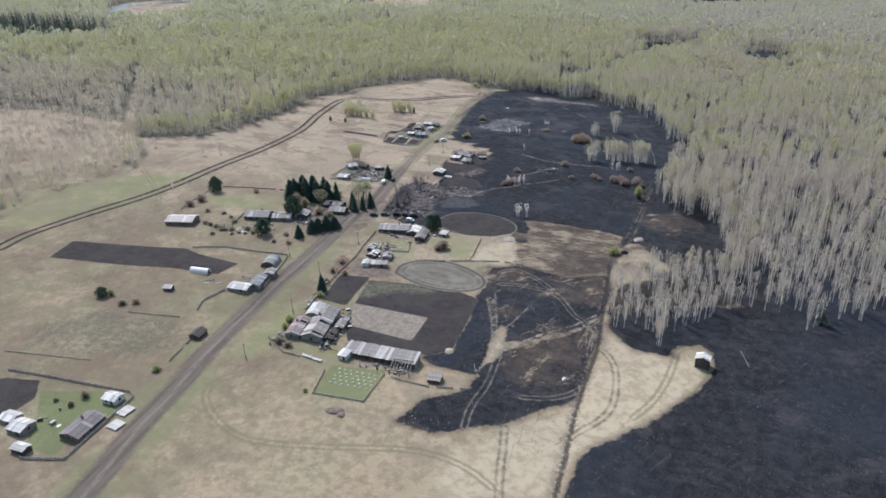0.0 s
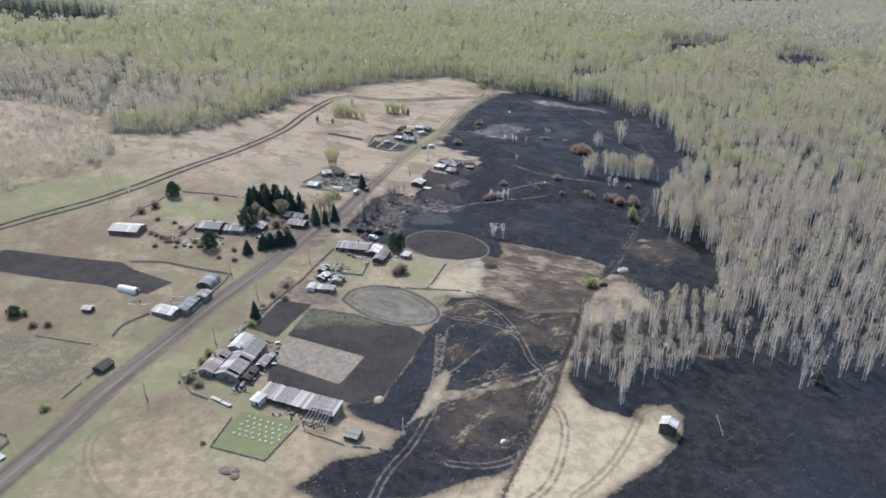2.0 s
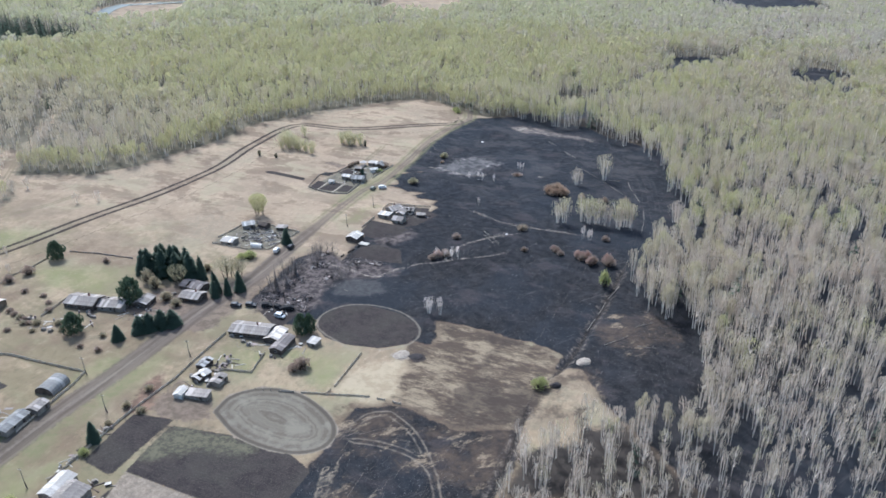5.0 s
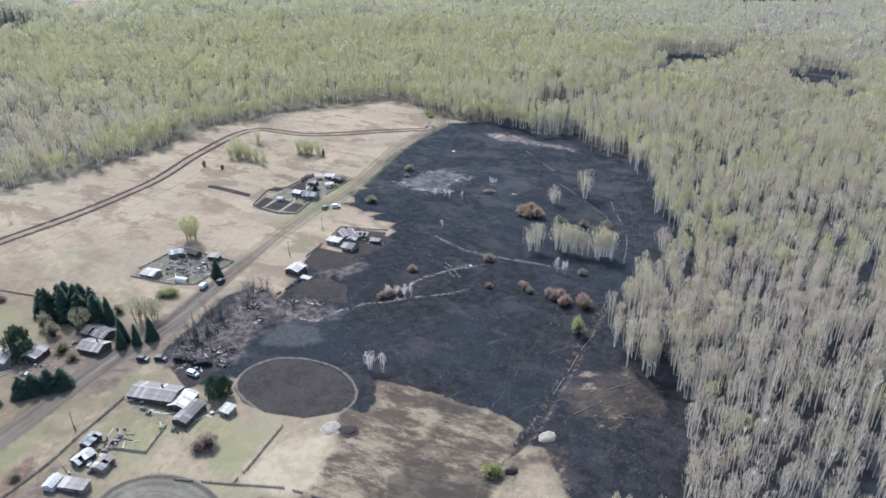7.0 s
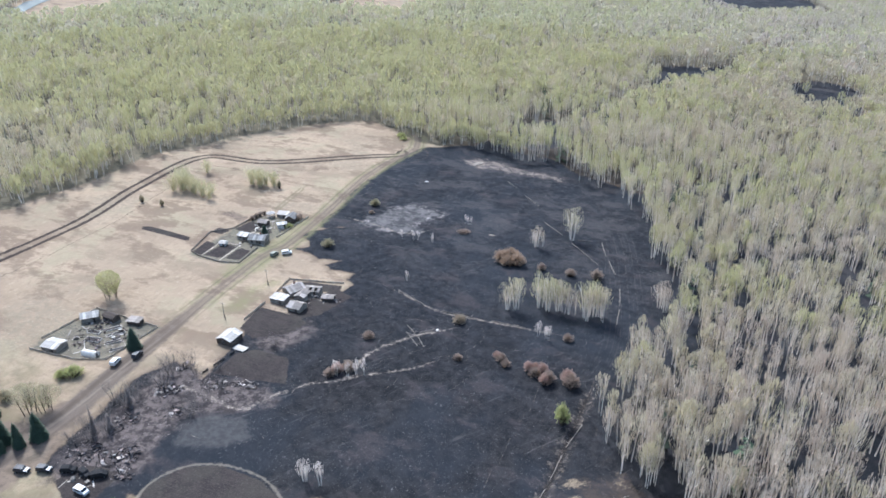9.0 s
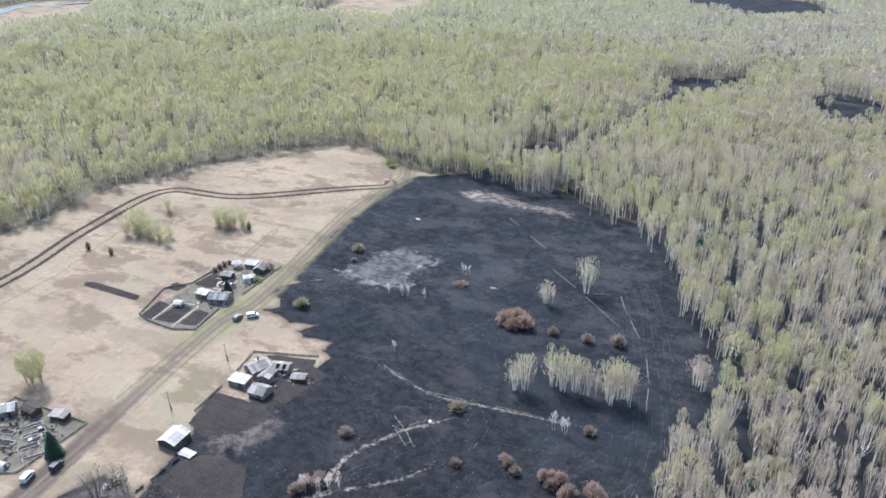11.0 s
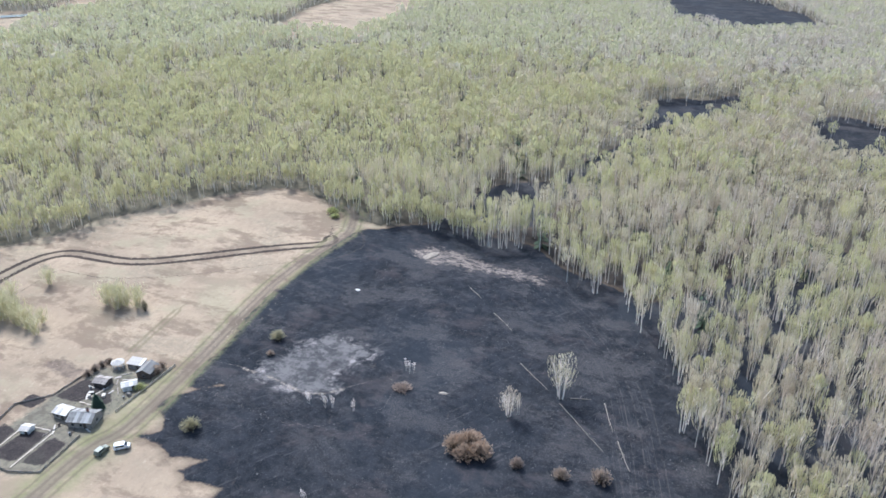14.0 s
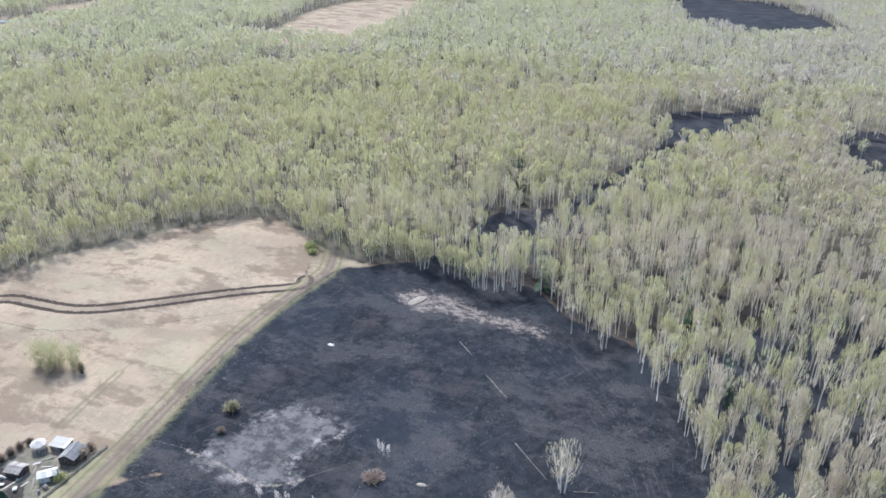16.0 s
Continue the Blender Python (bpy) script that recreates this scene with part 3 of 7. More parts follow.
def ground_look():
    s = Shade("ground_cover", 0.95)
    s.bsdf.inputs["Specular IOR Level"].default_value = 0.04
    unit = s.tree.nodes.new("ShaderNodeMapping")
    unit.inputs["Scale"].default_value = (1 / K, 1 / K, 1 / K)
    s.put(unit.inputs["Vector"], s.where)
    s.where = unit.outputs[0]
    edge = s.math("MULTIPLY", s.math("SUBTRACT", s.noise(0.16, 7, 0.68), 0.5), 3.0)
    fine = s.math("MULTIPLY", s.math("SUBTRACT", s.noise(0.9, 6, 0.7), 0.5), 2.5)

    def mask(name, wobble=2.0, soft=0.35, ragged=0.0):
        v = s.math("ADD", s.attr(name), s.math("MULTIPLY", fine, wobble))
        if ragged:
            v = s.math("ADD", v, s.math("MULTIPLY", edge, ragged))
        return s.step(v, -soft, soft)

    def line(name, centre, half, wobble=0.5, soft=0.18):
        d = s.math("ABSOLUTE", s.math("SUBTRACT", s.math("ABSOLUTE", s.attr(name)), centre))
        v = s.math("ADD", s.math("SUBTRACT", half, d), s.math("MULTIPLY", fine, wobble))
        return s.step(v, -soft, soft)

    def part_of(m, amount):
        return s.math("MULTIPLY", m, amount)

    # dry grass in patches
    blotch, tuft, speck = s.noise(0.035, 5, 0.6), s.noise(0.35, 5, 0.65), s.noise(2.6, 4, 0.7)
    wisp = s.noise(0.55, 9, 0.78, (1, 0.55, 0))
    c = s.mix(s.step(blotch, 0.36, 0.62), (0.292, 0.222, 0.142), (0.196, 0.148, 0.094))
    c = s.mix(part_of(s.step(tuft, 0.44, 0.68), 0.4), c, (0.172, 0.134, 0.086))
    c = s.mix(part_of(s.step(wisp, 0.5, 0.64), 0.68), c, (0.12, 0.097, 0.066))
    c = s.mix(part_of(s.step(wisp, 0.47, 0.33), 0.6), c, (0.375, 0.305, 0.215))
    c = s.mix(part_of(s.step(speck, 0.52, 0.8), 0.5), c, (0.10, 0.082, 0.06))
    c = s.mix(part_of(s.step(s.noise(0.06, 5, 0.62), 0.5, 0.64), 0.55), c, (0.195, 0.19, 0.11))
    c = s.mix(part_of(s.step(s.noise(0.028, 6, 0.66), 0.53, 0.62), part_of(s.step(s.noise(0.9, 6, 0.75), 0.42, 0.58), 0.7)), c, (0.112, 0.108, 0.072))
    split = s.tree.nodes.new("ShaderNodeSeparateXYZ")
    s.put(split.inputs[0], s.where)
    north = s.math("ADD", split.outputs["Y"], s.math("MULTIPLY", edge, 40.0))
    # distance haze put into the colour: the grass pales towards the north
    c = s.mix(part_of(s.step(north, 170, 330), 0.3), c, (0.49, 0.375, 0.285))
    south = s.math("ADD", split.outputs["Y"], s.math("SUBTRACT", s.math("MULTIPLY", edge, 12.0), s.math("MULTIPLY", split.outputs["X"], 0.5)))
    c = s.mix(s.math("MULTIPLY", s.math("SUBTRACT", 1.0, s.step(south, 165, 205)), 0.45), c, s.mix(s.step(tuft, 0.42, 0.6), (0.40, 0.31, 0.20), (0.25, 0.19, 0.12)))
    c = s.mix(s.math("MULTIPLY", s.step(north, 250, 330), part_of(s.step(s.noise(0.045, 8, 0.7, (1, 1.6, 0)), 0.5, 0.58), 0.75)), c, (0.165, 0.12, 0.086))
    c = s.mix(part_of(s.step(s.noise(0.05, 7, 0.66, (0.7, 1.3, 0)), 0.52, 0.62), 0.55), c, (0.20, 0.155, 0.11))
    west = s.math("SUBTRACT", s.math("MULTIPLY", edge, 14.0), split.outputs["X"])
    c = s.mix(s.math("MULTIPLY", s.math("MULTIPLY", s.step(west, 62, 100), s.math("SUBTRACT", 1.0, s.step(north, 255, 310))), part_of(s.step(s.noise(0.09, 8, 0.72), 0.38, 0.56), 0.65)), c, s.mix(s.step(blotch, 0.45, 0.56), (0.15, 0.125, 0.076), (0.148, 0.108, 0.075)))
    # green growth
    weak = s.math("MULTIPLY", mask("green", 3, 3.5, 2.5), s.math("ADD", 0.5, s.math("MULTIPLY", s.step(tuft, 0.35, 0.6), 0.3)))
    c = s.mix(part_of(weak, 0.75), c, s.mix(s.step(blotch, 0.4, 0.6), (0.18, 0.185, 0.082), (0.21, 0.19, 0.11)))
    c = s.mix(part_of(mask("lawn", 0.8, 0.5), 0.5), c, s.mix(s.step(tuft, 0.4, 0.65), (0.075, 0.115, 0.036), (0.115, 0.13, 0.055)))
    c = s.mix(part_of(mask("sand", 1.5, 2.5, 4), 0.65), c, s.mix(s.step(tuft, 0.4, 0.65), (0.42, 0.345, 0.235), (0.32, 0.255, 0.17)))
    beside = s.math("MULTIPLY", s.step(s.math("ADD", s.attr("road"), s.math("MULTIPLY", edge, 3.0)), -8.4, -2.0), s.math("SUBTRACT", 1.0, s.step(split.outputs["Y"], 215, 245)))
    c = s.mix(part_of(s.math("MULTIPLY", beside, s.step(s.noise(0.05, 6, 0.65), 0.38, 0.56)), 0.6), c, s.mix(s.step(tuft, 0.4, 0.6), (0.15, 0.158, 0.075), (0.19, 0.17, 0.095)))
    c = s.mix(part_of(mask("weeds", 4, 3.0, 5), part_of(s.step(s.noise(0.45, 8, 0.74), 0.4, 0.58), 0.75)), c, s.mix(s.step(speck, 0.4, 0.6), (0.135, 0.125, 0.085), (0.092, 0.083, 0.06)))
    # faint wheel tracks in the grass
    c = s.mix(part_of(line("faint", 0.8, 0.42, 0.6, 0.3), 0.65), c, (0.165, 0.138, 0.085))
    c = s.mix(part_of(mask("red", 2.0, 1.0, 3), 0.8), c, s.mix(s.step(tuft, 0.4, 0.62), (0.17, 0.128, 0.10), (0.10, 0.078, 0.062)))
    c = s.mix(part_of(mask("rust", 2.0, 1.0, 2), 0.8), c, s.mix(s.step(tuft, 0.4, 0.62), (0.215, 0.135, 0.095), (0.125, 0.082, 0.06)))
    c = s.mix(part_of(mask("moss", 1.5, 1.0, 1), 0.85), c, s.mix(s.step(s.noise(0.5, 6, 0.7), 0.4, 0.62), (0.165, 0.15, 0.112), (0.098, 0.09, 0.072)))
    # woodland floor
    litter = s.mix(s.step(tuft, 0.4, 0.65), (0.055, 0.046, 0.039), (0.026, 0.023, 0.021))
    unburnt = s.mix(s.step(tuft, 0.4, 0.65), (0.15, 0.13, 0.092), (0.085, 0.075, 0.056))
    litter = s.mix(s.math("MAXIMUM", s.step(north, 520, 640), s.step(split.outputs["X"], -70, -120)), litter, unburnt)
    c = s.mix(mask("woods", 3, 1.5, 4), c, litter)
    # half burnt stubble in bands
    bands = s.noise(1.0, 9, 0.74, (0.1, 0.19, 0))
    rows = s.noise(1.0, 8, 0.74, (0.16, 0.8, 0))
    stub = s.mix(s.step(bands, 0.4, 0.56), (0.255, 0.20, 0.135), (0.085, 0.064, 0.048))
    stub = s.mix(part_of(s.step(rows, 0.48, 0.6), 0.5), stub, (0.075, 0.058, 0.045))
    stub = s.mix(part_of(s.step(rows, 0.44, 0.34), 0.4), stub, (0.30, 0.24, 0.165))
    stub = s.mix(part_of(s.step(s.noise(0.055, 6, 0.65), 0.5, 0.62), 0.7), stub, (0.05, 0.04, 0.034))
    stub = s.mix(part_of(s.step(speck, 0.45, 0.7), 0.45), stub, (0.06, 0.045, 0.038))
    c = s.mix(mask("half", 1.2, 1.2, 2.5), c, stub)
    # burnt ground, with a singed brown fringe
    singed = s.math("ADD", s.attr("burn"), s.math("MULTIPLY", edge, 1.8))
    c = s.mix(part_of(s.step(singed, -2.6, 0.4), 0.75), c, s.mix(s.step(speck, 0.4, 0.6), (0.10, 0.072, 0.052), (0.155, 0.115, 0.08)))
    black = s.mix(s.step(tuft, 0.38, 0.62), (0.0138, 0.0153, 0.0186), (0.0255, 0.0270, 0.0315))
    # haze blue stays painted in the northern black; the south turns neutral
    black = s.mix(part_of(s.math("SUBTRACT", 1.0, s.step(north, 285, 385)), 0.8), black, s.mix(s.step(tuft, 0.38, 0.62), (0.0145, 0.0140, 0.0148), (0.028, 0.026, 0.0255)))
    black = s.mix(part_of(s.step(s.noise(0.11, 7, 0.74), 0.5, 0.66), 0.45), black, (0.048, 0.046, 0.048))
    black = s.mix(part_of(s.step(speck, 0.52, 0.7), 0.5), black, (0.074, 0.070, 0.068))
    black = s.mix(part_of(s.step(s.noise(0.5, 5, 0.7, (1, 0.4, 0)), 0.6, 0.72), 0.4), black, (0.085, 0.066, 0.056))
    black = s.mix(part_of(s.step(s.noise(0.022, 6, 0.6, (1, 0.6, 0)), 0.45, 0.62), 0.6), black, (0.026, 0.030, 0.037))
    black = s.mix(part_of(s.step(s.noise(0.07, 8, 0.72, (0.8, 1.2, 0)), 0.53, 0.64), 0.6), black, s.mix(s.step(speck, 0.4, 0.6), (0.070, 0.058, 0.057), (0.040, 0.036, 0.038)))
    # grey blotches lighten the northern burn: distance haze put into its colour
    haze_veil = s.math("MULTIPLY", s.step(s.noise(0.06, 9, 0.74, (0.8, 1.2, 0)), 0.48, 0.58), s.math("MULTIPLY", s.step(north, 345, 420), 0.42))
    black = s.mix(haze_veil, black, s.mix(s.step(speck, 0.40, 0.60), (0.048, 0.047, 0.049), (0.108, 0.097, 0.093)))
    scour = s.tree.nodes.new("ShaderNodeMapping")
    scour.inputs["Rotation"].default_value = (0, 0, 0.62)
    s.put(scour.inputs["Vector"], s.where)
    streak = s.noise(1.0, 7, 0.7, (0.9, 0.07, 0), scour.outputs[0])
    black = s.mix(part_of(s.step(streak, 0.56, 0.66), part_of(s.step(s.noise(0.06, 4, 0.6), 0.45, 0.6), 0.28)), black, (0.125, 0.113, 0.106))
    fleck = s.step(s.noise(1.3, 9, 0.82, (1, 0.6, 0)), 0.56, 0.66)
    cover = s.step(s.noise(0.09, 5, 0.65), 0.42, 0.6)
    black = s.mix(s.math("MULTIPLY", fleck, s.math("ADD", 0.12, s.math("MULTIPLY", cover, 0.6))), black, (0.19, 0.178, 0.17))
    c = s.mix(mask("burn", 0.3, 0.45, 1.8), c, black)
    singe = s.math("MULTIPLY", mask("brown", 3, 3.0, 6), s.step(s.noise(0.07, 7, 0.68), 0.40, 0.62))
    c = s.mix(part_of(singe, 0.8), c, s.mix(s.step(tuft, 0.42, 0.62), (0.095, 0.070, 0.052), (0.052, 0.041, 0.035)))
    tufts = s.math("MULTIPLY", mask("brown", 3, 3.0, 5), s.step(s.noise(0.16, 9, 0.74, (1.3, 0.6, 0), scour.outputs[0]), 0.54, 0.62))
    c = s.mix(part_of(tufts, 0.85), c, s.mix(s.step(speck, 0.4, 0.62), (0.27, 0.21, 0.145), (0.13, 0.10, 0.072)))
    c = s.mix(part_of(mask("ash", 2.5, 1.6, 6), s.math("ADD", 0.25, s.math("MULTIPLY", s.step(s.noise(0.3, 8, 0.78), 0.42, 0.6), 0.65))), c, (0.150, 0.138, 0.132))
    rimmed = s.math("MULTIPLY", s.step(s.attr("ash"), -2.5, 0.5), s.math("SUBTRACT", 1.0, s.step(s.attr("ash"), 0.5, 4.0)))
    c = s.mix(s.math("MULTIPLY", rimmed, s.step(s.noise(0.22, 9, 0.78), 0.5, 0.6)), c, s.mix(s.step(speck, 0.4, 0.62), (0.29, 0.26, 0.245), (0.13, 0.108, 0.102)))
    c = s.mix(part_of(mask("pale", 4, 1.5, 4), s.step(s.noise(0.5, 9, 0.8, (0.6, 1, 0)), 0.42, 0.56)), c, s.mix(s.step(speck, 0.4, 0.62), (0.27, 0.22, 0.185), (0.13, 0.108, 0.095)))
    c = s.mix(part_of(mask("scorch", 2, 2.0, 5), 0.8), c, s.mix(s.step(s.noise(0.45, 8, 0.76), 0.42, 0.58), (0.155, 0.125, 0.112), (0.046, 0.038, 0.036)))
    scrape = s.tree.nodes.new("ShaderNodeCombineXYZ")
    s.put(scrape.inputs[0], s.attr("drag"))
    lines = s.step(s.noise(1.6, 3, 0.6, None, scrape.outputs[0]), 0.5, 0.62)
    reach = s.step(s.math("SUBTRACT", 8.0, s.math("ABSOLUTE", s.attr("drag"))), 0, 4)
    c = s.mix(part_of(s.math("MULTIPLY", lines, reach), s.math("MULTIPLY", s.step(tuft, 0.4, 0.6), 0.55)), c, (0.085, 0.075, 0.068))
    # wheel tracks and trails in the burn
    c = s.mix(part_of(line("lane", 0.8, 0.2, 0.4, 0.3), s.math("ADD", 0.2, s.math("MULTIPLY", s.step(tuft, 0.36, 0.58), 0.5))), c, (0.21, 0.172, 0.132))
    c = s.mix(part_of(line("scratch", 0.0, 0.24, 0.8, 0.35), s.math("ADD", 0.15, s.math("MULTIPLY", s.step(tuft, 0.36, 0.58), 0.6))), c, (0.235, 0.19, 0.14))
    c = s.mix(part_of(line("trail", 0.0, 0.22, 1.5, 0.4), part_of(s.step(s.noise(0.25, 6, 0.7), 0.38, 0.54), 0.85)), c, s.mix(s.step(speck, 0.4, 0.6), (0.34, 0.285, 0.23), (0.14, 0.115, 0.098)))
    c = s.mix(part_of(mask("plot", 1.5, 1.2, 1.5), 0.7), c, s.mix(s.step(s.noise(0.7, 7, 0.72), 0.4, 0.6), (0.088, 0.084, 0.081), (0.060, 0.057, 0.056)))
    c = s.mix(part_of(line("path", 0.0, 0.30, 2.2, 0.4), part_of(s.step(s.noise(0.3, 8, 0.78), 0.44, 0.56), 0.85)), c, s.mix(s.step(speck, 0.42, 0.6), (0.36, 0.30, 0.245), (0.12, 0.10, 0.088)))
    # tilled plots
    furrow = s.noise(1.0, 2, 0.5, (0.25, 3.2, 0))
    till = s.mix(s.step(tuft, 0.3, 0.7), (0.050, 0.041, 0.038), (0.031, 0.026, 0.026))
    till = s.mix(part_of(s.step(furrow, 0.5, 0.7), 0.45), till, (0.066, 0.053, 0.048))
    till = s.mix(part_of(s.step(s.noise(0.09, 6, 0.65), 0.45, 0.62), 0.5), till, (0.060, 0.054, 0.045))
    till = s.mix(part_of(s.step(speck, 0.48, 0.7), 0.42), till, (0.11, 0.096, 0.076))
    c = s.mix(mask("soil", 0.5, 0.25), c, till)
    c = s.mix(part_of(mask("olive", 2, 2.0, 3), 0.8), c, s.mix(s.step(s.noise(0.8, 7, 0.74), 0.42, 0.6), (0.135, 0.125, 0.082), (0.075, 0.068, 0.05)))
    old = s.mix(s.step(s.noise(0.7, 7, 0.75), 0.36, 0.64), (0.285, 0.232, 0.178), (0.175, 0.142, 0.110))
    c = s.mix(mask("grey", 0.6, 0.3), c, s.mix(part_of(s.step(speck, 0.45, 0.7), 0.5), old, (0.12, 0.1, 0.085)))
    turn_ = s.tree.nodes.new("ShaderNodeCombineXYZ")
    s.put(turn_.inputs[0], s.math("ADD", s.attr("oval"), s.math("MULTIPLY", fine, 0.8)))
    worn = s.mix(s.step(s.noise(0.6, 4, 0.65, None, turn_.outputs[0]), 0.4, 0.62), (0.165, 0.142, 0.110), (0.112, 0.095, 0.075))
    worn = s.mix(part_of(s.step(s.noise(0.15, 6, 0.7), 0.45, 0.62), 0.6), worn, (0.21, 0.185, 0.145))
    c = s.mix(s.step(s.math("ADD", s.attr("oval"), s.math("MULTIPLY", fine, 0.4)), -0.3, 0.3), c, worn)
    rim = s.math("ABSOLUTE", s.math("SUBTRACT", s.attr("oval"), 0.7))
    c = s.mix(part_of(s.step(s.math("SUBTRACT", 0.75, s.math("ADD", rim, s.math("MULTIPLY", fine, 0.25))), 0, 0.5), 0.75), c, (0.065, 0.053, 0.043))
    # ditches and deep ruts
    c = s.mix(part_of(line("ditch", 0.0, 0.62, 1.4, 0.5), 0.85), c, s.mix(s.step(speck, 0.52, 0.72), (0.024, 0.021, 0.02), (0.20, 0.16, 0.125)))
    c = s.mix(part_of(line("ditch", 1.2, 0.3, 2.0, 0.8), part_of(s.step(s.noise(0.5, 9, 0.78), 0.46, 0.6), 0.8)), c, s.mix(s.step(speck, 0.4, 0.6), (0.26, 0.215, 0.175), (0.12, 0.098, 0.082)))
    c = s.mix(part_of(line("rut", 0.0, 2.8, 0.8, 0.6), 0.3), c, (0.17, 0.135, 0.10))
    c = s.mix(part_of(line("wheel", 0.8, 0.34, 0.45, 0.4), s.math("ADD", 0.35, s.math("MULTIPLY", s.step(tuft, 0.4, 0.6), 0.45))), c, (0.085, 0.066, 0.05))
    c = s.mix(part_of(line("berm", 0.0, 0.3, 0.6, 0.25), 0.5), c, (0.24, 0.205, 0.16))
    c = s.mix(part_of(line("rut", 2.0, 0.8, 0.6), 0.92), c, (0.040, 0.031, 0.027))
    # the street
    wheel = s.noise(1.0, 4, 0.6, (0.55, 0.03, 0))
    dirt = s.mix(s.step(wheel, 0.36, 0.64), (0.140, 0.112, 0.090), (0.088, 0.070, 0.057))
    dirt = s.mix(part_of(s.step(tuft, 0.5, 0.75), 0.4), dirt, (0.19, 0.155, 0.125))
    dirt = s.mix(part_of(s.step(s.math("SUBTRACT", s.attr("road"), s.math("MULTIPLY", fine, 0.5)), 2.5, 3.2), 0.5), dirt, (0.22, 0.18, 0.145))
    lane = s.math("SUBTRACT", 0.92, s.math("MULTIPLY", s.step(split.outputs["Y"], 300, 345), 0.4))
    c = s.mix(part_of(mask("road", 1.2, 0.9), lane), c, dirt)
    up = s.step(split.outputs["Y"], 300, 345)
    verge = s.math("MULTIPLY", s.step(s.math("ADD", s.attr("road"), fine), -3.2, -1.0), s.math("SUBTRACT", 1.0, s.step(s.attr("road"), -0.6, 0.6)))
    c = s.mix(part_of(s.math("MULTIPLY", verge, up), s.math("MULTIPLY", s.step(tuft, 0.36, 0.56), 0.6)), c, (0.165, 0.165, 0.078))
    c = s.mix(part_of(s.math("MULTIPLY", line("road", 1.1, 0.35, 0.4), up), 0.55), c, (0.13, 0.10, 0.075))
    s.bump(s.math("ADD", s.math("MULTIPLY", speck, 0.5), tuft), 0.4, 0.3)
    return s.colour(c)


GROUND = ground_look()


def mesh_of(name, verts, faces, mats, which=None, tone=None):
    """A mesh from arrays of places and triangles or quads."""
    me = bpy.data.meshes.new(name)
    k = faces.shape[1]
    me.vertices.add(len(verts))
    me.vertices.foreach_set("co", np.ascontiguousarray(verts, np.float32).ravel())
    me.loops.add(faces.size)
    me.loops.foreach_set("vertex_index", np.ascontiguousarray(faces, np.int32).ravel())
    me.polygons.add(len(faces))
    me.polygons.foreach_set("loop_start", np.arange(0, faces.size, k, dtype=np.int32))
    if which is not None:
        me.polygons.foreach_set("material_index", np.ascontiguousarray(which, np.int32))
    for m in mats:
        me.materials.append(m)
    if tone is not None:
        me.attributes.new("tone", "FLOAT", "POINT").data.foreach_set("value", np.ascontiguousarray(tone, np.float32))
    me.update()
    return me


def build_ground():
    xs, ys = axis(-262, 62, 1.0, -3200, 3000), axis(84, 535, 1.0, -1500, 4200)
    x, y = (a.ravel() for a in np.meshgrid(xs, ys))
    f = fields(x, y)
    z = lie(x, y)
    z = z - 0.7 * np.exp(-(f["ditch"] / 0.9) ** 2)
    z = z - 0.3 * np.exp(-((np.abs(f["rut"]) - 2.0) / 0.6) ** 2)
    z = z - 0.12 * np.clip(f["road"], 0, 1) + 0.12 * np.clip(f["soil"], 0, 1)
    n, m = len(xs), len(ys)
    i = (np.arange(m - 1)[:, None] * n + np.arange(n - 1)[None, :]).ravel()
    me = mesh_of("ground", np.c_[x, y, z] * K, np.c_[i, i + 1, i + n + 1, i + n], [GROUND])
    for name, values in f.items():
        me.attributes.new(name, "FLOAT", "POINT").data.foreach_set("value", values.astype(np.float32))
    me.shade_smooth()
    tagged(new("ground", me), "dry grass, black burnt field and tilled plots round a village", "ground", kind="structure")


build_ground()


def build_river():
    """A pale river between sandy banks, far to the north-west."""
    line, rows = smooth(RIVER), []
    for k, (x, y) in enumerate(line):
        a, b = line[max(k - 1, 0)], line[min(k + 1, len(line) - 1)]
        d = np.hypot(*(b - a))
        off = np.array([-(b - a)[1], (b - a)[0]]) / d * 7.0
        rows += [(x + off[0], y + off[1], lie(*(line[k] + off)) + 0.25), (x - off[0], y - off[1], lie(*(line[k] - off)) + 0.25)]
    i = np.arange(len(line) - 1) * 2
    tagged(new("water", mesh_of("water", np.array(rows) * K, np.c_[i, i + 1, i + 3, i + 2], [WATER])), "pale grey river between sandy banks", "river", kind="structure")


build_river()


# ---- woods ----
def tube(points, radii, sides=3):
    """A tapering tube along points, as places and triangles."""
    v, t = [], []
    turn = random.random() * 6
    for (px, py, pz), r in zip(points, radii):
        v += [(px + r * math.cos(turn + a * 2 * math.pi / sides), py + r * math.sin(turn + a * 2 * math.pi / sides), pz) for a in range(sides)]
    for k in range(len(points) - 1):
        for a in range(sides):
            p, q = k * sides + a, k * sides + (a + 1) % sides
            t += [(p, q, q + sides), (p, q + sides, p + sides)]
    return v, t


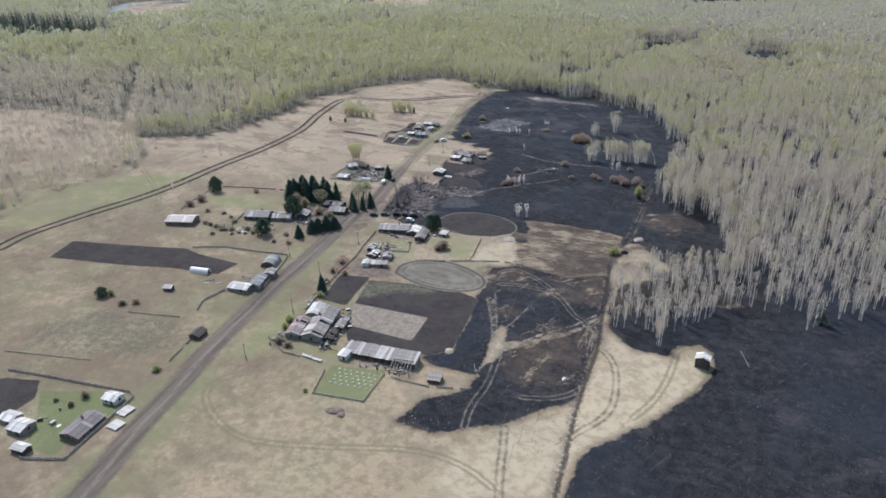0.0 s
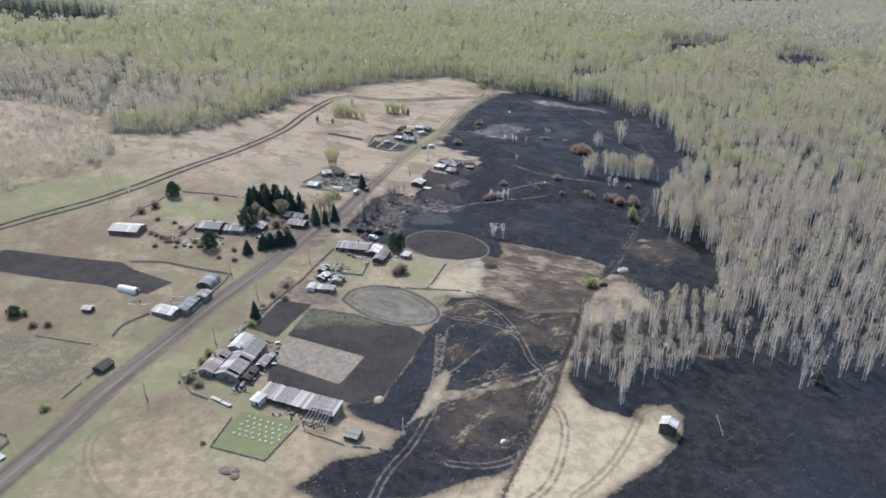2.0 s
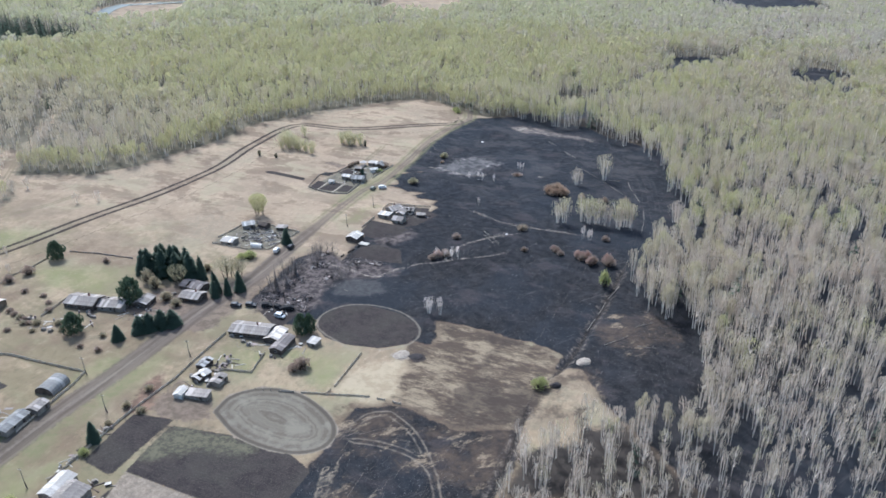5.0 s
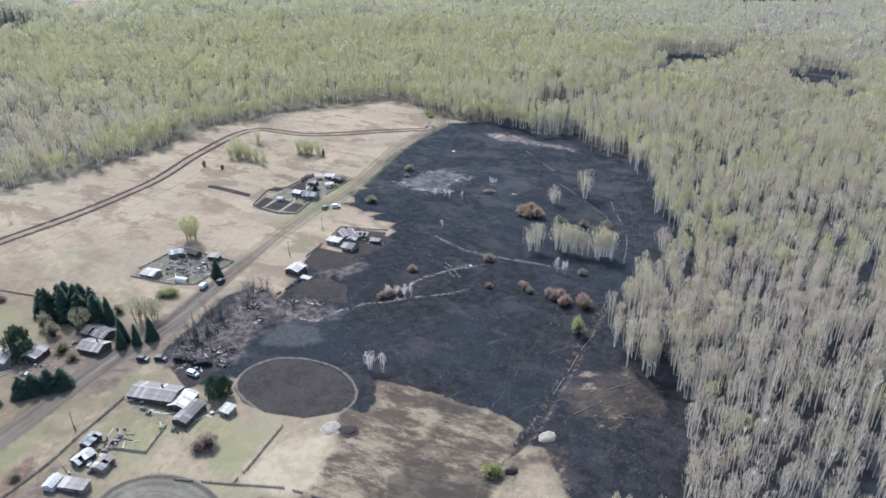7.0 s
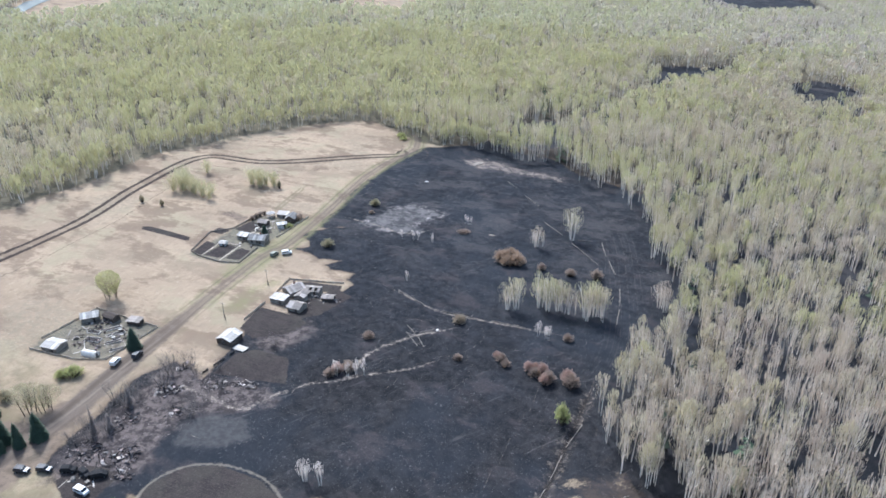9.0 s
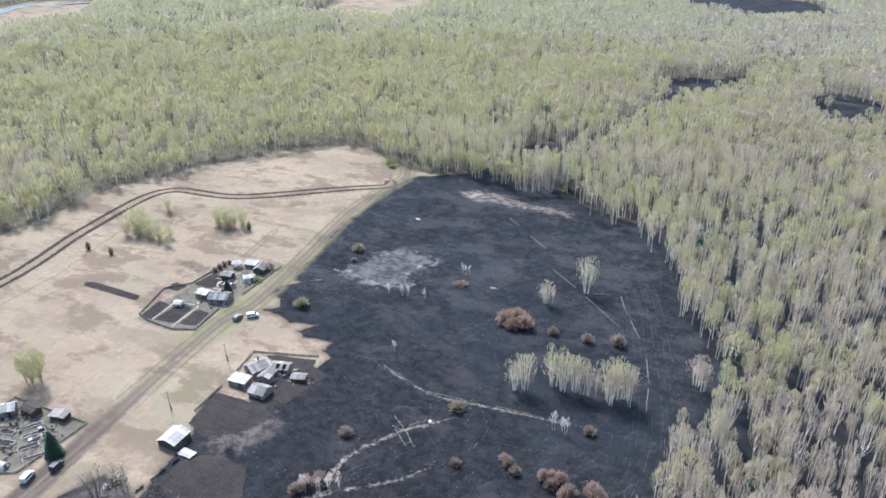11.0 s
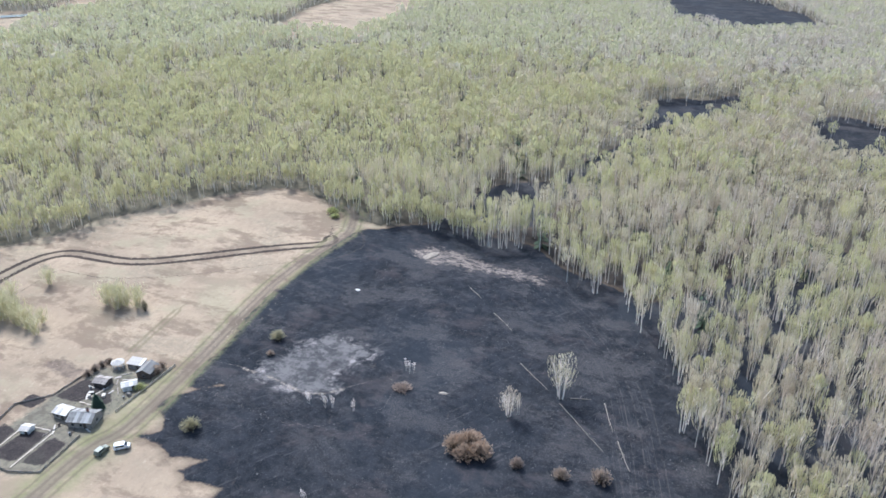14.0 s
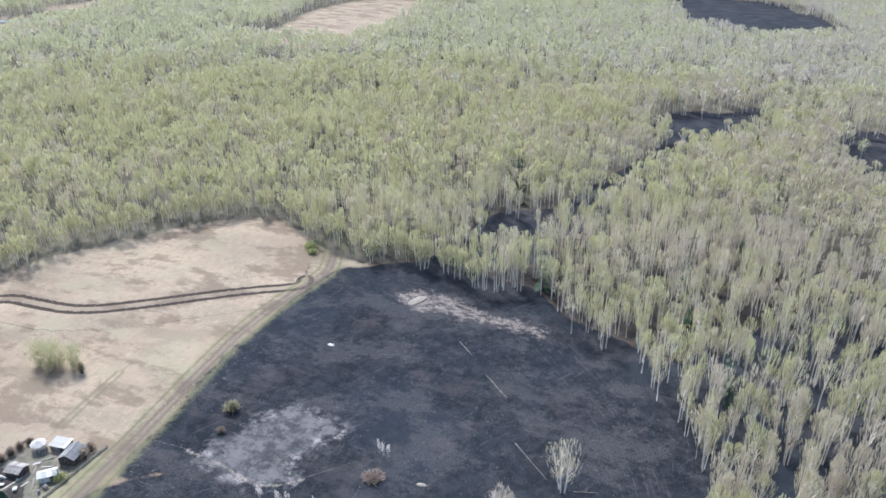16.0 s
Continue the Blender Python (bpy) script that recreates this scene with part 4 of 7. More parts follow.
def birch_shape(limbs, sprays, width, length, height=17.0, spread=2.3, stems=1, low=0.28, rungs=3, sides=3, thick=0.17, top=0.62, fan=0.0):
    """A birch in spring: a thin pale trunk, rising limbs and a fan of fine upright sprays. Returns trunk and crown, each places and triangles."""
    tv, tt, cv, ct = [], [], [], []
    for stem in range(stems):
        lean = Vector((random.uniform(-0.08, 0.08), random.uniform(-0.08, 0.08), 0)) * (1 if stems == 1 else 2.2)
        tall = height * (1 if stem == 0 else random.uniform(0.75, 0.97))
        bow = Vector((random.uniform(-0.4, 0.4), random.uniform(-0.4, 0.4), 0))

        def along(f):
            return lean * (tall * f) + bow * math.sin(f * 3.1) + Vector((0, 0, tall * f))

        fs = [k / rungs for k in range(rungs + 1)]
        v, t = tube([along(f * 0.95) for f in fs], [thick * (1 - 0.85 * f) for f in fs], sides)
        tt += [tuple(i + len(tv) for i in tri) for tri in t]
        tv += v
        for _ in range(limbs // stems):
            f = random.uniform(low, 0.85)
            a = random.uniform(0, 2 * math.pi)
            out = Vector((math.cos(a), math.sin(a), 0))
            foot = along(f)
            reach = spread * random.uniform(0.4, 0.95)
            tip = foot + out * reach + Vector((0, 0, min(reach * random.uniform(2.0, 4.2), tall * (1.02 - f))))
            side = Vector((-out.y, out.x, 0)) * 0.09
            k = len(cv)
            cv += [foot - side, foot + side, tip]
            ct.append((k, k + 1, k + 2))
        for _ in range(sprays // stems):
            f = low + (1 - low) * random.random() ** top
            g = (f - low) / (1 - low)
            r = spread * min(1, 0.22 + 1.1 * g) * math.sqrt(max(0.02, 1 - max(0, (g - 0.74) / 0.26) ** 2)) * math.sqrt(random.uniform(0.05, 1))
            a = random.uniform(0, 2 * math.pi)
            out = Vector((math.cos(a), math.sin(a), 0))
            p = along(min(f, 0.95)) + out * r
            j = 0.2 + fan
            way = (out * random.uniform(0.05, 0.5 + fan) + Vector((random.uniform(-j, j), random.uniform(-j, j), 1 - 0.35 * fan))).normalized()
            b = random.uniform(0, 2 * math.pi)
            side = Vector((math.cos(b), math.sin(b), random.uniform(-0.4, 0.4)))
            l, w = length * random.uniform(0.6, 1.3), width * random.uniform(0.6, 1.3)
            k = len(cv)
            cv += [p - way * l * 0.45, p + way * l * 0.4 + side * w * 0.5, p + way * l * 0.6 - side * w * 0.5]
            ct.append((k, k + 1, k + 2))
    return (np.array(tv), np.array(tt)), (np.array(cv), np.array(ct))



def dome_birch(limbs, sprays, width, length, height=16.5, spread=2.6, stems=1, low=0.3, rungs=3, sides=3, thick=0.18, skin=0.3, limb=0.1):
    """A birch with a domed crown: pale stems that fork upwards and fine twigs that fill a round top. skin: the share of sprays that lie along the dome."""
    tv, tt, cv, ct = [], [], [], []
    for stem in range(stems):
        a = random.uniform(0, 2 * math.pi)
        a += 2 * math.pi * stem / stems
        off = Vector((math.cos(a), math.sin(a), 0)) * spread * (random.uniform(0.25, 0.6) if stems > 1 else 0.15)
        tall = height * (1 if stem == 0 else random.uniform(0.78, 0.97))
        bow = Vector((random.uniform(-0.3, 0.3), random.uniform(-0.3, 0.3), 0))

        def along(f):
            return off * ((0.75 if stems > 1 else 0) + 0.5 * f) + bow * math.sin(f * 3.1) + Vector((0, 0, tall * f))

        v, t = tube([along(0.92 * k / rungs) for k in range(rungs + 1)], [thick * (1 - 0.8 * k / rungs) for k in range(rungs + 1)], sides)
        tt += [tuple(i + len(tv) for i in tri) for tri in t]
        tv += v
        for _ in range(limbs // stems):
            f, a, r = random.uniform(low * 0.5, 0.5), random.uniform(0, 2 * math.pi), spread * math.sqrt(random.uniform(0.1, 0.8))
            foot = along(f)
            tip = Vector((math.cos(a) * r, math.sin(a) * r, height * (0.95 - 0.22 * (r / spread) ** 2.2) * random.uniform(0.85, 1)))
            side = Vector((-math.sin(a), math.cos(a), 0)) * limb
            k = len(tv)
            tv += [foot - side, foot + side, tip]
            tt.append((k, k + 1, k + 2))
    uneven = random.uniform(0, 6.283)
    for _ in range(sprays):
        a = random.uniform(0, 2 * math.pi)
        q = math.sqrt(random.uniform(0.01, 1))
        r = spread * q * (1 + 0.18 * math.sin(2 * a + uneven))
        top = height * (1 - 0.34 * q ** 2.6)
        bottom = height * (low + 0.2 * q)
        z = bottom + (top - bottom) * (1 - random.random() ** 1.5)
        out = Vector((math.cos(a), math.sin(a), 0))
        p = out * r * (0.2 + 0.8 * min(1, (z / height - low) / (0.78 - low))) + Vector((0, 0, z))
        l, w = length * random.uniform(0.6, 1.3), width * random.uniform(0.6, 1.3)
        b = random.uniform(0, 2 * math.pi)
        if random.random() < skin:
            n = (out * (0.3 + 1.6 * q * q) + Vector((random.uniform(-0.3, 0.3), random.uniform(-0.3, 0.3), 0.8))).normalized()
            p = out * r + Vector((0, 0, top - 0.1 * length))
            way = Vector((0, 0, 1)) - n * n.z
            way = way.normalized() if way.length > 0.2 else n.orthogonal().normalized()
            side = n.cross(way)
        else:
            way = ((p - Vector((0, 0, 0.1 * height))).normalized() + Vector((random.uniform(-0.2, 0.2), random.uniform(-0.2, 0.2), 0))).normalized()
            side = Vector((math.cos(b), math.sin(b), random.uniform(-0.3, 0.3)))
        k = len(cv)
        cv += [p - way * l * 0.45, p + way * l * 0.4 + side * w * 0.5, p + way * l * 0.6 - side * w * 0.5]
        ct.append((k, k + 1, k + 2))
    return (np.array(tv), np.array(tt)), (np.array(cv), np.array(ct))


def plume_birch(stems, limbs, sprays, width, length, height=13.0, spread=2.6, low=0.42, rungs=2, sides=3, thick=0.12, skin=0.6, limb=0.07, lean=0.06):
    """A birch in early spring: bare pale stems below, and an egg-shaped plume of fine twigs round the top of each. skin: the share of sprays on the plume's outside."""
    tv, tt, cv, ct = [], [], [], []
    start = random.uniform(0, 2 * math.pi)
    for stem in range(stems):
        a = start + 2 * math.pi * stem / stems + random.uniform(-0.4, 0.4)
        foot = Vector((math.cos(a), math.sin(a), 0)) * spread * (random.uniform(0.12, 0.3) if stems > 1 else 0.0)
        head = Vector((math.cos(a), math.sin(a), 0)) * spread * (random.uniform(0.4, 0.62) if stems > 1 else 0.05)
        tall = height * (1 if stem == 0 else random.uniform(0.78, 0.98))
        girth = spread * (1.0 if stems == 1 else 0.66) * random.uniform(0.88, 1.12)
        sway = Vector((random.uniform(-1, 1), random.uniform(-1, 1), 0)) * lean * tall
        bottom = low * random.uniform(0.8, 1.15)

        def along(f):
            return foot.lerp(head, f) + sway * f * f + Vector((0, 0, tall * f))

        v, t = tube([along(0.94 * k / rungs) for k in range(rungs + 1)], [thick * (1 - 0.75 * k / rungs) for k in range(rungs + 1)], sides)
        tt += [tuple(i + len(tv) for i in tri) for tri in t]
        tv += v
        for _ in range(limbs // stems):
            f, b = random.uniform(bottom * 0.75, 0.72), random.uniform(0, 2 * math.pi)
            reach = girth * random.uniform(0.45, 0.9)
            tip = along(min(0.97, f + random.uniform(0.16, 0.3))) + Vector((math.cos(b), math.sin(b), 0)) * reach
            side = Vector((-math.sin(b), math.cos(b), 0)) * limb
            k = len(tv)
            tv += [along(f) - side, along(f) + side, tip]
            tt.append((k, k + 1, k + 2))
        bump_, turned = random.uniform(0.08, 0.2), random.uniform(0, 6.283)
        for _ in range(sprays // stems):
            g = random.random() ** 0.52
            b = random.uniform(0, 2 * math.pi)
            out = Vector((math.cos(b), math.sin(b), 0))
            h = (g - 0.58) / (0.42 if g > 0.58 else 0.62)
            wide = girth * math.sqrt(max(0.03, 1 - h * h)) * (1 + bump_ * math.sin(2 * b + turned + 5 * g))
            l, w = length * random.uniform(0.6, 1.3), width * random.uniform(0.6, 1.35)
            spine = along(bottom + (1 - bottom) * g)
            p = spine + out * wide * (random.uniform(0.75, 1.02) if random.random() < skin else math.sqrt(random.random()) * 0.8)
            way = ((p - along(bottom * 0.55)).normalized() + Vector((random.uniform(-0.14, 0.14), random.uniform(-0.14, 0.14), 0.45))).normalized()
            c = random.uniform(0, 2 * math.pi)
            side = Vector((math.cos(c), math.sin(c), random.uniform(-0.3, 0.3)))
            k = len(cv)
            cv += [p - way * l * 0.65, p + way * l * 0.2 + side * w * 0.5, p + way * l * 0.35 - side * w * 0.5]
            ct.append((k, k + 1, k + 2))
    return (np.array(tv), np.array(tt)), (np.array(cv), np.array(ct))


def fir_shape(height, radius, tiers, fronds, rungs=2, start=0.06):
    """A fir: a trunk and tiers of drooping fronds."""
    tv, tt = tube([(0, 0, height * k / rungs) for k in range(rungs + 1)], [0.02 * height * (1 - 0.9 * k / rungs) for k in range(rungs + 1)], 4)
    cv, ct = [], []
    for k in range(tiers):
        f = start + (0.98 - start) * k / (tiers - 1)
        r = radius * (1 - f) ** 0.62 + 0.1
        for j in range(max(4, round(fronds * (1 - 0.6 * f)))):
            a = random.uniform(0, 2 * math.pi)
            out, side = Vector((math.cos(a), math.sin(a), 0)), Vector((-math.sin(a), math.cos(a), 0))
            l = r * random.uniform(0.55, 1.25)
            z = height * f + random.uniform(-0.2, 0.2)
            w = l * random.uniform(0.28, 0.42)
            n = len(cv)
            cv += [Vector((0, 0, z + 0.25 * l)), out * l * 0.7 + side * w + Vector((0, 0, z - 0.1 * l)), out * l + Vector((0, 0, z - 0.28 * l)),
                   out * l * 0.7 - side * w + Vector((0, 0, z - 0.1 * l))]
            ct += [(n, n + 1, n + 2), (n, n + 2, n + 3)]
    return (np.array(tv), np.array(tt)), (np.array(cv), np.array(ct))


def shrub_shape(radius, height, twigs, width=0.16):
    """A bush: twigs that fan out from the ground, with sprays at their ends."""
    tv, tt, cv, ct = [], [], [], []
    for _ in range(twigs):
        a, e = random.uniform(0, 2 * math.pi), random.uniform(0.05, 1.0)
        out = Vector((math.cos(a), math.sin(a), 0))
        foot = out * radius * 0.35 * random.random()
        tip = out * radius * e + Vector((0, 0, height * math.sqrt(max(0.05, 1 - 0.8 * e * e)) * random.uniform(0.55, 1.05)))
        side = Vector((-out.y, out.x, 0)) * 0.04
        n = len(tv)
        tv += [foot - side, foot + side, tip]
        tt.append((n, n + 1, n + 2))
        for _ in range(3):
            p = foot.lerp(tip, random.uniform(0.5, 1))
            way = (tip - foot).normalized() + Vector([random.uniform(-0.5, 0.5) for _ in range(3)])
            s = Vector([random.uniform(-1, 1) for _ in range(3)]) * width
            n = len(cv)
            cv += [p, p + way * height * 0.2 + s, p + way * height * 0.2 - s]
            ct.append((n, n + 1, n + 2))
    return (np.array(tv), np.array(tt)), (np.array(cv), np.array(ct))


def woodland(label, shapes, x, y, tall, tone, mats):
    """Many trees in one mesh."""
    if not len(x):
        return
    pick = np.random.randint(0, len(shapes), len(x))
    V, T, W, C, n = [], [], [], [], 0
    for s, ((tv, tt), (cv, ct)) in enumerate(shapes):
        at = np.flatnonzero(pick == s)
        if not len(at):
            continue
        v = np.r_[tv, cv]
        t = np.r_[tt, ct + len(tv)]
        a = np.random.uniform(0, 2 * np.pi, len(at))[:, None]
        h, w = tall[at][:, None], (tall[at] * np.random.uniform(0.85, 1.2, len(at)))[:, None]
        px = (v[:, 0] * np.cos(a) - v[:, 1] * np.sin(a)) * w + x[at][:, None]
        py = (v[:, 0] * np.sin(a) + v[:, 1] * np.cos(a)) * w + y[at][:, None]
        pz = v[:, 2] * h + lie(x[at], y[at])[:, None] - 0.15
        V.append(np.stack([px, py, pz], -1).reshape(-1, 3))
        T.append((t[None] + (n + np.arange(len(at)) * len(v))[:, None, None]).reshape(-1, 3))
        W.append(np.tile(np.r_[np.zeros(len(tt)), np.ones(len(ct))], len(at)))
        C.append(np.repeat(tone[at], len(v)))
        n += len(at) * len(v)
    me = mesh_of("woodland", np.concatenate(V) * K, np.concatenate(T), mats, np.concatenate(W), np.concatenate(C))
    tagged(new("woodland", me), label, "forest", kind="stuff")


def soft_noise(x, y, size, seed):
    """Smooth patches between 0 and 1."""
    r = np.random.RandomState(seed)
    v = np.zeros(x.shape)
    for k in range(7):
        a, p = r.uniform(0, 2 * np.pi), r.uniform(0, 2 * np.pi)
        s = size * r.uniform(0.6, 1.7)
        v += np.sin((x * np.cos(a) + y * np.sin(a)) * 2 * np.pi / s + p)
    return np.clip(0.5 + v / 7, 0, 1)


WOODS_BOUND = [(-275, 120), (-560, 380), (-830, 720), (-760, 960), (-520, 1450), (290, 1620), (420, 1350), (260, 600), (175, 260), (150, 90), (60, 90)]


def scatter(step):
    gx, gy = np.meshgrid(np.arange(-840, 430, step), np.arange(80, 1640, step))
    x = gx.ravel() + np.random.uniform(-0.48, 0.48, gx.size) * step
    y = gy.ravel() + np.random.uniform(-0.48, 0.48, gx.size) * step
    keep = inside(WOODS_BOUND, x, y) > 0
    x, y = x[keep], y[keep]
    open_ = np.maximum(most([FIELD_FAR, BURN_FAR, FIELD_FARW, BANK], x, y), most([CLEAR_1, CLEAR_2, CLEAR_3, CLEAR_4], x, y) - 3.5 + 9 * (soft_noise(x, y, 14, 33) - 0.5) - 12 * (np.random.uniform(0, 1, len(x)) < 0.13))
    keep = np.minimum(-inside(OPEN, x, y), -open_) > np.random.uniform(-0.5, 1.5, len(x))
    keep &= np.abs(aside(TRACK_YARD, x, y)) > 2.6
    x, y = x[keep], y[keep]
    return x, y, np.hypot(x, y - np.clip(y, 40, 300))


EDGE_BIRCHES = []


def woods():
    near = [plume_birch(random.choice((1, 1, 2, 2, 3)), 22, 118, 0.165, 2.6, random.uniform(12.2, 14.4), random.uniform(1.9, 2.7), random.uniform(0.44, 0.56), 2, 3, 0.15, 0.6, 0.06) for _ in range(18)]
    mid = [plume_birch(random.choice((1, 1, 2)), 7, 62, 0.46, 2.5, random.uniform(12.2, 14.4), random.uniform(2.3, 3.0), random.uniform(0.4, 0.5), 1, 3, 0.15, 0.7, 0.08) for _ in range(16)]
    far = [plume_birch(1, 2, 29, 1.1, 2.6, random.uniform(12.4, 14.2), random.uniform(2.8, 3.5), 0.36, 1, 3, 0.2, 0.7, 0.14) for _ in range(12)]
    bare = [plume_birch(random.choice((1, 2, 2, 3)), 30, 104, 0.15, 2.0, random.uniform(11.6, 14.2), random.uniform(2.0, 2.7), random.uniform(0.36, 0.48), 2, 3, 0.12, 0.6, 0.055) for _ in range(16)]
    skirt = [plume_birch(2, 9, 150, 0.3, 2.0, 11.0, 2.7, 0.3, 1, 3, 0.12, 0.6, 0.06) for _ in range(8)]
    firs = [fir_shape(15, 2.6, 9, 8) for _ in range(3)]
    jobs = []
    for step, low, high, shapes in ((3.7, 0, 280, bare), (4.3, 0, 280, near), (4.6, 280, 500, mid), (6.2, 500, 2000, far)):
        x, y, d = scatter(step)
        if low == 0:
            south = (x > -30) & (y + 45 * (soft_noise(x, y, 60, 41) - 0.5) < 335)
            keep = south if shapes is bare else ~south
            x, y, d = x[keep], y[keep], d[keep]
        d = d + np.where(d > 380, np.random.normal(0, 45, len(d)), 0)
        keep = (d >= low) & (d < high)
        x, y = x[keep], y[keep]
        thin = soft_noise(x, y, 60, 5)
        keep = np.random.uniform(0, 1, len(x)) < (0.66 + 0.45 * thin) * np.clip(0.3 + 1.6 * soft_noise(x, y, 15, 11), 0.5, 1)
        x, y = x[keep], y[keep]
        # leaf comes out first in the north-west; the burnt south-east stays bare
        tone = 0.26 + 0.38 * soft_noise(x, y, 90, 2) + np.clip((y - 350) / 350, -0.25, 0.3) + np.clip(-x / 500, -0.12, 0.3)
        tone = np.clip(tone + 0.5 * (soft_noise(x, y, 17, 21) - 0.5) + np.random.normal(0, 0.22, len(x)), 0, 1)
        tall = (0.86 + 0.25 * soft_noise(x, y, 75, 8)) * np.random.uniform(0.82, 1.12, len(x))
        west = np.clip((-x - 215) / 60, 0, 1) * np.clip((450 - y) / 90, 0, 1)
        scrub = inside(WEST_SCRUB, x, y) > -2
        keep = ~scrub | (np.random.uniform(0, 1, len(x)) < 0.8)
        x, y, tone, tall, west, scrub = x[keep], y[keep], tone[keep], tall[keep], west[keep], scrub[keep]
        tall = tall * np.where(scrub, np.random.uniform(0.4, 0.8, len(x)), 1)
        tall *= 1 - 0.25 * west
        tall *= 1 - 0.26 * np.clip((310 - y) / 70, 0, 1) * (x > -30)
        tone *= 1 - 0.6 * west
        if shapes is bare:
            tone = np.where(np.random.uniform(0, 1, len(x)) < 0.22, tone + 0.3, tone * 0.7)
        dark = (np.random.uniform(0, 1, len(x)) < 0.012) | (np.hypot((x + 550) / 95, (y - 550) / 46) < np.random.uniform(0.7, 1.1, len(x)))
        dark &= (inside(OPEN, x, y) < -11.5) | (x > -60)
        # along the eastern edge every birch stands by itself
        edge = (x > 2) & (x < 42) & (y > 238) & (y < 440) & ~dark
        for px, py, pt, ps in zip(x[edge], y[edge], tone[edge], tall[edge]):
            EDGE_BIRCHES.append((float(px), float(py), float(pt), float(ps)))
        x, y, tone, tall, dark = x[~edge], y[~edge], tone[~edge], tall[~edge], dark[~edge]
        # the western and northern edges are thick down to the ground
        rim = (inside(OPEN, x, y) > -11) & (x < -60) & ~dark
        woodland("bushy birches along the forest edge", skirt, x[rim], y[rim], tall[rim], np.clip(tone[rim] + 0.35, 0, 0.92), [BARK, BIRCH_LEAF])
        x, y, tone, tall, dark = x[~rim], y[~rim], tone[~rim], tall[~rim], dark[~rim]
        woodland("dense birch forest in early spring leaf", shapes, x[~dark], y[~dark], tall[~dark], tone[~dark], [BARK, HAZED_LEAF if low == 500 else BIRCH_LEAF])
        woodland("dark firs standing in the birch forest", firs, x[dark], y[dark], tall[dark], tone[dark], [DARK_BARK, FIR_LEAF])


woods()


# ---- building blocks ----
def base(name, x, y, turn, label, category, group="", kind=""):
    """An Empty on the ground, at a place of the plan, that carries a thing's parts in metres."""
    ob = new(name)
    ob.matrix_world = pose(x * K, y * K, float(lie(x, y)) * K, 0, 0, turn)
    return tagged(ob, label, category, group, kind)


def part(name, bm, material, parent, label=""):
    """Links a bmesh as one mesh object under a thing or a part."""
    me = bpy.data.meshes.new(name)
    bm.to_mesh(me)
    bm.free()
    me.materials.append(material)
    ob = new(name, me)
    ob.parent = parent
    return tagged(ob, label)


def shared(name, me, parent, m=None):
    """Another object on a mesh that exists already."""
    ob = new(name, me)
    ob.parent = parent
    if m is not None:
        ob.matrix_basis = m
    return ob


def block(bm, x, y, z, sx, sy, sz, turn=None, bevel=0.0):
    """Adds a box, centred in x and y and standing at z, to a bmesh."""
    m = Matrix.Translation((x, y, z + sz / 2)) @ (turn or Matrix()) @ Matrix.Diagonal((sx, sy, sz, 1))
    made = bmesh.ops.create_cube(bm, size=1, matrix=m)
    if bevel:
        bmesh.ops.bevel(bm, geom=list({e for v in made["verts"] for e in v.link_edges}), offset=bevel, segments=1, affect="EDGES")
    return bm


def boxes(*rows):
    bm = bmesh.new()
    for row in rows:
        block(bm, *row)
    return bm


def beam(bm, a, b, thick, flat=1.0):
    """Adds a square timber from a to b."""
    a, b = Vector(a), Vector(b)
    m = Matrix.Translation((a + b) / 2) @ (b - a).to_track_quat("Z", "Y").to_matrix().to_4x4() @ Matrix.Diagonal((thick, thick * flat, (b - a).length, 1))
    bmesh.ops.create_cube(bm, size=1, matrix=m)


def prism(outline, y0, y1):
    """A solid with the given outline in x and z, from y0 to y1."""
    bm = bmesh.new()
    a = [bm.verts.new((x, y0, z)) for x, z in outline]
    b = [bm.verts.new((x, y1, z)) for x, z in outline]
    bm.faces.new(a)
    bm.faces.new(b[::-1])
    for i in range(len(a)):
        j = (i + 1) % len(a)
        bm.faces.new((a[j], a[i], b[i], b[j]))
    bmesh.ops.recalc_face_normals(bm, faces=bm.faces)
    return bm


def window(house, x, y, z, out, wide=0.9, high=1.0, along_x=True):
    """A window in a wall: a frame with a sill and a dark pane. out: the side that it faces."""
    d = 0.06 * out
    frame_ = bmesh.new()
    for k in (-1, 1):
        if along_x:
            block(frame_, x + k * wide / 2, y + d, z, 0.1, 0.1, high)
        else:
            block(frame_, x + d, y + k * wide / 2, z, 0.1, 0.1, high)
    for h in (z - 0.05, z + high - 0.05):
        block(frame_, x + (0 if along_x else d), y + (d if along_x else 0), h, wide + 0.1 if along_x else 0.1, 0.1 if along_x else wide + 0.1, 0.1)
    w = part("window", frame_, GREY_WOOD, house, "grey wooden window frame")
    d *= 0.6
    part("pane", boxes((x + (0 if along_x else d), y + (d if along_x else 0), z + 0.05, wide - 0.1 if along_x else 0.05, 0.05 if along_x else wide - 0.1, high - 0.15)), GLASS, w)


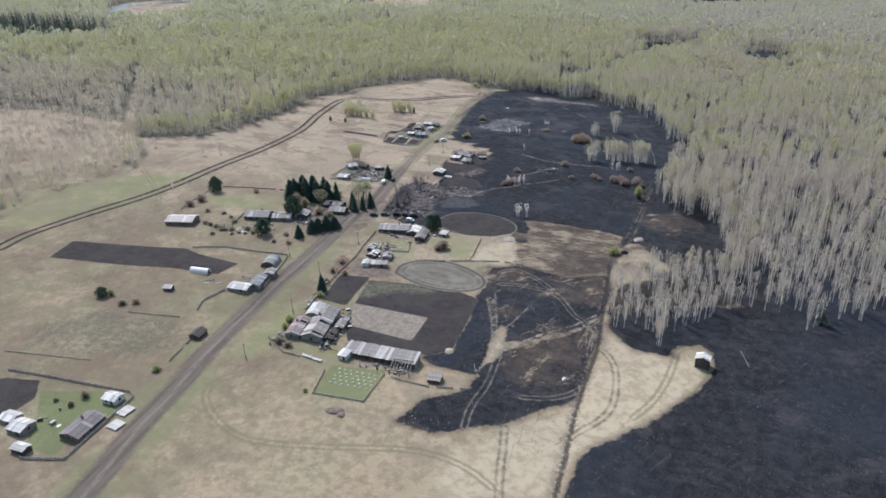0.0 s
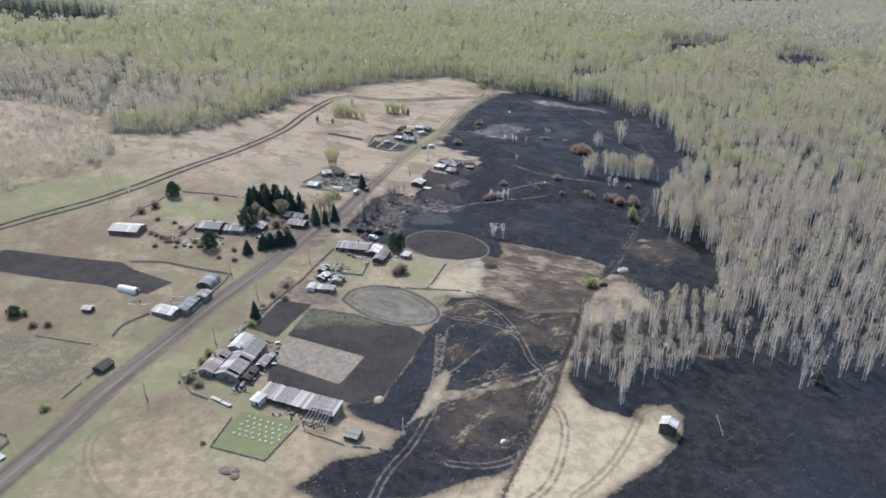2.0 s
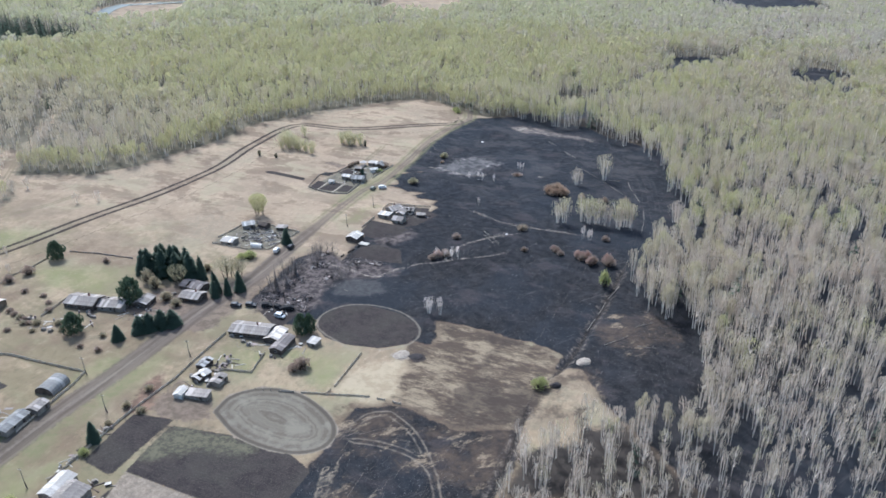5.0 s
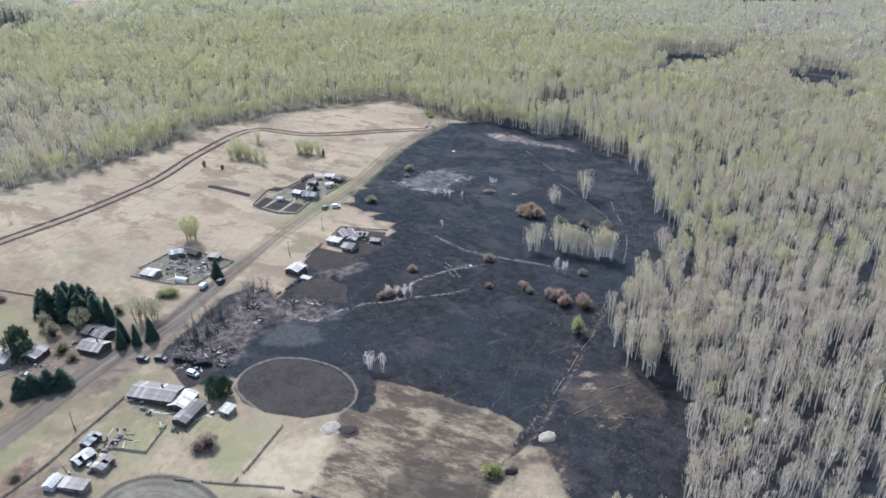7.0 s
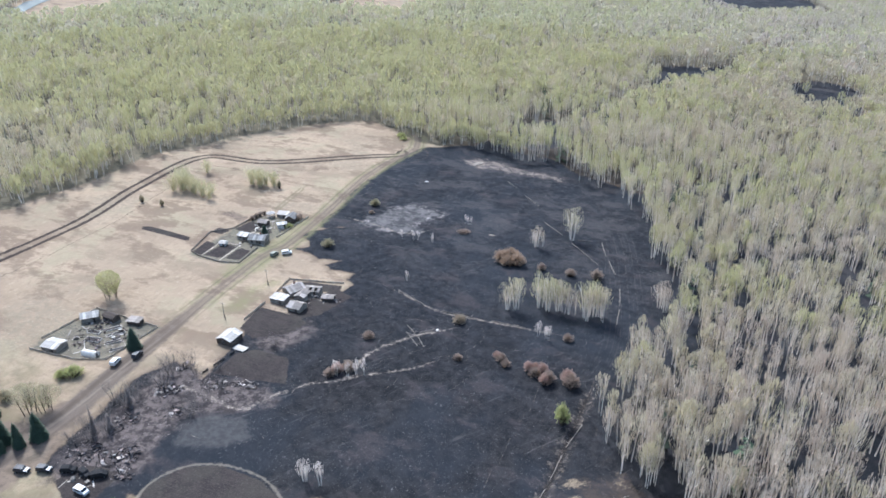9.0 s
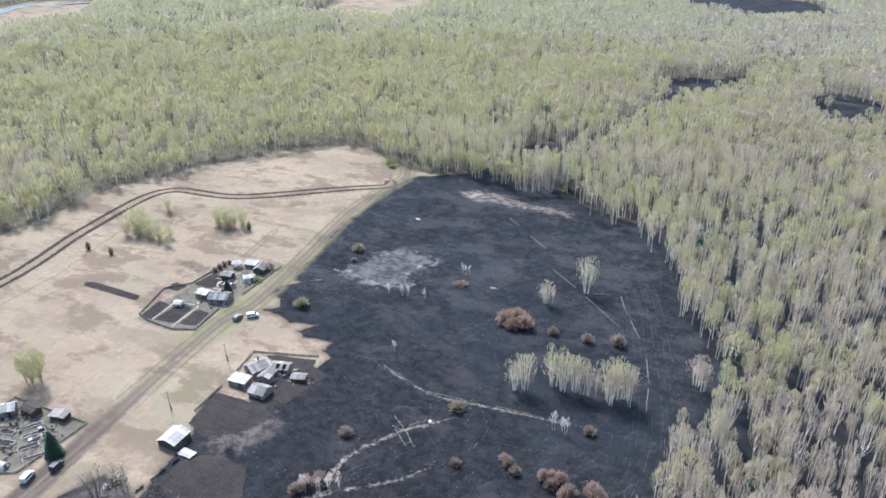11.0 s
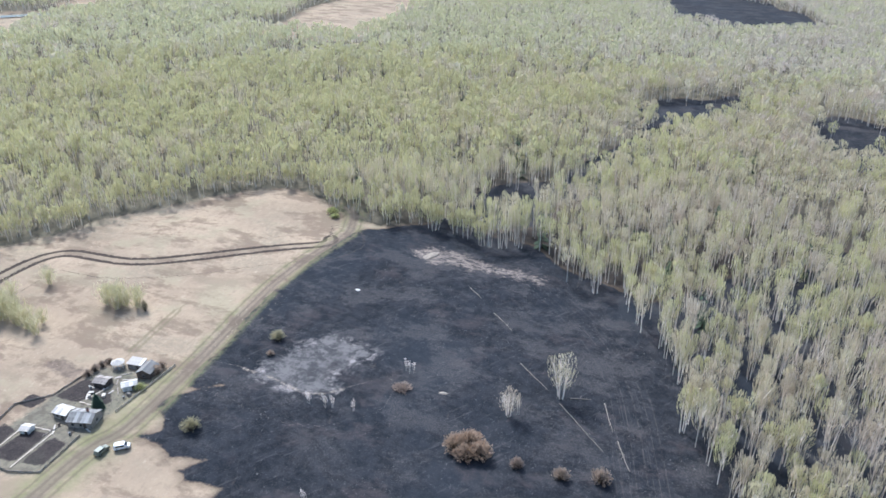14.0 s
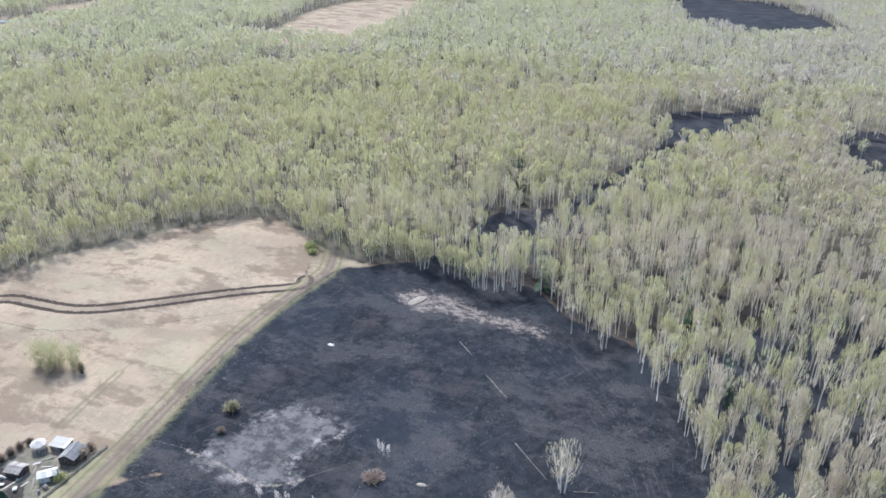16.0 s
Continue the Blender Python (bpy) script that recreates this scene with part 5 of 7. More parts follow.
def roof_sheets(house, length, run, rise, high, y_sign, material, pieces, worn):
    """One slope of a roof, laid in sheets that lie a little unevenly."""
    slope = math.atan2(rise, run)
    long = math.hypot(run, rise) + 0.35
    wide = length / pieces
    me = None
    for k in range(pieces):
        if worn > 0.7 and random.random() < worn * 0.06:
            continue
        if me is None:
            bm = bmesh.new()
            ribs = 4
            for r in range(ribs):
                block(bm, (r + 0.5 - ribs / 2) * wide / ribs, 0, 0.0 if r % 2 else 0.03, wide / ribs + 0.004, long, 0.05)
            me = bpy.data.meshes.new("roof_sheet")
            bm.to_mesh(me)
            bm.free()
            me.materials.append(material)
        x = -length / 2 + (k + 0.5) * wide
        off = random.uniform(-0.12, 0.12) * worn
        m = pose(x, y_sign * (run / 2 + 0.12 + off), high + rise / 2 - 0.06 + random.uniform(0, 0.05) * worn, y_sign * -math.degrees(slope), 0, random.uniform(-3, 3) * worn)
        shared("roof_sheet", me, house, m)


def house(name, label, x, y, turn, length, width, high=2.4, rise=1.5, roof=None, wall=None, windows=2, chimney=False, mono=False, open_front=False, worn=0.3, door=True, category="house"):
    """A small timber house or shed with a pitched roof; the ridge runs along its length."""
    roof, wall, rise = roof or SLATE, wall or GREY_WOOD, rise * 0.8
    h = base(name, x, y, turn, label, category)
    length, width, high, rise = length * K, width * K, high * 0.85, rise * 0.9
    worn = max(worn * 1.5, 0.3)
    l, w, t = length / 2, width / 2, 0.18
    sunk = -0.5
    # four walls, with thickness; an open front leaves posts instead
    part("wall", boxes((0, w - t / 2, sunk, length, t, high - sunk + (rise if mono else 0))), wall, h)
    for s in (-1, 1):
        top = [(-w, high), (w, high + rise)] if mono else [(-w, high), (0, high + rise), (w, high)]
        outline = [(-w, sunk)] + top + [(w, sunk)]
        bm = prism(outline, -t / 2, t / 2)
        bmesh.ops.transform(bm, matrix=pose(s * (l - t / 2), 0, 0, 0, 0, 90), verts=bm.verts)
        part("gable_wall", bm, wall, h)
    if open_front:
        n = max(2, round(length / 3))
        for k in range(n + 1):
            part("post", boxes((-l + k * length / n, -w + 0.1, sunk, 0.18, 0.18, high - sunk)), DARK_WOOD, h)
        part("beam", boxes((0, -w + 0.1, high - 0.2, length, 0.16, 0.2)), DARK_WOOD, h)
    else:
        part("wall", boxes((0, -w + t / 2, sunk, length, t, high - sunk)), wall, h)
        if door:
            d = part("door", boxes((l * 0.45, -w - 0.03, 0.0, 0.85, 0.07, min(1.85, high - 0.1))), DARK_WOOD, h)
            part("handle", boxes((l * 0.45 + 0.3, -w - 0.09, 0.95, 0.04, 0.06, 0.14)), STEEL, d)
        for k in range(windows):
            window(h, -l + (k + 0.7) * length / (windows + 1), -w, 0.75, -1, 0.9, 0.85)
    if windows:
        window(h, l, 0, 0.75, 1, 0.9, 0.85, False)
        window(h, -l, 0, 0.75, -1, 0.9, 0.85, False)
    pieces = max(2, round((length + 0.5) / 1.1))
    if mono:
        long = math.hypot(width, rise) + 0.6
        for k in range(pieces):
            wide = (length + 0.5) / pieces
            m = pose(-(length + 0.5) / 2 + (k + 0.5) * wide, random.uniform(-0.1, 0.1) * worn, high + rise / 2 + 0.03 + random.uniform(0, 0.05) * worn,
                     math.degrees(math.atan2(rise, width)), 0, random.uniform(-2.5, 2.5) * worn)
            bm = boxes((0, 0, 0, wide + 0.01, long, 0.06), (-wide * 0.3, 0, 0.05, wide * 0.16, long, 0.03), (wide * 0.2, 0, 0.05, wide * 0.16, long, 0.03)) if k == 0 else None
            if bm:
                first = part("roof_sheet", bm, roof, h)
                first.matrix_basis = m
            else:
                shared("roof_sheet", first.data, h, m)
    else:
        for s in (-1, 1):
            roof_sheets(h, length + 0.5, w, rise, high, s, roof, pieces, worn)
        part("ridge_board", boxes((0, 0, high + rise + 0.02, length + 0.55, 0.3, 0.07)), roof, h)
    if chimney:
        c = part("chimney", boxes((l * 0.25, w * 0.3, high + rise * 0.4, 0.5, 0.5, rise * 0.6 + 0.9)), BRICK, h, "brick chimney")
        part("cap", boxes((l * 0.25, w * 0.3, high + rise + 0.9, 0.64, 0.64, 0.1)), DARK_WOOD, c)
    return h


def arch_shed(name, label, x, y, turn, length, width, high, cover, ends, category):
    """A shed or tunnel with a round roof on hoops."""
    h = base(name, x, y, turn, label, category)
    length, width, high, n = length * K, width * K, high * K, 10
    outer = [(-width / 2 * math.cos(math.pi * k / n), high * math.sin(math.pi * k / n) ** 0.8) for k in range(n + 1)]
    inner = [(px * 0.96, pz * 0.97) for px, pz in outer]
    pieces = max(3, round(length / 1.2))
    wide = length / pieces
    bm = prism(outer + inner[::-1], -wide / 2 + 0.01, wide / 2 - 0.01)
    first = part("cover_sheet", bm, cover, h)
    for k in range(pieces):
        m = pose(0, -length / 2 + (k + 0.5) * wide, -0.05 + 0.03 * (k % 2))
        if k:
            shared("cover_sheet", first.data, h, m)
        else:
            first.matrix_basis = m
    for s in (-1, 1):
        bm = prism(inner, -0.05, 0.05)
        bmesh.ops.translate(bm, vec=(0, s * (length / 2 - 0.12), -0.05), verts=bm.verts)
        part("end_wall", bm, ends, h)
    part("door", boxes((0, -length / 2 - 0.02, 0, width * 0.25, 0.06, high * 0.65)), DARK_WOOD, h)
    return h


def fence(points, label="weathered grey board fence along a yard", high=1.1, gap=2.6, missing=0.0, wood=None):
    """A board fence: posts, two rails to a bay, and the boards of each bay."""
    wood, high = wood or FENCE_WOOD, high * 0.75
    x0, y0 = points[0]
    f = base("fence", x0, y0, 0, label, "fence")
    z0 = float(lie(x0, y0)) * K
    me = None
    for (ax, ay), (bx, by) in zip(points[:-1], points[1:]):
        long = math.hypot(bx - ax, by - ay) * K
        n = max(1, round(long / gap))
        for k in range(n):
            px, py = ax + (bx - ax) * k / n, ay + (by - ay) * k / n
            qx, qy = ax + (bx - ax) * (k + 1) / n, ay + (by - ay) * (k + 1) / n
            pz, qz = float(lie(px, py)) * K - z0, float(lie(qx, qy)) * K - z0
            if me is None:
                first = part("post", boxes((0, 0, -0.4, 0.14, 0.14, high + 0.55)), GREY_WOOD, f)
                me = first.data
                first.matrix_basis = pose((px - x0) * K, (py - y0) * K, pz)
            else:
                shared("post", me, f, pose((px - x0) * K, (py - y0) * K, pz, random.uniform(-4, 4), random.uniform(-4, 4), 0))
            if random.random() < missing:
                continue
            a, b = Vector(((px - x0) * K, (py - y0) * K, pz)), Vector(((qx - x0) * K, (qy - y0) * K, qz))
            d, count, outline = (b - a).length, 9, [(0, 0.06)]
            for j in range(count):
                top = high * (random.uniform(0.85, 1.08) if random.random() > 0.1 else 0.5)
                u = d * j / count
                outline += [(u + 0.01, 0.42 * high), (u + 0.03, top), (u + d / count - 0.05, top * random.uniform(0.96, 1.0)), (u + d / count - 0.02, 0.42 * high)]
            outline.append((d, 0.06))
            bm = prism(outline, -0.03, 0.03)
            way = (b - a).normalized()
            m = Matrix((way, Vector((-way.y, way.x, 0)).normalized(), (0, 0, 1))).transposed().to_4x4()
            m.translation = a
            bmesh.ops.transform(bm, matrix=m, verts=bm.verts)
            part("panel", bm, wood, f)
    shared("post", me, f, pose((points[-1][0] - x0) * K, (points[-1][1] - y0) * K, float(lie(*points[-1])) * K - z0))
    return f


TREES = {}


def plant(name, key, make, mats, x, y, tall, tone, label, category, group="", wide=None):
    """A tree or bush with a trunk and a crown, from a store of shapes."""
    if key not in TREES:
        (tv, tt), (cv, ct) = make()
        TREES[key] = (mesh_of("trunk", tv, tt, [mats[0]]), mesh_of("crown", cv, ct, [mats[1]], None, np.full(len(cv), tone)))
    t = base(name, x, y, random.uniform(0, 360), label, category, group)
    s, wide = tall * K * random.uniform(0.95, 1.05), wide and wide * K
    t.scale = ((wide or s) * random.uniform(0.93, 1.07), (wide or s) * random.uniform(0.93, 1.07), s)
    t.location.z -= 0.1
    for piece, me in zip(("trunk", "crown"), TREES[key]):
        shared(piece, me, t)
    return t


def birch(x, y, tall=1.0, tone=0.5, broad=False, group="", label=""):
    k = random.randrange(3)
    tone = round(tone, 1)
    pale = tone == 0 and tall < 0.7
    make = (lambda: plume_birch(random.choice((4, 5, 6)), 80, 220 if pale else 420, 0.15, 1.3, 11.5, 3.3, 0.26, 3, 4, 0.14, 0.6, 0.085)) if broad else (
        lambda: plume_birch(random.choice((2, 2, 3)), 32, 110 if pale else 170, 0.14, 2.0, random.uniform(12.0, 13.6), 2.4, 0.36, 3, 4, 0.115, 0.55, 0.06) if tone < 0.35 else
        plume_birch(random.choice((1, 2, 2, 3)), 24, 230, 0.17, 2.0, random.uniform(12.4, 13.6), 2.5, 0.42, 3, 4, 0.12, 0.5, 0.08))
    look_ = "pale green young leaf" if tone > 0.45 else "bare grey twigs"
    return plant("birch_tree", ("birch", broad, tone, k, pale), make, (BARK, PALE_TWIG if pale else BIRCH_LEAF), x, y, tall, tone,
                 label or f"white-trunked birch with {look_}", "tree", group)


def fir(x, y, tall, radius=0.0, group=""):
    k = random.randrange(2)
    return plant("fir_tree", ("fir", k), lambda: fir_shape(10, 2.0, 26, 30, 3), (DARK_BARK, FIR_LEAF), x, y, tall / 10, 0.3,
                 "dark green conical fir by the farm yards", "tree", group, (radius or tall * 0.2) / 2.0)


def bush(x, y, radius, high, tone, label, mats=None, group=""):
    k = random.randrange(2)
    tone = round(tone, 1)
    return plant("shrub", ("shrub", tone, k, mats is None), lambda: shrub_shape(1.0, 1.0, 330, 0.05), mats or (DARK_BARK, SHRUB_LEAF), x, y, high, tone,
                 label, "shrub", group, radius)


def pine(x, y, tall, radius):
    """A round-headed pine."""
    def make():
        tv, tt = tube([(0, 0, 0), (0.05, 0, 0.5), (0, 0.03, 0.95)], [0.03, 0.022, 0.006], 5)
        cv, ct = [], []
        for _ in range(1000):
            a, e = random.uniform(0, 6.283), random.uniform(-0.92, 1)
            r = math.sqrt(1 - e * e * 0.9) * random.uniform(0.55, 1.0) * (1.05 - 0.3 * e) * (1 + 0.25 * math.sin(3 * a + 4 * e))
            p = Vector((math.cos(a) * r, math.sin(a) * r, 0.53 + 0.47 * e))
            s, u = Vector([random.uniform(-1, 1) for _ in range(3)]) * 0.15, Vector([random.uniform(-1, 1) for _ in range(3)]) * 0.15
            n = len(cv)
            cv += [p - s * Vector((1, 1, 0.4)).length * 0.5, p + s, p + u]
            ct.append((n, n + 1, n + 2))
        return (np.array(tv), np.array(tt)), (np.array(cv), np.array(ct))
    return plant("pine_tree", ("pine", random.randrange(2)), make, (DARK_BARK, FIR_LEAF), x, y, tall, 0.8, "dark green round-headed pine by a yard", "tree", "", radius)


def ruin(x, y, turn, rx, ry, pieces, label="heap of charred timber and ash of a burnt house"):
    """What a fire left of a house: rubble, fallen beams, bent roofing and a stove's stump."""
    r = base("burnt_ruin", x, y, turn, label, "ruin")
    rx, ry = rx * K, ry * K
    bm = bmesh.new()
    for _ in range(pieces):
        a, d = random.uniform(0, 6.283), math.sqrt(random.random())
        px, py = rx * d * math.cos(a), ry * d * math.sin(a)
        s = random.choice((0.25, 0.35, 0.5, 0.8, 1.5))
        block(bm, px, py, random.uniform(-0.15, 0.5 * (1 - d)), s * random.uniform(0.5, 1), s * random.uniform(0.15, 0.5), random.uniform(0.06, 0.35),
              Euler((random.uniform(-0.5, 0.5), random.uniform(-0.5, 0.5), random.uniform(0, 6))).to_matrix().to_4x4())
    tagged(part("rubble", bm, DEBRIS, r), kind="stuff")
    for _ in range(max(3, pieces // 22)):
        px, py, a = random.uniform(-rx, rx) * 0.8, random.uniform(-ry, ry) * 0.8, random.uniform(0, 6.283)
        l = random.uniform(1.5, 4.0)
        bm = bmesh.new()
        beam(bm, (px, py, 0.1), (px + l * math.cos(a), py + l * math.sin(a), random.uniform(0.1, 0.9)), 0.15)
        part("charred_beam", bm, CHAR, r)
    for _ in range(max(2, pieces // 30)):
        px, py = random.uniform(-rx, rx) * 0.7, random.uniform(-ry, ry) * 0.7
        bm = boxes((px, py, 0.25, random.uniform(0.8, 1.8), random.uniform(0.6, 1.2), 0.03, Euler((random.uniform(-0.5, 0.5), random.uniform(-0.4, 0.4), random.uniform(0, 6))).to_matrix().to_4x4()))
        part("roof_sheet", bm, random.choice((SLATE, BROWN_ROOF, RUSTY)), r, "buckled roofing sheet")
    for _ in range(max(1, pieces // 50)):
        px, py = random.uniform(-rx, rx) * 0.6, random.uniform(-ry, ry) * 0.6
        part("post", boxes((px, py, -0.3, 0.2, 0.2, random.uniform(1.2, 2.8))), CHAR, r)
    for _ in range(max(1, pieces // 25)):
        px, py, a = random.uniform(-rx, rx) * 0.8, random.uniform(-ry, ry) * 0.8, random.uniform(0, 6.283)
        long, wide, curl = random.uniform(1.8, 4.5), random.uniform(0.3, 0.9), random.uniform(-0.5, 0.5)
        bm = bmesh.new()
        rows = []
        for k in range(7):
            u = (k / 6 - 0.5) * long
            c = a + curl * u
            z = 0.25 + 0.35 * math.sin(k * 1.1 + a)
            at = Vector((px + u * math.cos(c), py + u * math.sin(c), z))
            off = Vector((-math.sin(c), math.cos(c), random.uniform(-0.5, 0.5))) * wide / 2
            rows.append([bm.verts.new(at - off), bm.verts.new(at + off), bm.verts.new(at + off - Vector((0, 0, 0.04))), bm.verts.new(at - off - Vector((0, 0, 0.04)))])
        for p, q in zip(rows[:-1], rows[1:]):
            for j in range(4):
                bm.faces.new((p[j], p[(j + 1) % 4], q[(j + 1) % 4], q[j]))
        part("bent_sheet", bm, random.choice((SLATE, SLATE, BROWN_ROOF, CHAR)), r, "buckled strip of roofing")
    return r


def vehicle(name, label, x, y, turn, paint, van=False, burnt=False):
    """A parked car or van: body, cabin, glass and four wheels."""
    c = base(name, x, y, turn, label, "car")
    l, w = 4.2, 1.7
    if van:
        outline = [(-2.1, 0.45), (-2.12, 1.2), (-1.95, 1.78), (-1.5, 1.92), (0.7, 1.92), (1.5, 1.3), (2.1, 1.1), (2.15, 0.45)]
        glass = [(0.8, 1.3), (0.7, 1.8), (0.85, 1.78), (1.45, 1.3)]
    else:
        outline = [(-2.05, 0.4), (-2.1, 1.0), (-1.9, 1.15), (-1.75, 1.75), (0.45, 1.8), (0.95, 1.2), (1.95, 1.05), (2.1, 0.8), (2.05, 0.4)]
        glass = [(0.5, 1.2), (0.42, 1.68), (0.6, 1.66), (0.95, 1.22)]
    pane = CHAR if burnt else GLASS
    bm = prism(outline, -w / 2, w / 2)
    bmesh.ops.bevel(bm, geom=list(bm.edges), offset=0.07, segments=1, affect="EDGES")
    body = part("body", bm, paint, c)
    part("windscreen", prism([(px + 0.03, pz + 0.02) for px, pz in glass], -w / 2 + 0.12, w / 2 - 0.12), pane, body)
    for s in (-1, 1):
        a, b = (-1.6, 0.7) if van else (-1.55, 0.4)
        part("side_window", boxes(((a + b) / 2, s * (w / 2 - 0.005), 1.22, b - a, 0.03, 0.48)), pane, body)
        part("headlight", boxes((2.08, s * 0.6, 0.75, 0.06, 0.26, 0.16)), CHAR if burnt else FILM, body)
    part("bumper", boxes((2.1, 0, 0.42, 0.12, w - 0.1, 0.16)), TYRE, body)
    for px in (-1.3, 1.3):
        for s in (-1, 1):
            bm = bmesh.new()
            bmesh.ops.create_cone(bm, cap_ends=True, segments=14, radius1=0.36, radius2=0.36, depth=0.22, matrix=pose(px, s * (w / 2 - 0.06), 0.36, 90))
            tyre = part("wheel", bm, TYRE, c)
            bm = bmesh.new()
            bmesh.ops.create_cone(bm, cap_ends=True, segments=10, radius1=0.2, radius2=0.2, depth=0.25, matrix=pose(px, s * (w / 2 - 0.06), 0.36, 90))
            part("rim", bm, STEEL, tyre)
    return c


def fallen_log(x0, y0, x1, y1, thick=0.28):
    """A felled trunk on the burnt ground, with stubs of limbs."""
    l = base("fallen_log", x0, y0, math.degrees(math.atan2(y1 - y0, x1 - x0)), "pale fallen birch log lying on burnt ground", "log", "fallen logs")
    d = math.hypot(x1 - x0, y1 - y0) * K
    drop = float(lie(x1, y1) - lie(x0, y0)) * K
    n = max(3, int(d / 3))
    bm = bmesh.new()
    rings = []
    for k in range(n + 1):
        f = k / n
        r = thick / 2 * (1.1 - 0.6 * f)
        off = random.uniform(-0.12, 0.12)
        rings.append([bm.verts.new((d * f, off + r * math.cos(a), drop * f + r + 0.05 + r * math.sin(a))) for a in (0, 1.05, 2.1, 3.14, 4.19, 5.24)])
    for p, q in zip(rings[:-1], rings[1:]):
        for j in range(6):
            bm.faces.new((p[j], p[(j + 1) % 6], q[(j + 1) % 6], q[j]))
    part("trunk", bm, GREY_WOOD, l)
    for _ in range(3):
        f = random.uniform(0.4, 0.95)
        bm = bmesh.new()
        beam(bm, (d * f, 0, drop * f + 0.2), (d * f + random.uniform(0.3, 1.2), random.uniform(-1, 1), drop * f + random.uniform(0.2, 0.8)), 0.09)
        part("branch", bm, GREY_WOOD, l)
    return l


def gazebo(x, y, radius):
    """An eight-sided garden pavilion."""
    radius *= K
    g = base("gazebo", x, y, 0, "white eight-sided garden gazebo in a farmyard", "gazebo")
    for k in range(8):
        a = math.pi * k / 4
        part("post", boxes((radius * 0.9 * math.cos(a), radius * 0.9 * math.sin(a), -0.2, 0.14, 0.14, 2.3)), WHITE_WALL, g)
        b = a + math.pi / 4
        bm = bmesh.new()
        low = [bm.verts.new((radius * 1.1 * math.cos(c), radius * 1.1 * math.sin(c), 2.05)) for c in (a, b)]
        top = bm.verts.new((0, 0, 3.0))
        under = [bm.verts.new((radius * 1.1 * math.cos(c), radius * 1.1 * math.sin(c), 1.98)) for c in (a, b)]
        peak = bm.verts.new((0, 0, 2.93))
        bm.faces.new((low[0], low[1], top))
        bm.faces.new((under[1], under[0], peak))
        bm.faces.new((low[1], low[0], under[0], under[1]))
        part("roof_panel", bm, PALE_ROOF, g)
    part("floor", boxes((0, 0, -0.2, radius * 1.5, radius * 1.5, 0.3)), GREY_WOOD, g)


# ---- farmsteads west of the street ----
FADED_ROOF = weathered("faded_roofing", (0.60, 0.53, 0.46), (0.42, 0.355, 0.30), 0.95, 0.8, vary=0.5)
house("barn", "brown log barn with a faded pinkish roof on open pasture", -174, 226, 10, 11, 7, 2.5, 1.7, FADED_ROOF, LOG_WALL, 3, False, category="barn")
house("house", "old timber house with a grey slate roof among firs", -148, 240, 8, 10, 6.5, 2.6, 1.8, SLATE, DARK_WOOD, 3, True)
house("house", "grey timber annex with a patched slate roof", -139, 242.5, 12, 8, 6, 2.4, 1.4, SLATE, GREY_WOOD, 2, False, worn=0.6)
arch_shed("hangar", "dark blue-grey round-roofed shed by the street", -124, 204.5, 8, 6.5, 5.4, 2.3, BLUE_ROOF, DARK_WOOD, "shed")
house("shed", "narrow blue-grey shed beside the street fence", -120.6, 189.5, 96, 7.5, 3.6, 2.2, 1.0, BLUE_ROOF, GREY_WOOD, 1, category="shed")
house("shed", "small grey shed with a pale lean-to roof", -119.8, 196.2, 96, 4, 3.4, 2.4, 0.9, SLATE, GREY_WOOD, 0, category="shed")
house("shed", "low shed with a bright white roof beside pasture", -124.5, 184.5, -2, 7.2, 4.4, 1.9, 0.9, PALE_ROOF, GREY_WOOD, 0, worn=0.1, category="shed")
arch_shed("poly_tunnel", "long white film tunnel on dry grass", -143, 190, 90, 6.8, 2.8, 1.7, FILM, FILM, "greenhouse")
house("hut", "tiny hut with a whitish roof on pasture", -146, 176.3, 10, 2.8, 2.3, 1.6, 0.7, PALE_ROOF, DARK_WOOD, 0, category="hut")
house("shed", "dark weathered hay shed beside the street", -121.3, 155, 88, 4.2, 3.4, 1.8, 1.2, DARK_WOOD, DARK_WOOD, 0, category="shed")
house("house", "long log house with a brown roof and lawn", -124, 110.2, 88, 9, 5.6, 2.1, 1.4, BROWN_ROOF, LOG_WALL, 3, True, worn=0.05)
house("house", "small house with pale sheet roof in a yard corner", -124.6, 121.8, -3, 4.0, 3.4, 2.2, 1.0, PALE_ROOF, WHITE_WALL, 1, worn=0.2)
house("shed", "whitish roofed shed beside a green yard", -137.6, 105.5, -4, 4.6, 4.4, 2.2, 1.0, PALE_ROOF, GREY_WOOD, 1, category="shed")
house("shed", "low pale shed next to a tilled plot", -142.5, 107.5, -4, 4.2, 3.4, 2.0, 0.9, PALE_ROOF, GREY_WOOD, 0, category="shed")
house("shed", "little shed with a new white roof", -131.8, 99.3, -4, 3.8, 2.4, 2.0, 0.6, PALE_ROOF, DARK_WOOD, 0, worn=0.0, category="shed")
house("house", "low house with slate roof shaded by trees", -132, 247.5, 100, 5.4, 4.6, 2.3, 1.4, SLATE, DARK_WOOD, 1)
house("house", "old grey house close to the street", -120.2, 255.8, 3, 6.8, 5, 2.4, 1.6, SLATE, DARK_WOOD, 2, True, worn=0.6)
house("house", "dark timber house with a sagging roof", -124.4, 262, -4, 8.2, 4.8, 2.3, 1.4, BROWN_ROOF, DARK_WOOD, 2, worn=0.7)
house("shed", "lean-to with pale roof inside a cluttered compound", -134.2, 294.6, 2, 4.8, 4.2, 2.0, 0.8, PALE_ROOF, GREY_WOOD, 0, category="shed")
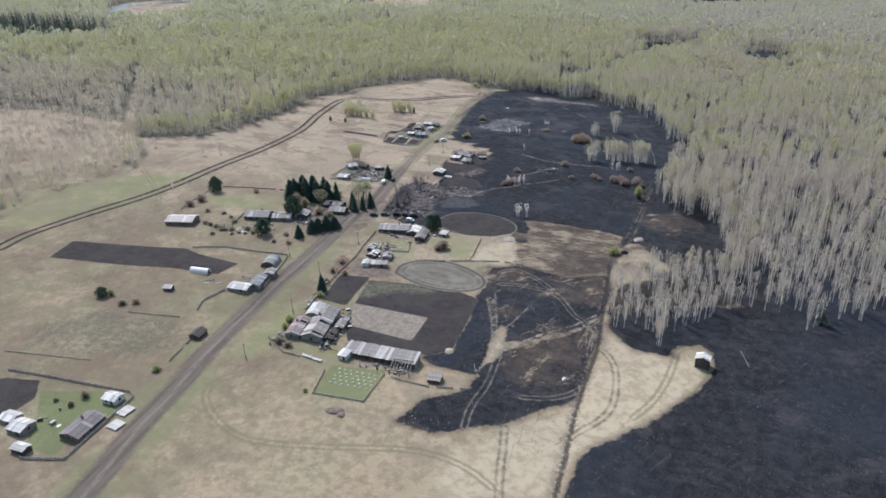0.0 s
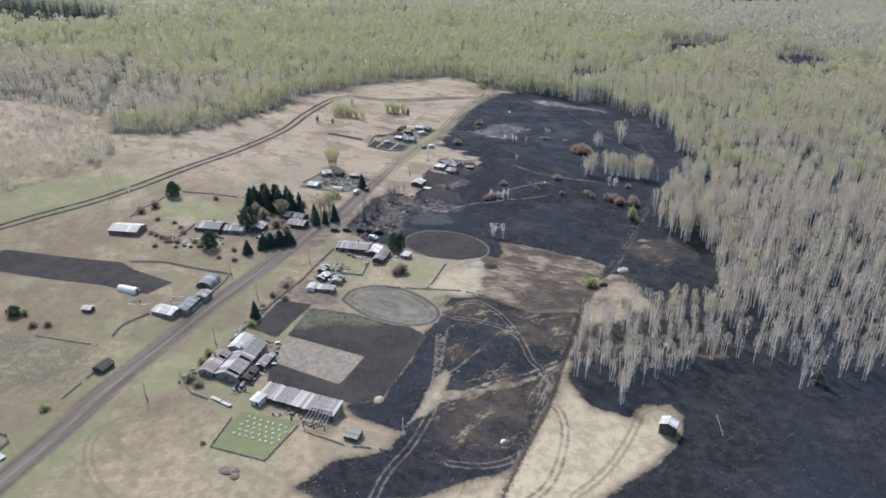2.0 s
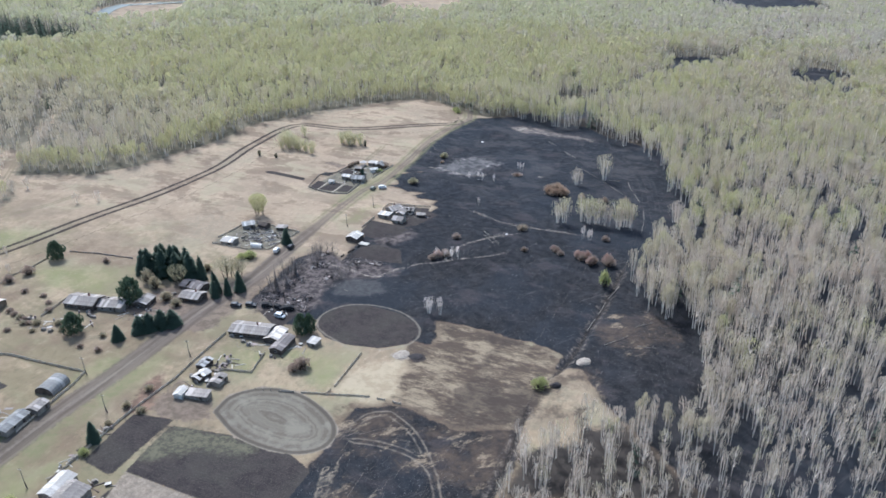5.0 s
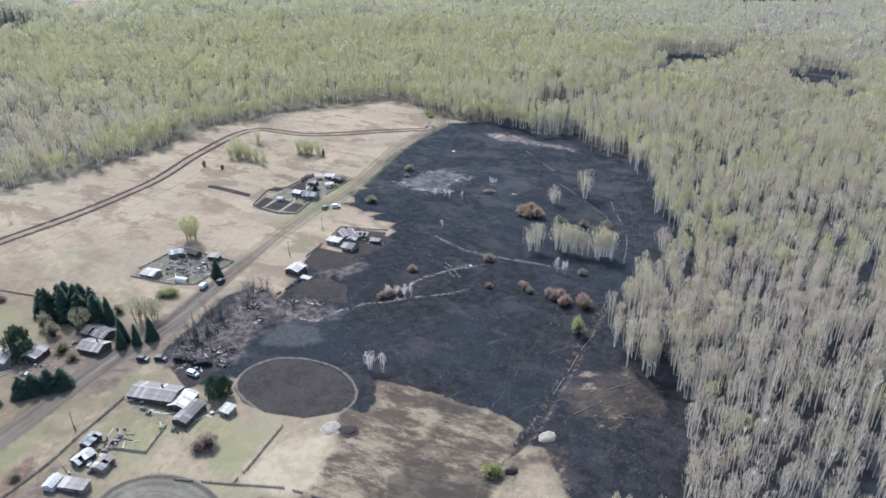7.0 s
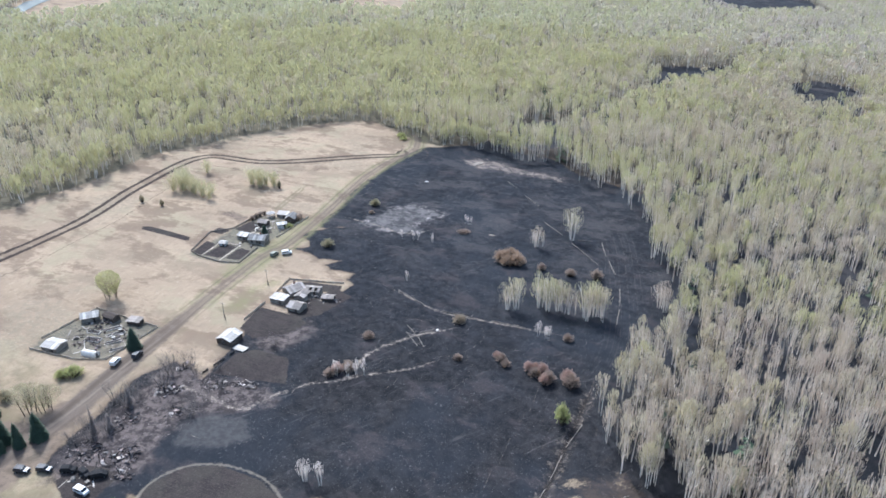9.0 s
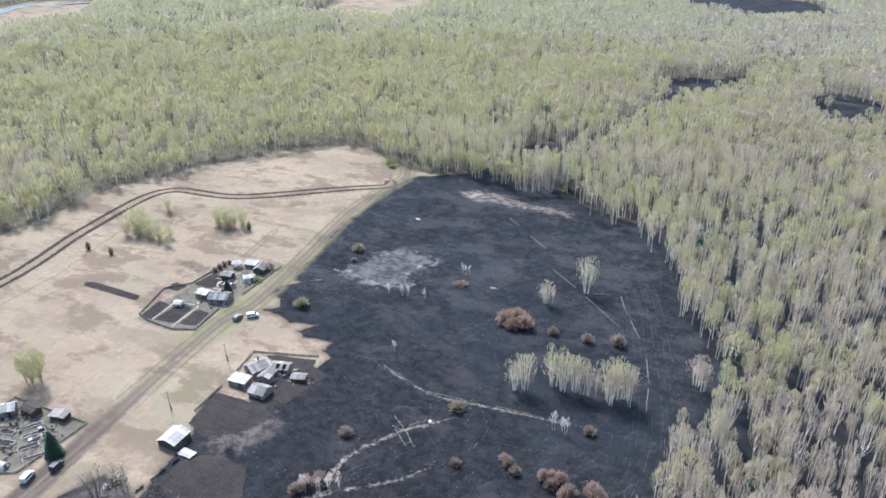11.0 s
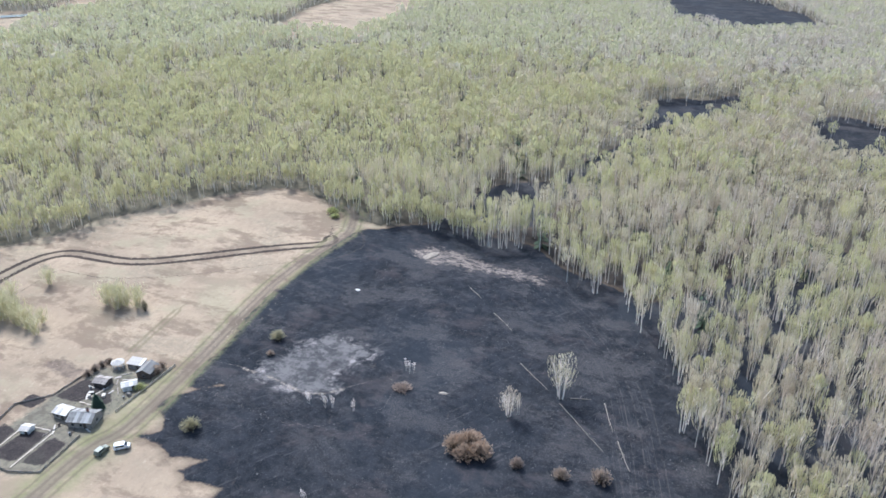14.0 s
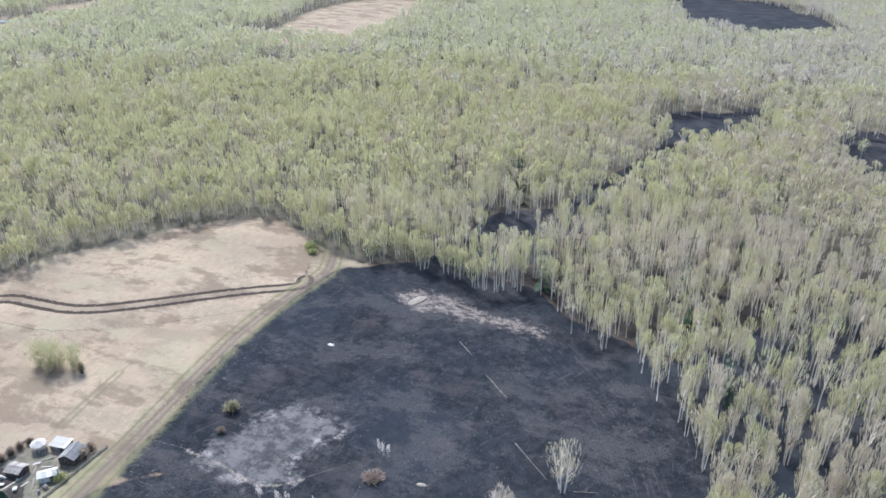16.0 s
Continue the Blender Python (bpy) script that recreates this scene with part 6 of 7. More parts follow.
arch_shed("poly_tunnel", "short white film tunnel inside a fenced plot", -123.3, 295.6, 94, 4.2, 2.0, 1.5, FILM, FILM, "greenhouse")
house("shed", "shed with white roof inside a northern farmyard", -126.5, 372.2, -2, 3.8, 3.0, 2.4, 0.8, PALE_ROOF, GREY_WOOD, 1, worn=0.0, category="shed")
house("house", "blue-grey roofed farmhouse by the grassy lane", -120.6, 372.0, 12, 5.8, 4.6, 2.6, 1.6, BLUE_ROOF, GREY_WOOD, 2, True, worn=0.1)
house("shed", "small white hut beside garden plots", -130.3, 365, 8, 2.2, 2.2, 1.6, 0.6, PALE_ROOF, WHITE_WALL, 0, category="hut")
gazebo(-128.2, 392.3, 1.6)
house("shed", "long pale-roofed shelter at a farmyard's far end", -124, 394.3, 4, 4.0, 2.4, 2.2, 0.6, PALE_ROOF, GREY_WOOD, 0, mono=True, category="shed")
house("house", "dark slate-roofed house at the farmyard's end", -119.4, 392.6, 100, 4.4, 3.6, 2.6, 1.7, BLUE_ROOF, DARK_WOOD, 1)
house("shed", "whitish shed between two farm buildings", -119.6, 386, 40, 3.4, 2.2, 2.2, 0.8, PALE_ROOF, WHITE_WALL, 0, category="shed")
house("shed", "low pale shed in the middle of a farmyard", -126.7, 385, 4, 3.4, 2.8, 2.0, 0.8, SLATE, DARK_WOOD, 0, worn=0.6, category="shed")

# ---- farmsteads east of the street ----
house("house", "old farmhouse wing with faded pinkish slate roof", -94.9, 166.9, 93, 9.6, 4.2, 2.4, 1.3, RUSTY, GREY_WOOD, 2, True, worn=1.0)
house("house", "long farmhouse with a patched grey slate roof", -89.3, 170.8, 94, 16.5, 6.4, 2.7, 2.0, SLATE, GREY_WOOD, 4, True, worn=1.0)
house("shed", "shed with a bright metal roof joined to the farmhouse", -94, 177.6, 95, 6.8, 4.0, 2.8, 1.2, PALE_ROOF, GREY_WOOD, 0, worn=0.2, category="shed")
house("shed", "tumbledown dark lean-to behind the farmhouse", -84.2, 166.5, 94, 5, 3.0, 1.9, 0.8, DARK_WOOD, DARK_WOOD, 0, worn=1.0, category="shed")
house("shed", "sagging grey lean-to on the farmhouse's back", -83.6, 173.5, 94, 6, 2.6, 1.9, 0.8, SLATE, DARK_WOOD, 0, worn=1.0, category="shed")
house("barn", "long open-fronted barn with worn grey slate roof", -66.3, 161.4, -3, 21.6, 5.0, 2.6, 1.1, SLATE, GREY_WOOD, 0, mono=True, open_front=True, worn=1.3, category="barn")
house("shed", "small white box shed at the barn's end", -76.4, 158.4, -8, 2.6, 3.0, 2.2, 0.4, PALE_ROOF, WHITE_WALL, 0, mono=True, worn=0.1, category="shed")
house("shed", "small dark shed of old boards beside dry grass", -48.7, 155.2, -1, 3.4, 3.2, 1.7, 0.5, GREY_WOOD, DARK_WOOD, 0, mono=True, worn=0.8, category="shed")
house("house", "farmhouse with a long pale grey slate roof", -92, 246.3, 8, 12, 6, 2.4, 1.3, SLATE, DARK_WOOD, 4, True, worn=0.2)
house("house", "faded gabled wing of the slate-roofed farmhouse", -84.1, 246.6, 95, 6.2, 4.4, 2.4, 1.2, FADED_ROOF, DARK_WOOD, 1, worn=0.3)
house("shed", "brown-roofed shed next to the farmhouse", -80, 243.4, 92, 7.8, 3.8, 2.4, 1.0, BROWN_ROOF, DARK_WOOD, 1, worn=0.2, category="shed")
house("shed", "little white-roofed hut beside an oval plot", -72.5, 248, -6, 2.8, 2.8, 2.0, 0.5, PALE_ROOF, GREY_WOOD, 0, mono=True, category="hut")
house("shed", "narrow white hut on a bare yard", -91.7, 214.3, 100, 3.4, 2.3, 2.0, 0.7, PALE_ROOF, WHITE_WALL, 0, category="hut")
house("shed", "long low grey shed with a flat roof", -87.4, 215.6, 10, 5.8, 2.6, 1.8, 0.3, SLATE, GREY_WOOD, 0, mono=True, worn=0.3, category="shed")
house("shed", "slate-roofed shed in a cluttered yard", -86.6, 222.8, 94, 4, 2.9, 2.0, 0.7, SLATE, GREY_WOOD, 0, worn=0.5, category="shed")
house("shed", "half-collapsed shed with pale roofing", -91.8, 222.6, 80, 4.2, 2.8, 1.8, 0.8, PALE_ROOF, DARK_WOOD, 0, worn=1.0, category="shed")
house("shed", "cluttered lean-to roofed with loose sheets", -94.5, 227.5, 92, 4, 2.6, 1.8, 0.5, BLUE_ROOF, DARK_WOOD, 0, worn=1.0, category="shed")
house("house", "pale metal-roofed cottage with a dark gable", -94, 315.8, 86, 5.2, 4.6, 2.4, 1.3, PALE_ROOF, DARK_WOOD, 2, worn=0.05)
house("shed", "flat white-roofed shed at a garden fence", -92.3, 339.3, -2, 4.8, 3.2, 2.3, 0.3, PALE_ROOF, GREY_WOOD, 0, mono=True, worn=0.1, category="shed")
house("house", "grey-roofed cottage at the edge of burnt ground", -91.2, 345.8, 60, 5.4, 5.0, 2.7, 1.7, SLATE, GREY_WOOD, 1, True)
house("shed", "slate-roofed shed in a garden beside burnt ground", -87.3, 344, 92, 4.2, 3.2, 2.4, 1.0, SLATE, GREY_WOOD, 0, category="shed")
house("shed", "weathered shed along a cottage garden", -86, 348.3, 9, 4.8, 3.4, 2.3, 0.9, SLATE, GREY_WOOD, 0, worn=0.5, category="shed")
house("shed", "square grey hut with steep roof in a plot", -85.5, 337.7, -4, 4.2, 4.0, 2.1, 1.7, SLATE, GREY_WOOD, 0, category="hut")
house("shed", "low shed at the end of a vegetable plot", -79.8, 346.6, 12, 3.6, 2.4, 1.8, 0.6, SLATE, DARK_WOOD, 0, worn=0.8, category="shed")
house("barn", "tall lone barn with pale roof, open and dark inside", 21.6, 185.4, 80, 3.0, 3.8, 4.4, 1.3, PALE_ROOF, DARK_WOOD, 0, worn=0.3, category="barn")


def rafters_only(x, y, turn):
    """An unroofed shed frame."""
    s = base("open_shed", x, y, turn, "unroofed timber frame joined to the open barn", "shed")
    s.scale = (K, K, K)
    for k in range(7):
        bm = bmesh.new()
        beam(bm, (-2.8 + k * 0.93, -2.4, 1.7), (-2.8 + k * 0.93, 2.4, 2.3), 0.14)
        part("rafter", bm, GREY_WOOD, s)
    for px in (-2.8, 0, 2.8):
        for py, h in ((-2.3, 1.7), (2.3, 2.3)):
            part("post", boxes((px, py, -0.3, 0.18, 0.18, h + 0.3)), DARK_WOOD, s)
    for py, h in ((-2.3, 1.62), (2.3, 2.2)):
        part("plate", boxes((0, py, h, 5.9, 0.16, 0.16)), DARK_WOOD, s)


rafters_only(-58.8, 156.6, 2)


def lumber(x, y, turn, long, wide, high=0.5):
    """Boards stacked on bearers."""
    long, wide = long * K, wide * K
    s = base("board_stack", x, y, turn, "stack of pale sawn boards beside the street", "lumber")
    for py in (-long * 0.35, long * 0.35):
        part("bearer", boxes((0, py, -0.1, wide, 0.15, 0.25)), DARK_WOOD, s)
    n = round(wide / 0.3)
    first = None
    for layer in range(2):
        for k in range(n):
            m = pose(-wide / 2 + (k + 0.5) * wide / n, random.uniform(-0.15, 0.15), 0.16 + layer * high * 0.4, 0, 0, random.uniform(-1.5, 1.5))
            if first is None:
                first = part("board", boxes((0, 0, 0, wide / n * 0.94, long, high * 0.36)), PALE_BOARD, s)
                first.matrix_basis = m
            else:
                shared("board", first.data, s, m)


PALE_BOARD = weathered("pale_boards", (0.58, 0.53, 0.46), (0.38, 0.34, 0.29), 0.85, 0.8, (6, 0.4, 6))
lumber(-118.7, 118.7, -12, 3.8, 3.0)
lumber(-117.3, 113.4, -12, 3.2, 3.4)
lumber(-89, 313.4, -8, 2.2, 3.8, 0.35)
lumber(-86.5, 154.9, 80, 3.2, 0.9, 0.5)
lumber(-83.2, 154.3, 80, 3.2, 0.9, 0.5)

# ---- fences ----
fence([(-98.2, 178.6), (-98.4, 200.2), (-98.1, 210.4), (-97.7, 218.4)])
fence([(-97.6, 218.4), (-98.5, 228.2), (-98.6, 242.5)])
fence([(-93.4, 224.5), (-88.4, 228.0), (-81.2, 229.6), (-82.8, 238.4)], high=1.1)
fence([(-57.7, 228.6), (-57.3, 233.9), (-57.9, 248.7)], "low leaning plank fence across dry grass", 1.1, missing=0.2)
fence([(-76, 223.8), (-58.2, 228.3), (-47.2, 231.8), (-38.7, 232.4)], "low broken plank fence along plot edges", 0.9, missing=0.3)
fence([(-79, 150.4), (-77.8, 140.1), (-63.6, 140.4), (-62.9, 154.0)], "low board fence round a green lawn bed", 0.9, missing=0.0)
fence([(-101.2, 160), (-93.9, 154.6), (-88.5, 154.2)], high=1.0)
fence([(-62.4, 152.8), (-49.4, 151.6), (-39.0, 153.8)], "sagging low fence along the barn yard", 0.9, missing=0.25)
fence([(-130.4, 168.3), (-131.8, 174.1), (-128.8, 182)], high=1.2)
fence([(-156.6, 206.5), (-146.4, 210.8), (-121.7, 212.9), (-120.2, 207.8), (-117.9, 188)], high=1.2)
fence([(-121.4, 140.9), (-121.9, 149.8), (-122.2, 152.3)], "leaning plank fence remnants near the street", 1.0, missing=0.3)
fence([(-159.6, 124.1), (-145.1, 125.3), (-122.9, 126.0)], high=1.3)
fence([(-122.9, 126.0), (-120.6, 124.4), (-120.6, 99.9), (-130.2, 97.0)], high=1.3, missing=0.0)
fence([(-139.3, 291.3), (-125.4, 292.4), (-118.3, 295.6), (-116.6, 313.7)], "low white-grey fence round a cluttered compound", 0.9)
fence([(-116.6, 313.7), (-138.5, 314.5), (-140.6, 296.5)], "low white-grey fence round a cluttered compound", 0.9)
fence([(-137.4, 356.5), (-133.4, 354.9), (-124.1, 353.4), (-117.6, 355.4), (-118.2, 367.5)], "low grey fence round northern garden plots", 0.9, wood=GREY_WOOD)
fence([(-137.4, 356.5), (-140.0, 371.0), (-134.4, 377.0), (-132.8, 393.0)], "low grey fence round northern garden plots", 0.9, wood=GREY_WOOD)
fence([(-116.4, 377), (-115.4, 398)], high=1.1)
fence([(-96.1, 325.9), (-95.8, 336.5)], high=1.1)
fence([(-95.8, 341.5), (-96.8, 352.5), (-80, 357.5)], high=1.1)
fence([(-91.3, 299.8), (-89.4, 311.3)], "charred fence stretch beside the burnt yards", 1.0, wood=CHAR, missing=0.2)
fence([(-149, 160), (-131, 163.2)], "low rail fence across pasture", 0.7, missing=0.1)
fence([(-167.3, 131.0), (-142.4, 134.9)], "low rail fence across pasture", 0.6, missing=0.1)
fence([(-154.0, 229.0), (-155.4, 241.4)], high=1.2)

fence([(-181.7, 236.1), (-183.2, 245.0), (-182.4, 252.0), (-183.4, 259.0)], "thin grey rail fence across pasture", 0.8, 3.0, 0.1, GREY_WOOD)
fence([(-181.0, 266.4), (-170.0, 268.8), (-152.0, 270.4)], "thin grey rail fence across pasture", 0.8, 3.0, 0.1, GREY_WOOD)

# ---- power line along the street ----
def power_pole(x, y, tall=7.0):
    """A wooden pole with a crossarm and three insulators."""
    p = base("power_pole", x, y, random.uniform(-8, 8), "weathered wooden power pole beside the dirt street", "pole", "power poles along the street")
    bm = bmesh.new()
    bmesh.ops.create_cone(bm, cap_ends=True, segments=8, radius1=0.12, radius2=0.08, depth=tall + 0.6, matrix=Matrix.Translation((0, 0, tall / 2 - 0.3)))
    part("post", bm, GREY_WOOD, p)
    arm = part("crossarm", boxes((0, -0.14, tall - 0.55, 1.5, 0.1, 0.12)), GREY_WOOD, p)
    for px in (-0.65, 0, 0.65):
        bm = bmesh.new()
        bmesh.ops.create_cone(bm, cap_ends=True, segments=6, radius1=0.06, radius2=0.04, depth=0.2, matrix=Matrix.Translation((px, -0.14, tall - 0.34)))
        part("insulator", bm, FILM, arm, "white insulator")
    bm = bmesh.new()
    beam(bm, (0.55, 0, -0.2), (0.05, 0, 2.2), 0.16)
    part("stub_brace", bm, DARK_WOOD, p)


for x, y in ((-120.6, 212.1), (-101.1, 175.6), (-101.8, 148.0), (-100.6, 229.0), (-103.8, 201.5), (-101.6, 324.3), (-100.8, 346.1)):
    power_pole(x, y)

# ---- board walks between the northern plots ----
def board_walk(x0, y0, x1, y1):
    """Pale boards laid end to end."""
    d = math.hypot(x1 - x0, y1 - y0)
    w = base("board_walk", x0, y0, math.degrees(math.atan2(y1 - y0, x1 - x0)), "pale board walk between tilled garden plots", "board walk")
    n = max(2, round(d * K / 2.4))
    for k in range(n):
        drop = float(lie(x0 + (x1 - x0) * (k + 0.5) / n, y0 + (y1 - y0) * (k + 0.5) / n) - lie(x0, y0)) * K
        part("board", boxes(((k + 0.5) * d * K / n, random.uniform(-0.05, 0.05), drop + 0.12, d * K / n - 0.06, 0.4, 0.08)), FENCE_WOOD, w)


for row in ((-132.3, 355.8, -132.2, 364.6), (-124.7, 354.6, -124.6, 366.8), (-130.2, 366.4, -125.6, 366.8), (-127.0, 377.2, -121.6, 377.2), (-126.2, 378.4, -124.6, 384.2)):
    board_walk(*row)

# ---- vehicles ----
vehicle("car", "khaki off-road car parked by the grassy lane", -109.9, 364.9, 84, CAR_KHAKI)
vehicle("car", "white minibus parked by the burnt field", -106.6, 367.4, 33, CAR_WHITE, True)
vehicle("van", "white van parked beside the dirt street", -114.7, 295.2, 100, CAR_WHITE, True)
vehicle("car", "dark car parked at the compound fence", -111.8, 300, 95, CAR_DARK)
vehicle("car", "dark dusty car beside the dirt street", -104.8, 256.6, 10, CAR_DARK)
vehicle("car", "dark car parked near burnt yards", -100.8, 258.6, 12, CAR_DARK)

vehicle("van", "white van in a dark yard behind the farmhouse", -89.3, 256.8, -6, CAR_WHITE, True)
for x, y, a in ((-96.2, 260.5, 20), (-92.4, 261.0, -15), (-89.3, 261.8, 35)):
    vehicle("car_wreck", "burnt-out blackened car hulk beside ruins", x, y, a, CHAR, a > 30, True)

# ---- ruins of the burnt yards ----
for row in ((-97.5, 266.5, 10, 4.6, 3.6, 120), (-90.5, 267.5, 40, 5.5, 3.4, 150), (-86.0, 264, 10, 3.5, 2.2, 60), (-96.5, 277, 70, 3.6, 2.8, 80),
            (-88, 285, 20, 3.6, 2.2, 60), (-95, 291, 0, 3.8, 2.8, 80), (-86, 296.5, 30, 4.4, 2.0, 70), (-97.5, 300.5, 50, 2.6, 2.2, 40),
            (-79.5, 300.0, 20, 4.0, 1.6, 50)):
    ruin(*row)
ruin(-133, 307.5, 15, 5.0, 4.0, 90, "wreckage of a burnt house inside a compound")
house("shed", "half-collapsed shed with pale roofing in a compound", -136.2, 309.5, 40, 4.6, 3.4, 2.2, 1.6, PALE_ROOF, GREY_WOOD, 0, worn=1.2, category="shed")
house("shed", "dark leaning shed at a compound's back fence", -131.0, 312.0, -10, 4.2, 2.6, 2.0, 1.0, DARK_WOOD, DARK_WOOD, 0, worn=1.2, category="shed")
house("shed", "low scrap-roofed shelter at a compound's back fence", -123.5, 313.0, 4, 4.0, 2.2, 1.8, 0.5, SLATE, DARK_WOOD, 0, mono=True, worn=1.2, category="shed")


def raised_bed(x, y, turn, long, wide):
    """A garden bed edged with boards."""
    b = base("raised_bed", x, y, turn, "garden bed edged with pale boards in a compound", "garden bed", "garden beds in a compound")
    part("soil", boxes((0, 0, -0.3, long, wide, 0.45)), DARK_SOIL, b)
    for s in (-1, 1):
        part("side_board", boxes((0, s * (wide / 2 + 0.08), -0.3, long + 0.3, 0.14, 0.62)), PALE_BOARD, b)
        part("end_board", boxes((s * (long / 2 + 0.08), 0, -0.3, 0.14, wide, 0.6)), PALE_BOARD, b)


DARK_SOIL = weathered("dark_soil", (0.05, 0.042, 0.04), (0.03, 0.026, 0.026), 0.95, 1.0)
for row in ((-128.2, 301.6, 8, 5.5, 2.4), (-122.6, 302.8, 52, 5.0, 1.6), (-127.4, 308.0, 52, 6.0, 1.4), (-119.0, 300.4, 50, 4.5, 1.2), (-124.8, 306.4, 52, 6.0, 1.3), (-130.6, 304.6, 8, 4.5, 1.6)):
    raised_bed(*row)
ruin(-122.5, 306.5, 0, 4.5, 4.5, 80, "wreckage and scrap inside a fenced compound")
ruin(-128, 300.5, 0, 5.0, 2.5, 50, "timber scraps and beds inside a fenced compound")
ruin(-90.5, 229.5, 20, 2.5, 1.6, 30, "heap of scrap boards in a yard")
ruin(-78, 347, 20, 3, 2, 40, "scrap heap at the edge of burnt ground")
ruin(-84, 160.8, 10, 2.5, 1.5, 40, "heap of scrap timber behind a farmhouse")

# ---- single trees and bushes ----
for x, y, h in ((-146, 264, 10.5), (-143.6, 263.7, 11.5), (-141.5, 266.5, 11), (-139, 265, 11.5), (-136.8, 267.5, 12), (-134.4, 266, 11), (-132.1, 268.8, 11.5), (-129.8, 267, 11), (-137.5, 270, 11), (-142, 269, 10.5)):
    fir(x, y, h * 0.88, 3.1, "row of firs behind the houses")
for x, y, h, r in ((-126.3, 268.1, 10, 1.5), (-114.5, 259.4, 7, 1.2), (-112, 262.5, 7.5, 1.1), (-109.9, 266, 8.5, 1.5), (-115.3, 302.9, 7.5, 1.6), (-124.7, 228.3, 6, 1.5), (-120.1, 236, 6.5, 2.2),
                   (-117.8, 238.5, 6.5, 2.2), (-121.8, 234, 6.5, 2.2), (-115.5, 240.5, 6, 2.2), (-98.8, 192.4, 6.5, 1.3), (-116.3, 262, 9, 1.6), (-121.2, 376.9, 5.0, 1.2)):
    fir(x, y, h * 0.88, r * 1.2)
for x, y, h, r in ((-180, 260, 6.5, 2.6), (-136, 246.5, 8, 3.2), (-138.9, 226.5, 6, 2.6), (-78.6, 251.6, 6.5, 2.0), (-77, 253.4, 6.0, 1.7), (-163.3, 165.8, 3.2, 1.7)):
    pine(x, y, h, r)
for x, y, s in ((-119.5, 272.5, 0.62), (-116.5, 274.5, 0.55), (-131, 262.5, 0.5)):
    plant("willow_tree", ("willow", "dull"), lambda: dome_birch(40, 1000, 0.16, 1.2, 9, 5.2, 5, 0.06, 4, 4, 0.16, 0.15, 0.05), (DARK_BARK, SHRUB_LEAF), x, y, s + 0.2, 0.4,
          "spreading willow with dull olive twigs by firs", "tree")
plant("willow_tree", ("willow",), lambda: dome_birch(70, 2000, 0.16, 1.2, 9.5, 4.8, 6, 0.04, 4, 4, 0.12, 0.15, 0.05), (BROWN_BARK, WILLOW_LEAF), -138.7, 320.8, 0.92, 0.9,
      "round willow in bright yellow-green leaf on pasture", "tree")
GROVE = "birches left standing in the burnt field"
for x, y, s, t, b in ((-18.3, 420.6, 1.05, 0.6, True), (-29.1, 408.7, 0.72, 0.2, True), (-27, 410.5, 0.5, 0.2, False), (-25.1, 364.6, 1.0, 0.7, True), (-27.5, 363.6, 0.75, 0.5, True), (-18.7, 368.9, 1.0, 0.8, True),
                      (-15.9, 367.8, 1.0, 0.8, True), (-13.0, 368.6, 0.98, 0.8, True), (-11.0, 368.3, 0.8, 0.4, False), (-9.4, 367.9, 0.7, 0.1, False), (-7.5, 368.5, 0.65, 0.1, False),
                      (-4.3, 367.8, 1.0, 0.8, True), (-2.2, 369.4, 1.05, 0.8, True), (-0.2, 369.8, 0.95, 0.7, True), (0.9, 367.3, 0.85, 0.3, False), (-3.5, 366.2, 0.8, 0.2, False),
                      (16.5, 382.6, 0.85, 0.0, True), (18, 380.5, 0.8, 0.0, True), (-48.6, 276.8, 0.55, 0.0, True), (-45, 277, 0.5, 0.0, False), (-59.8, 313.1, 0.4, 0.0, False),
                      (-53.1, 315.9, 0.4, 0.0, False), (-55, 315, 0.38, 0.0, False), (-57, 314, 0.35, 0.0, False), (-15.1, 351.9, 0.42, 0.0, False), (-12, 351.1, 0.4, 0.0, False), (-13, 352, 0.36, 0.0, False),
                      (-75.9, 396.1, 0.3, 0.0, False), (-71.7, 396.3, 0.32, 0.0, False), (-70, 397, 0.3, 0.0, False), (-64.7, 397.6, 0.3, 0.0, False), (-57.4, 416.7, 0.3, 0.0, False),
                      (-56.2, 416.9, 0.3, 0.0, False), (-58.6, 417.4, 0.3, 0.0, False), (-62, 366.9, 0.3, 0.0, False), (-30.9, 411.6, 0.3, 0.0, False)):
    birch(x, y, s, t, b, GROVE)
for x, y, s in ((-99.3, 296.5, 0.55), (-100.5, 282, 0.5), (-103.1, 272.5, 0.45), (-99, 285, 0.5), (-97.8, 269.5, 0.45), (-101.5, 277.5, 0.45), (-93, 299, 0.5), (-102.5, 268, 0.4), (-96.8, 291.4, 0.75), (-102.8, 282.5, 0.65), (-96.1, 301, 0.6), (-99.9, 270.2, 0.6), (-101.8, 287, 0.5), (-97.2, 272.5, 0.55), (-84, 291, 0.4), (-88.5, 303, 0.4)):
    plant("scorched_tree", ("scorched", random.randrange(2)), lambda: plume_birch(4, 70, 230, 0.08, 1.5, 9, 5.0, 0.2, 4, 5, 0.12, 0.3, 0.05, 0.12), (SCORCHED, SCORCHED_TWIG), x, y, s, 0.0,
          "scorched leafless garden tree by burnt yards", "tree", "scorched garden trees")
for x, y, h in ((-100.1, 272.0, 8.5), (-99.0, 282.5, 7.5), (-97.5, 274.2, 5.5)):
    plant("scorched_fir", ("scorched fir", 0), lambda: fir_shape(10, 1.6, 16, 12, 3), (SCORCHED, SCORCHED_TWIG), x, y, h / 10, 0.0,
          "narrow fir burnt to a blackened snag", "tree", "scorched garden trees", 0.55)
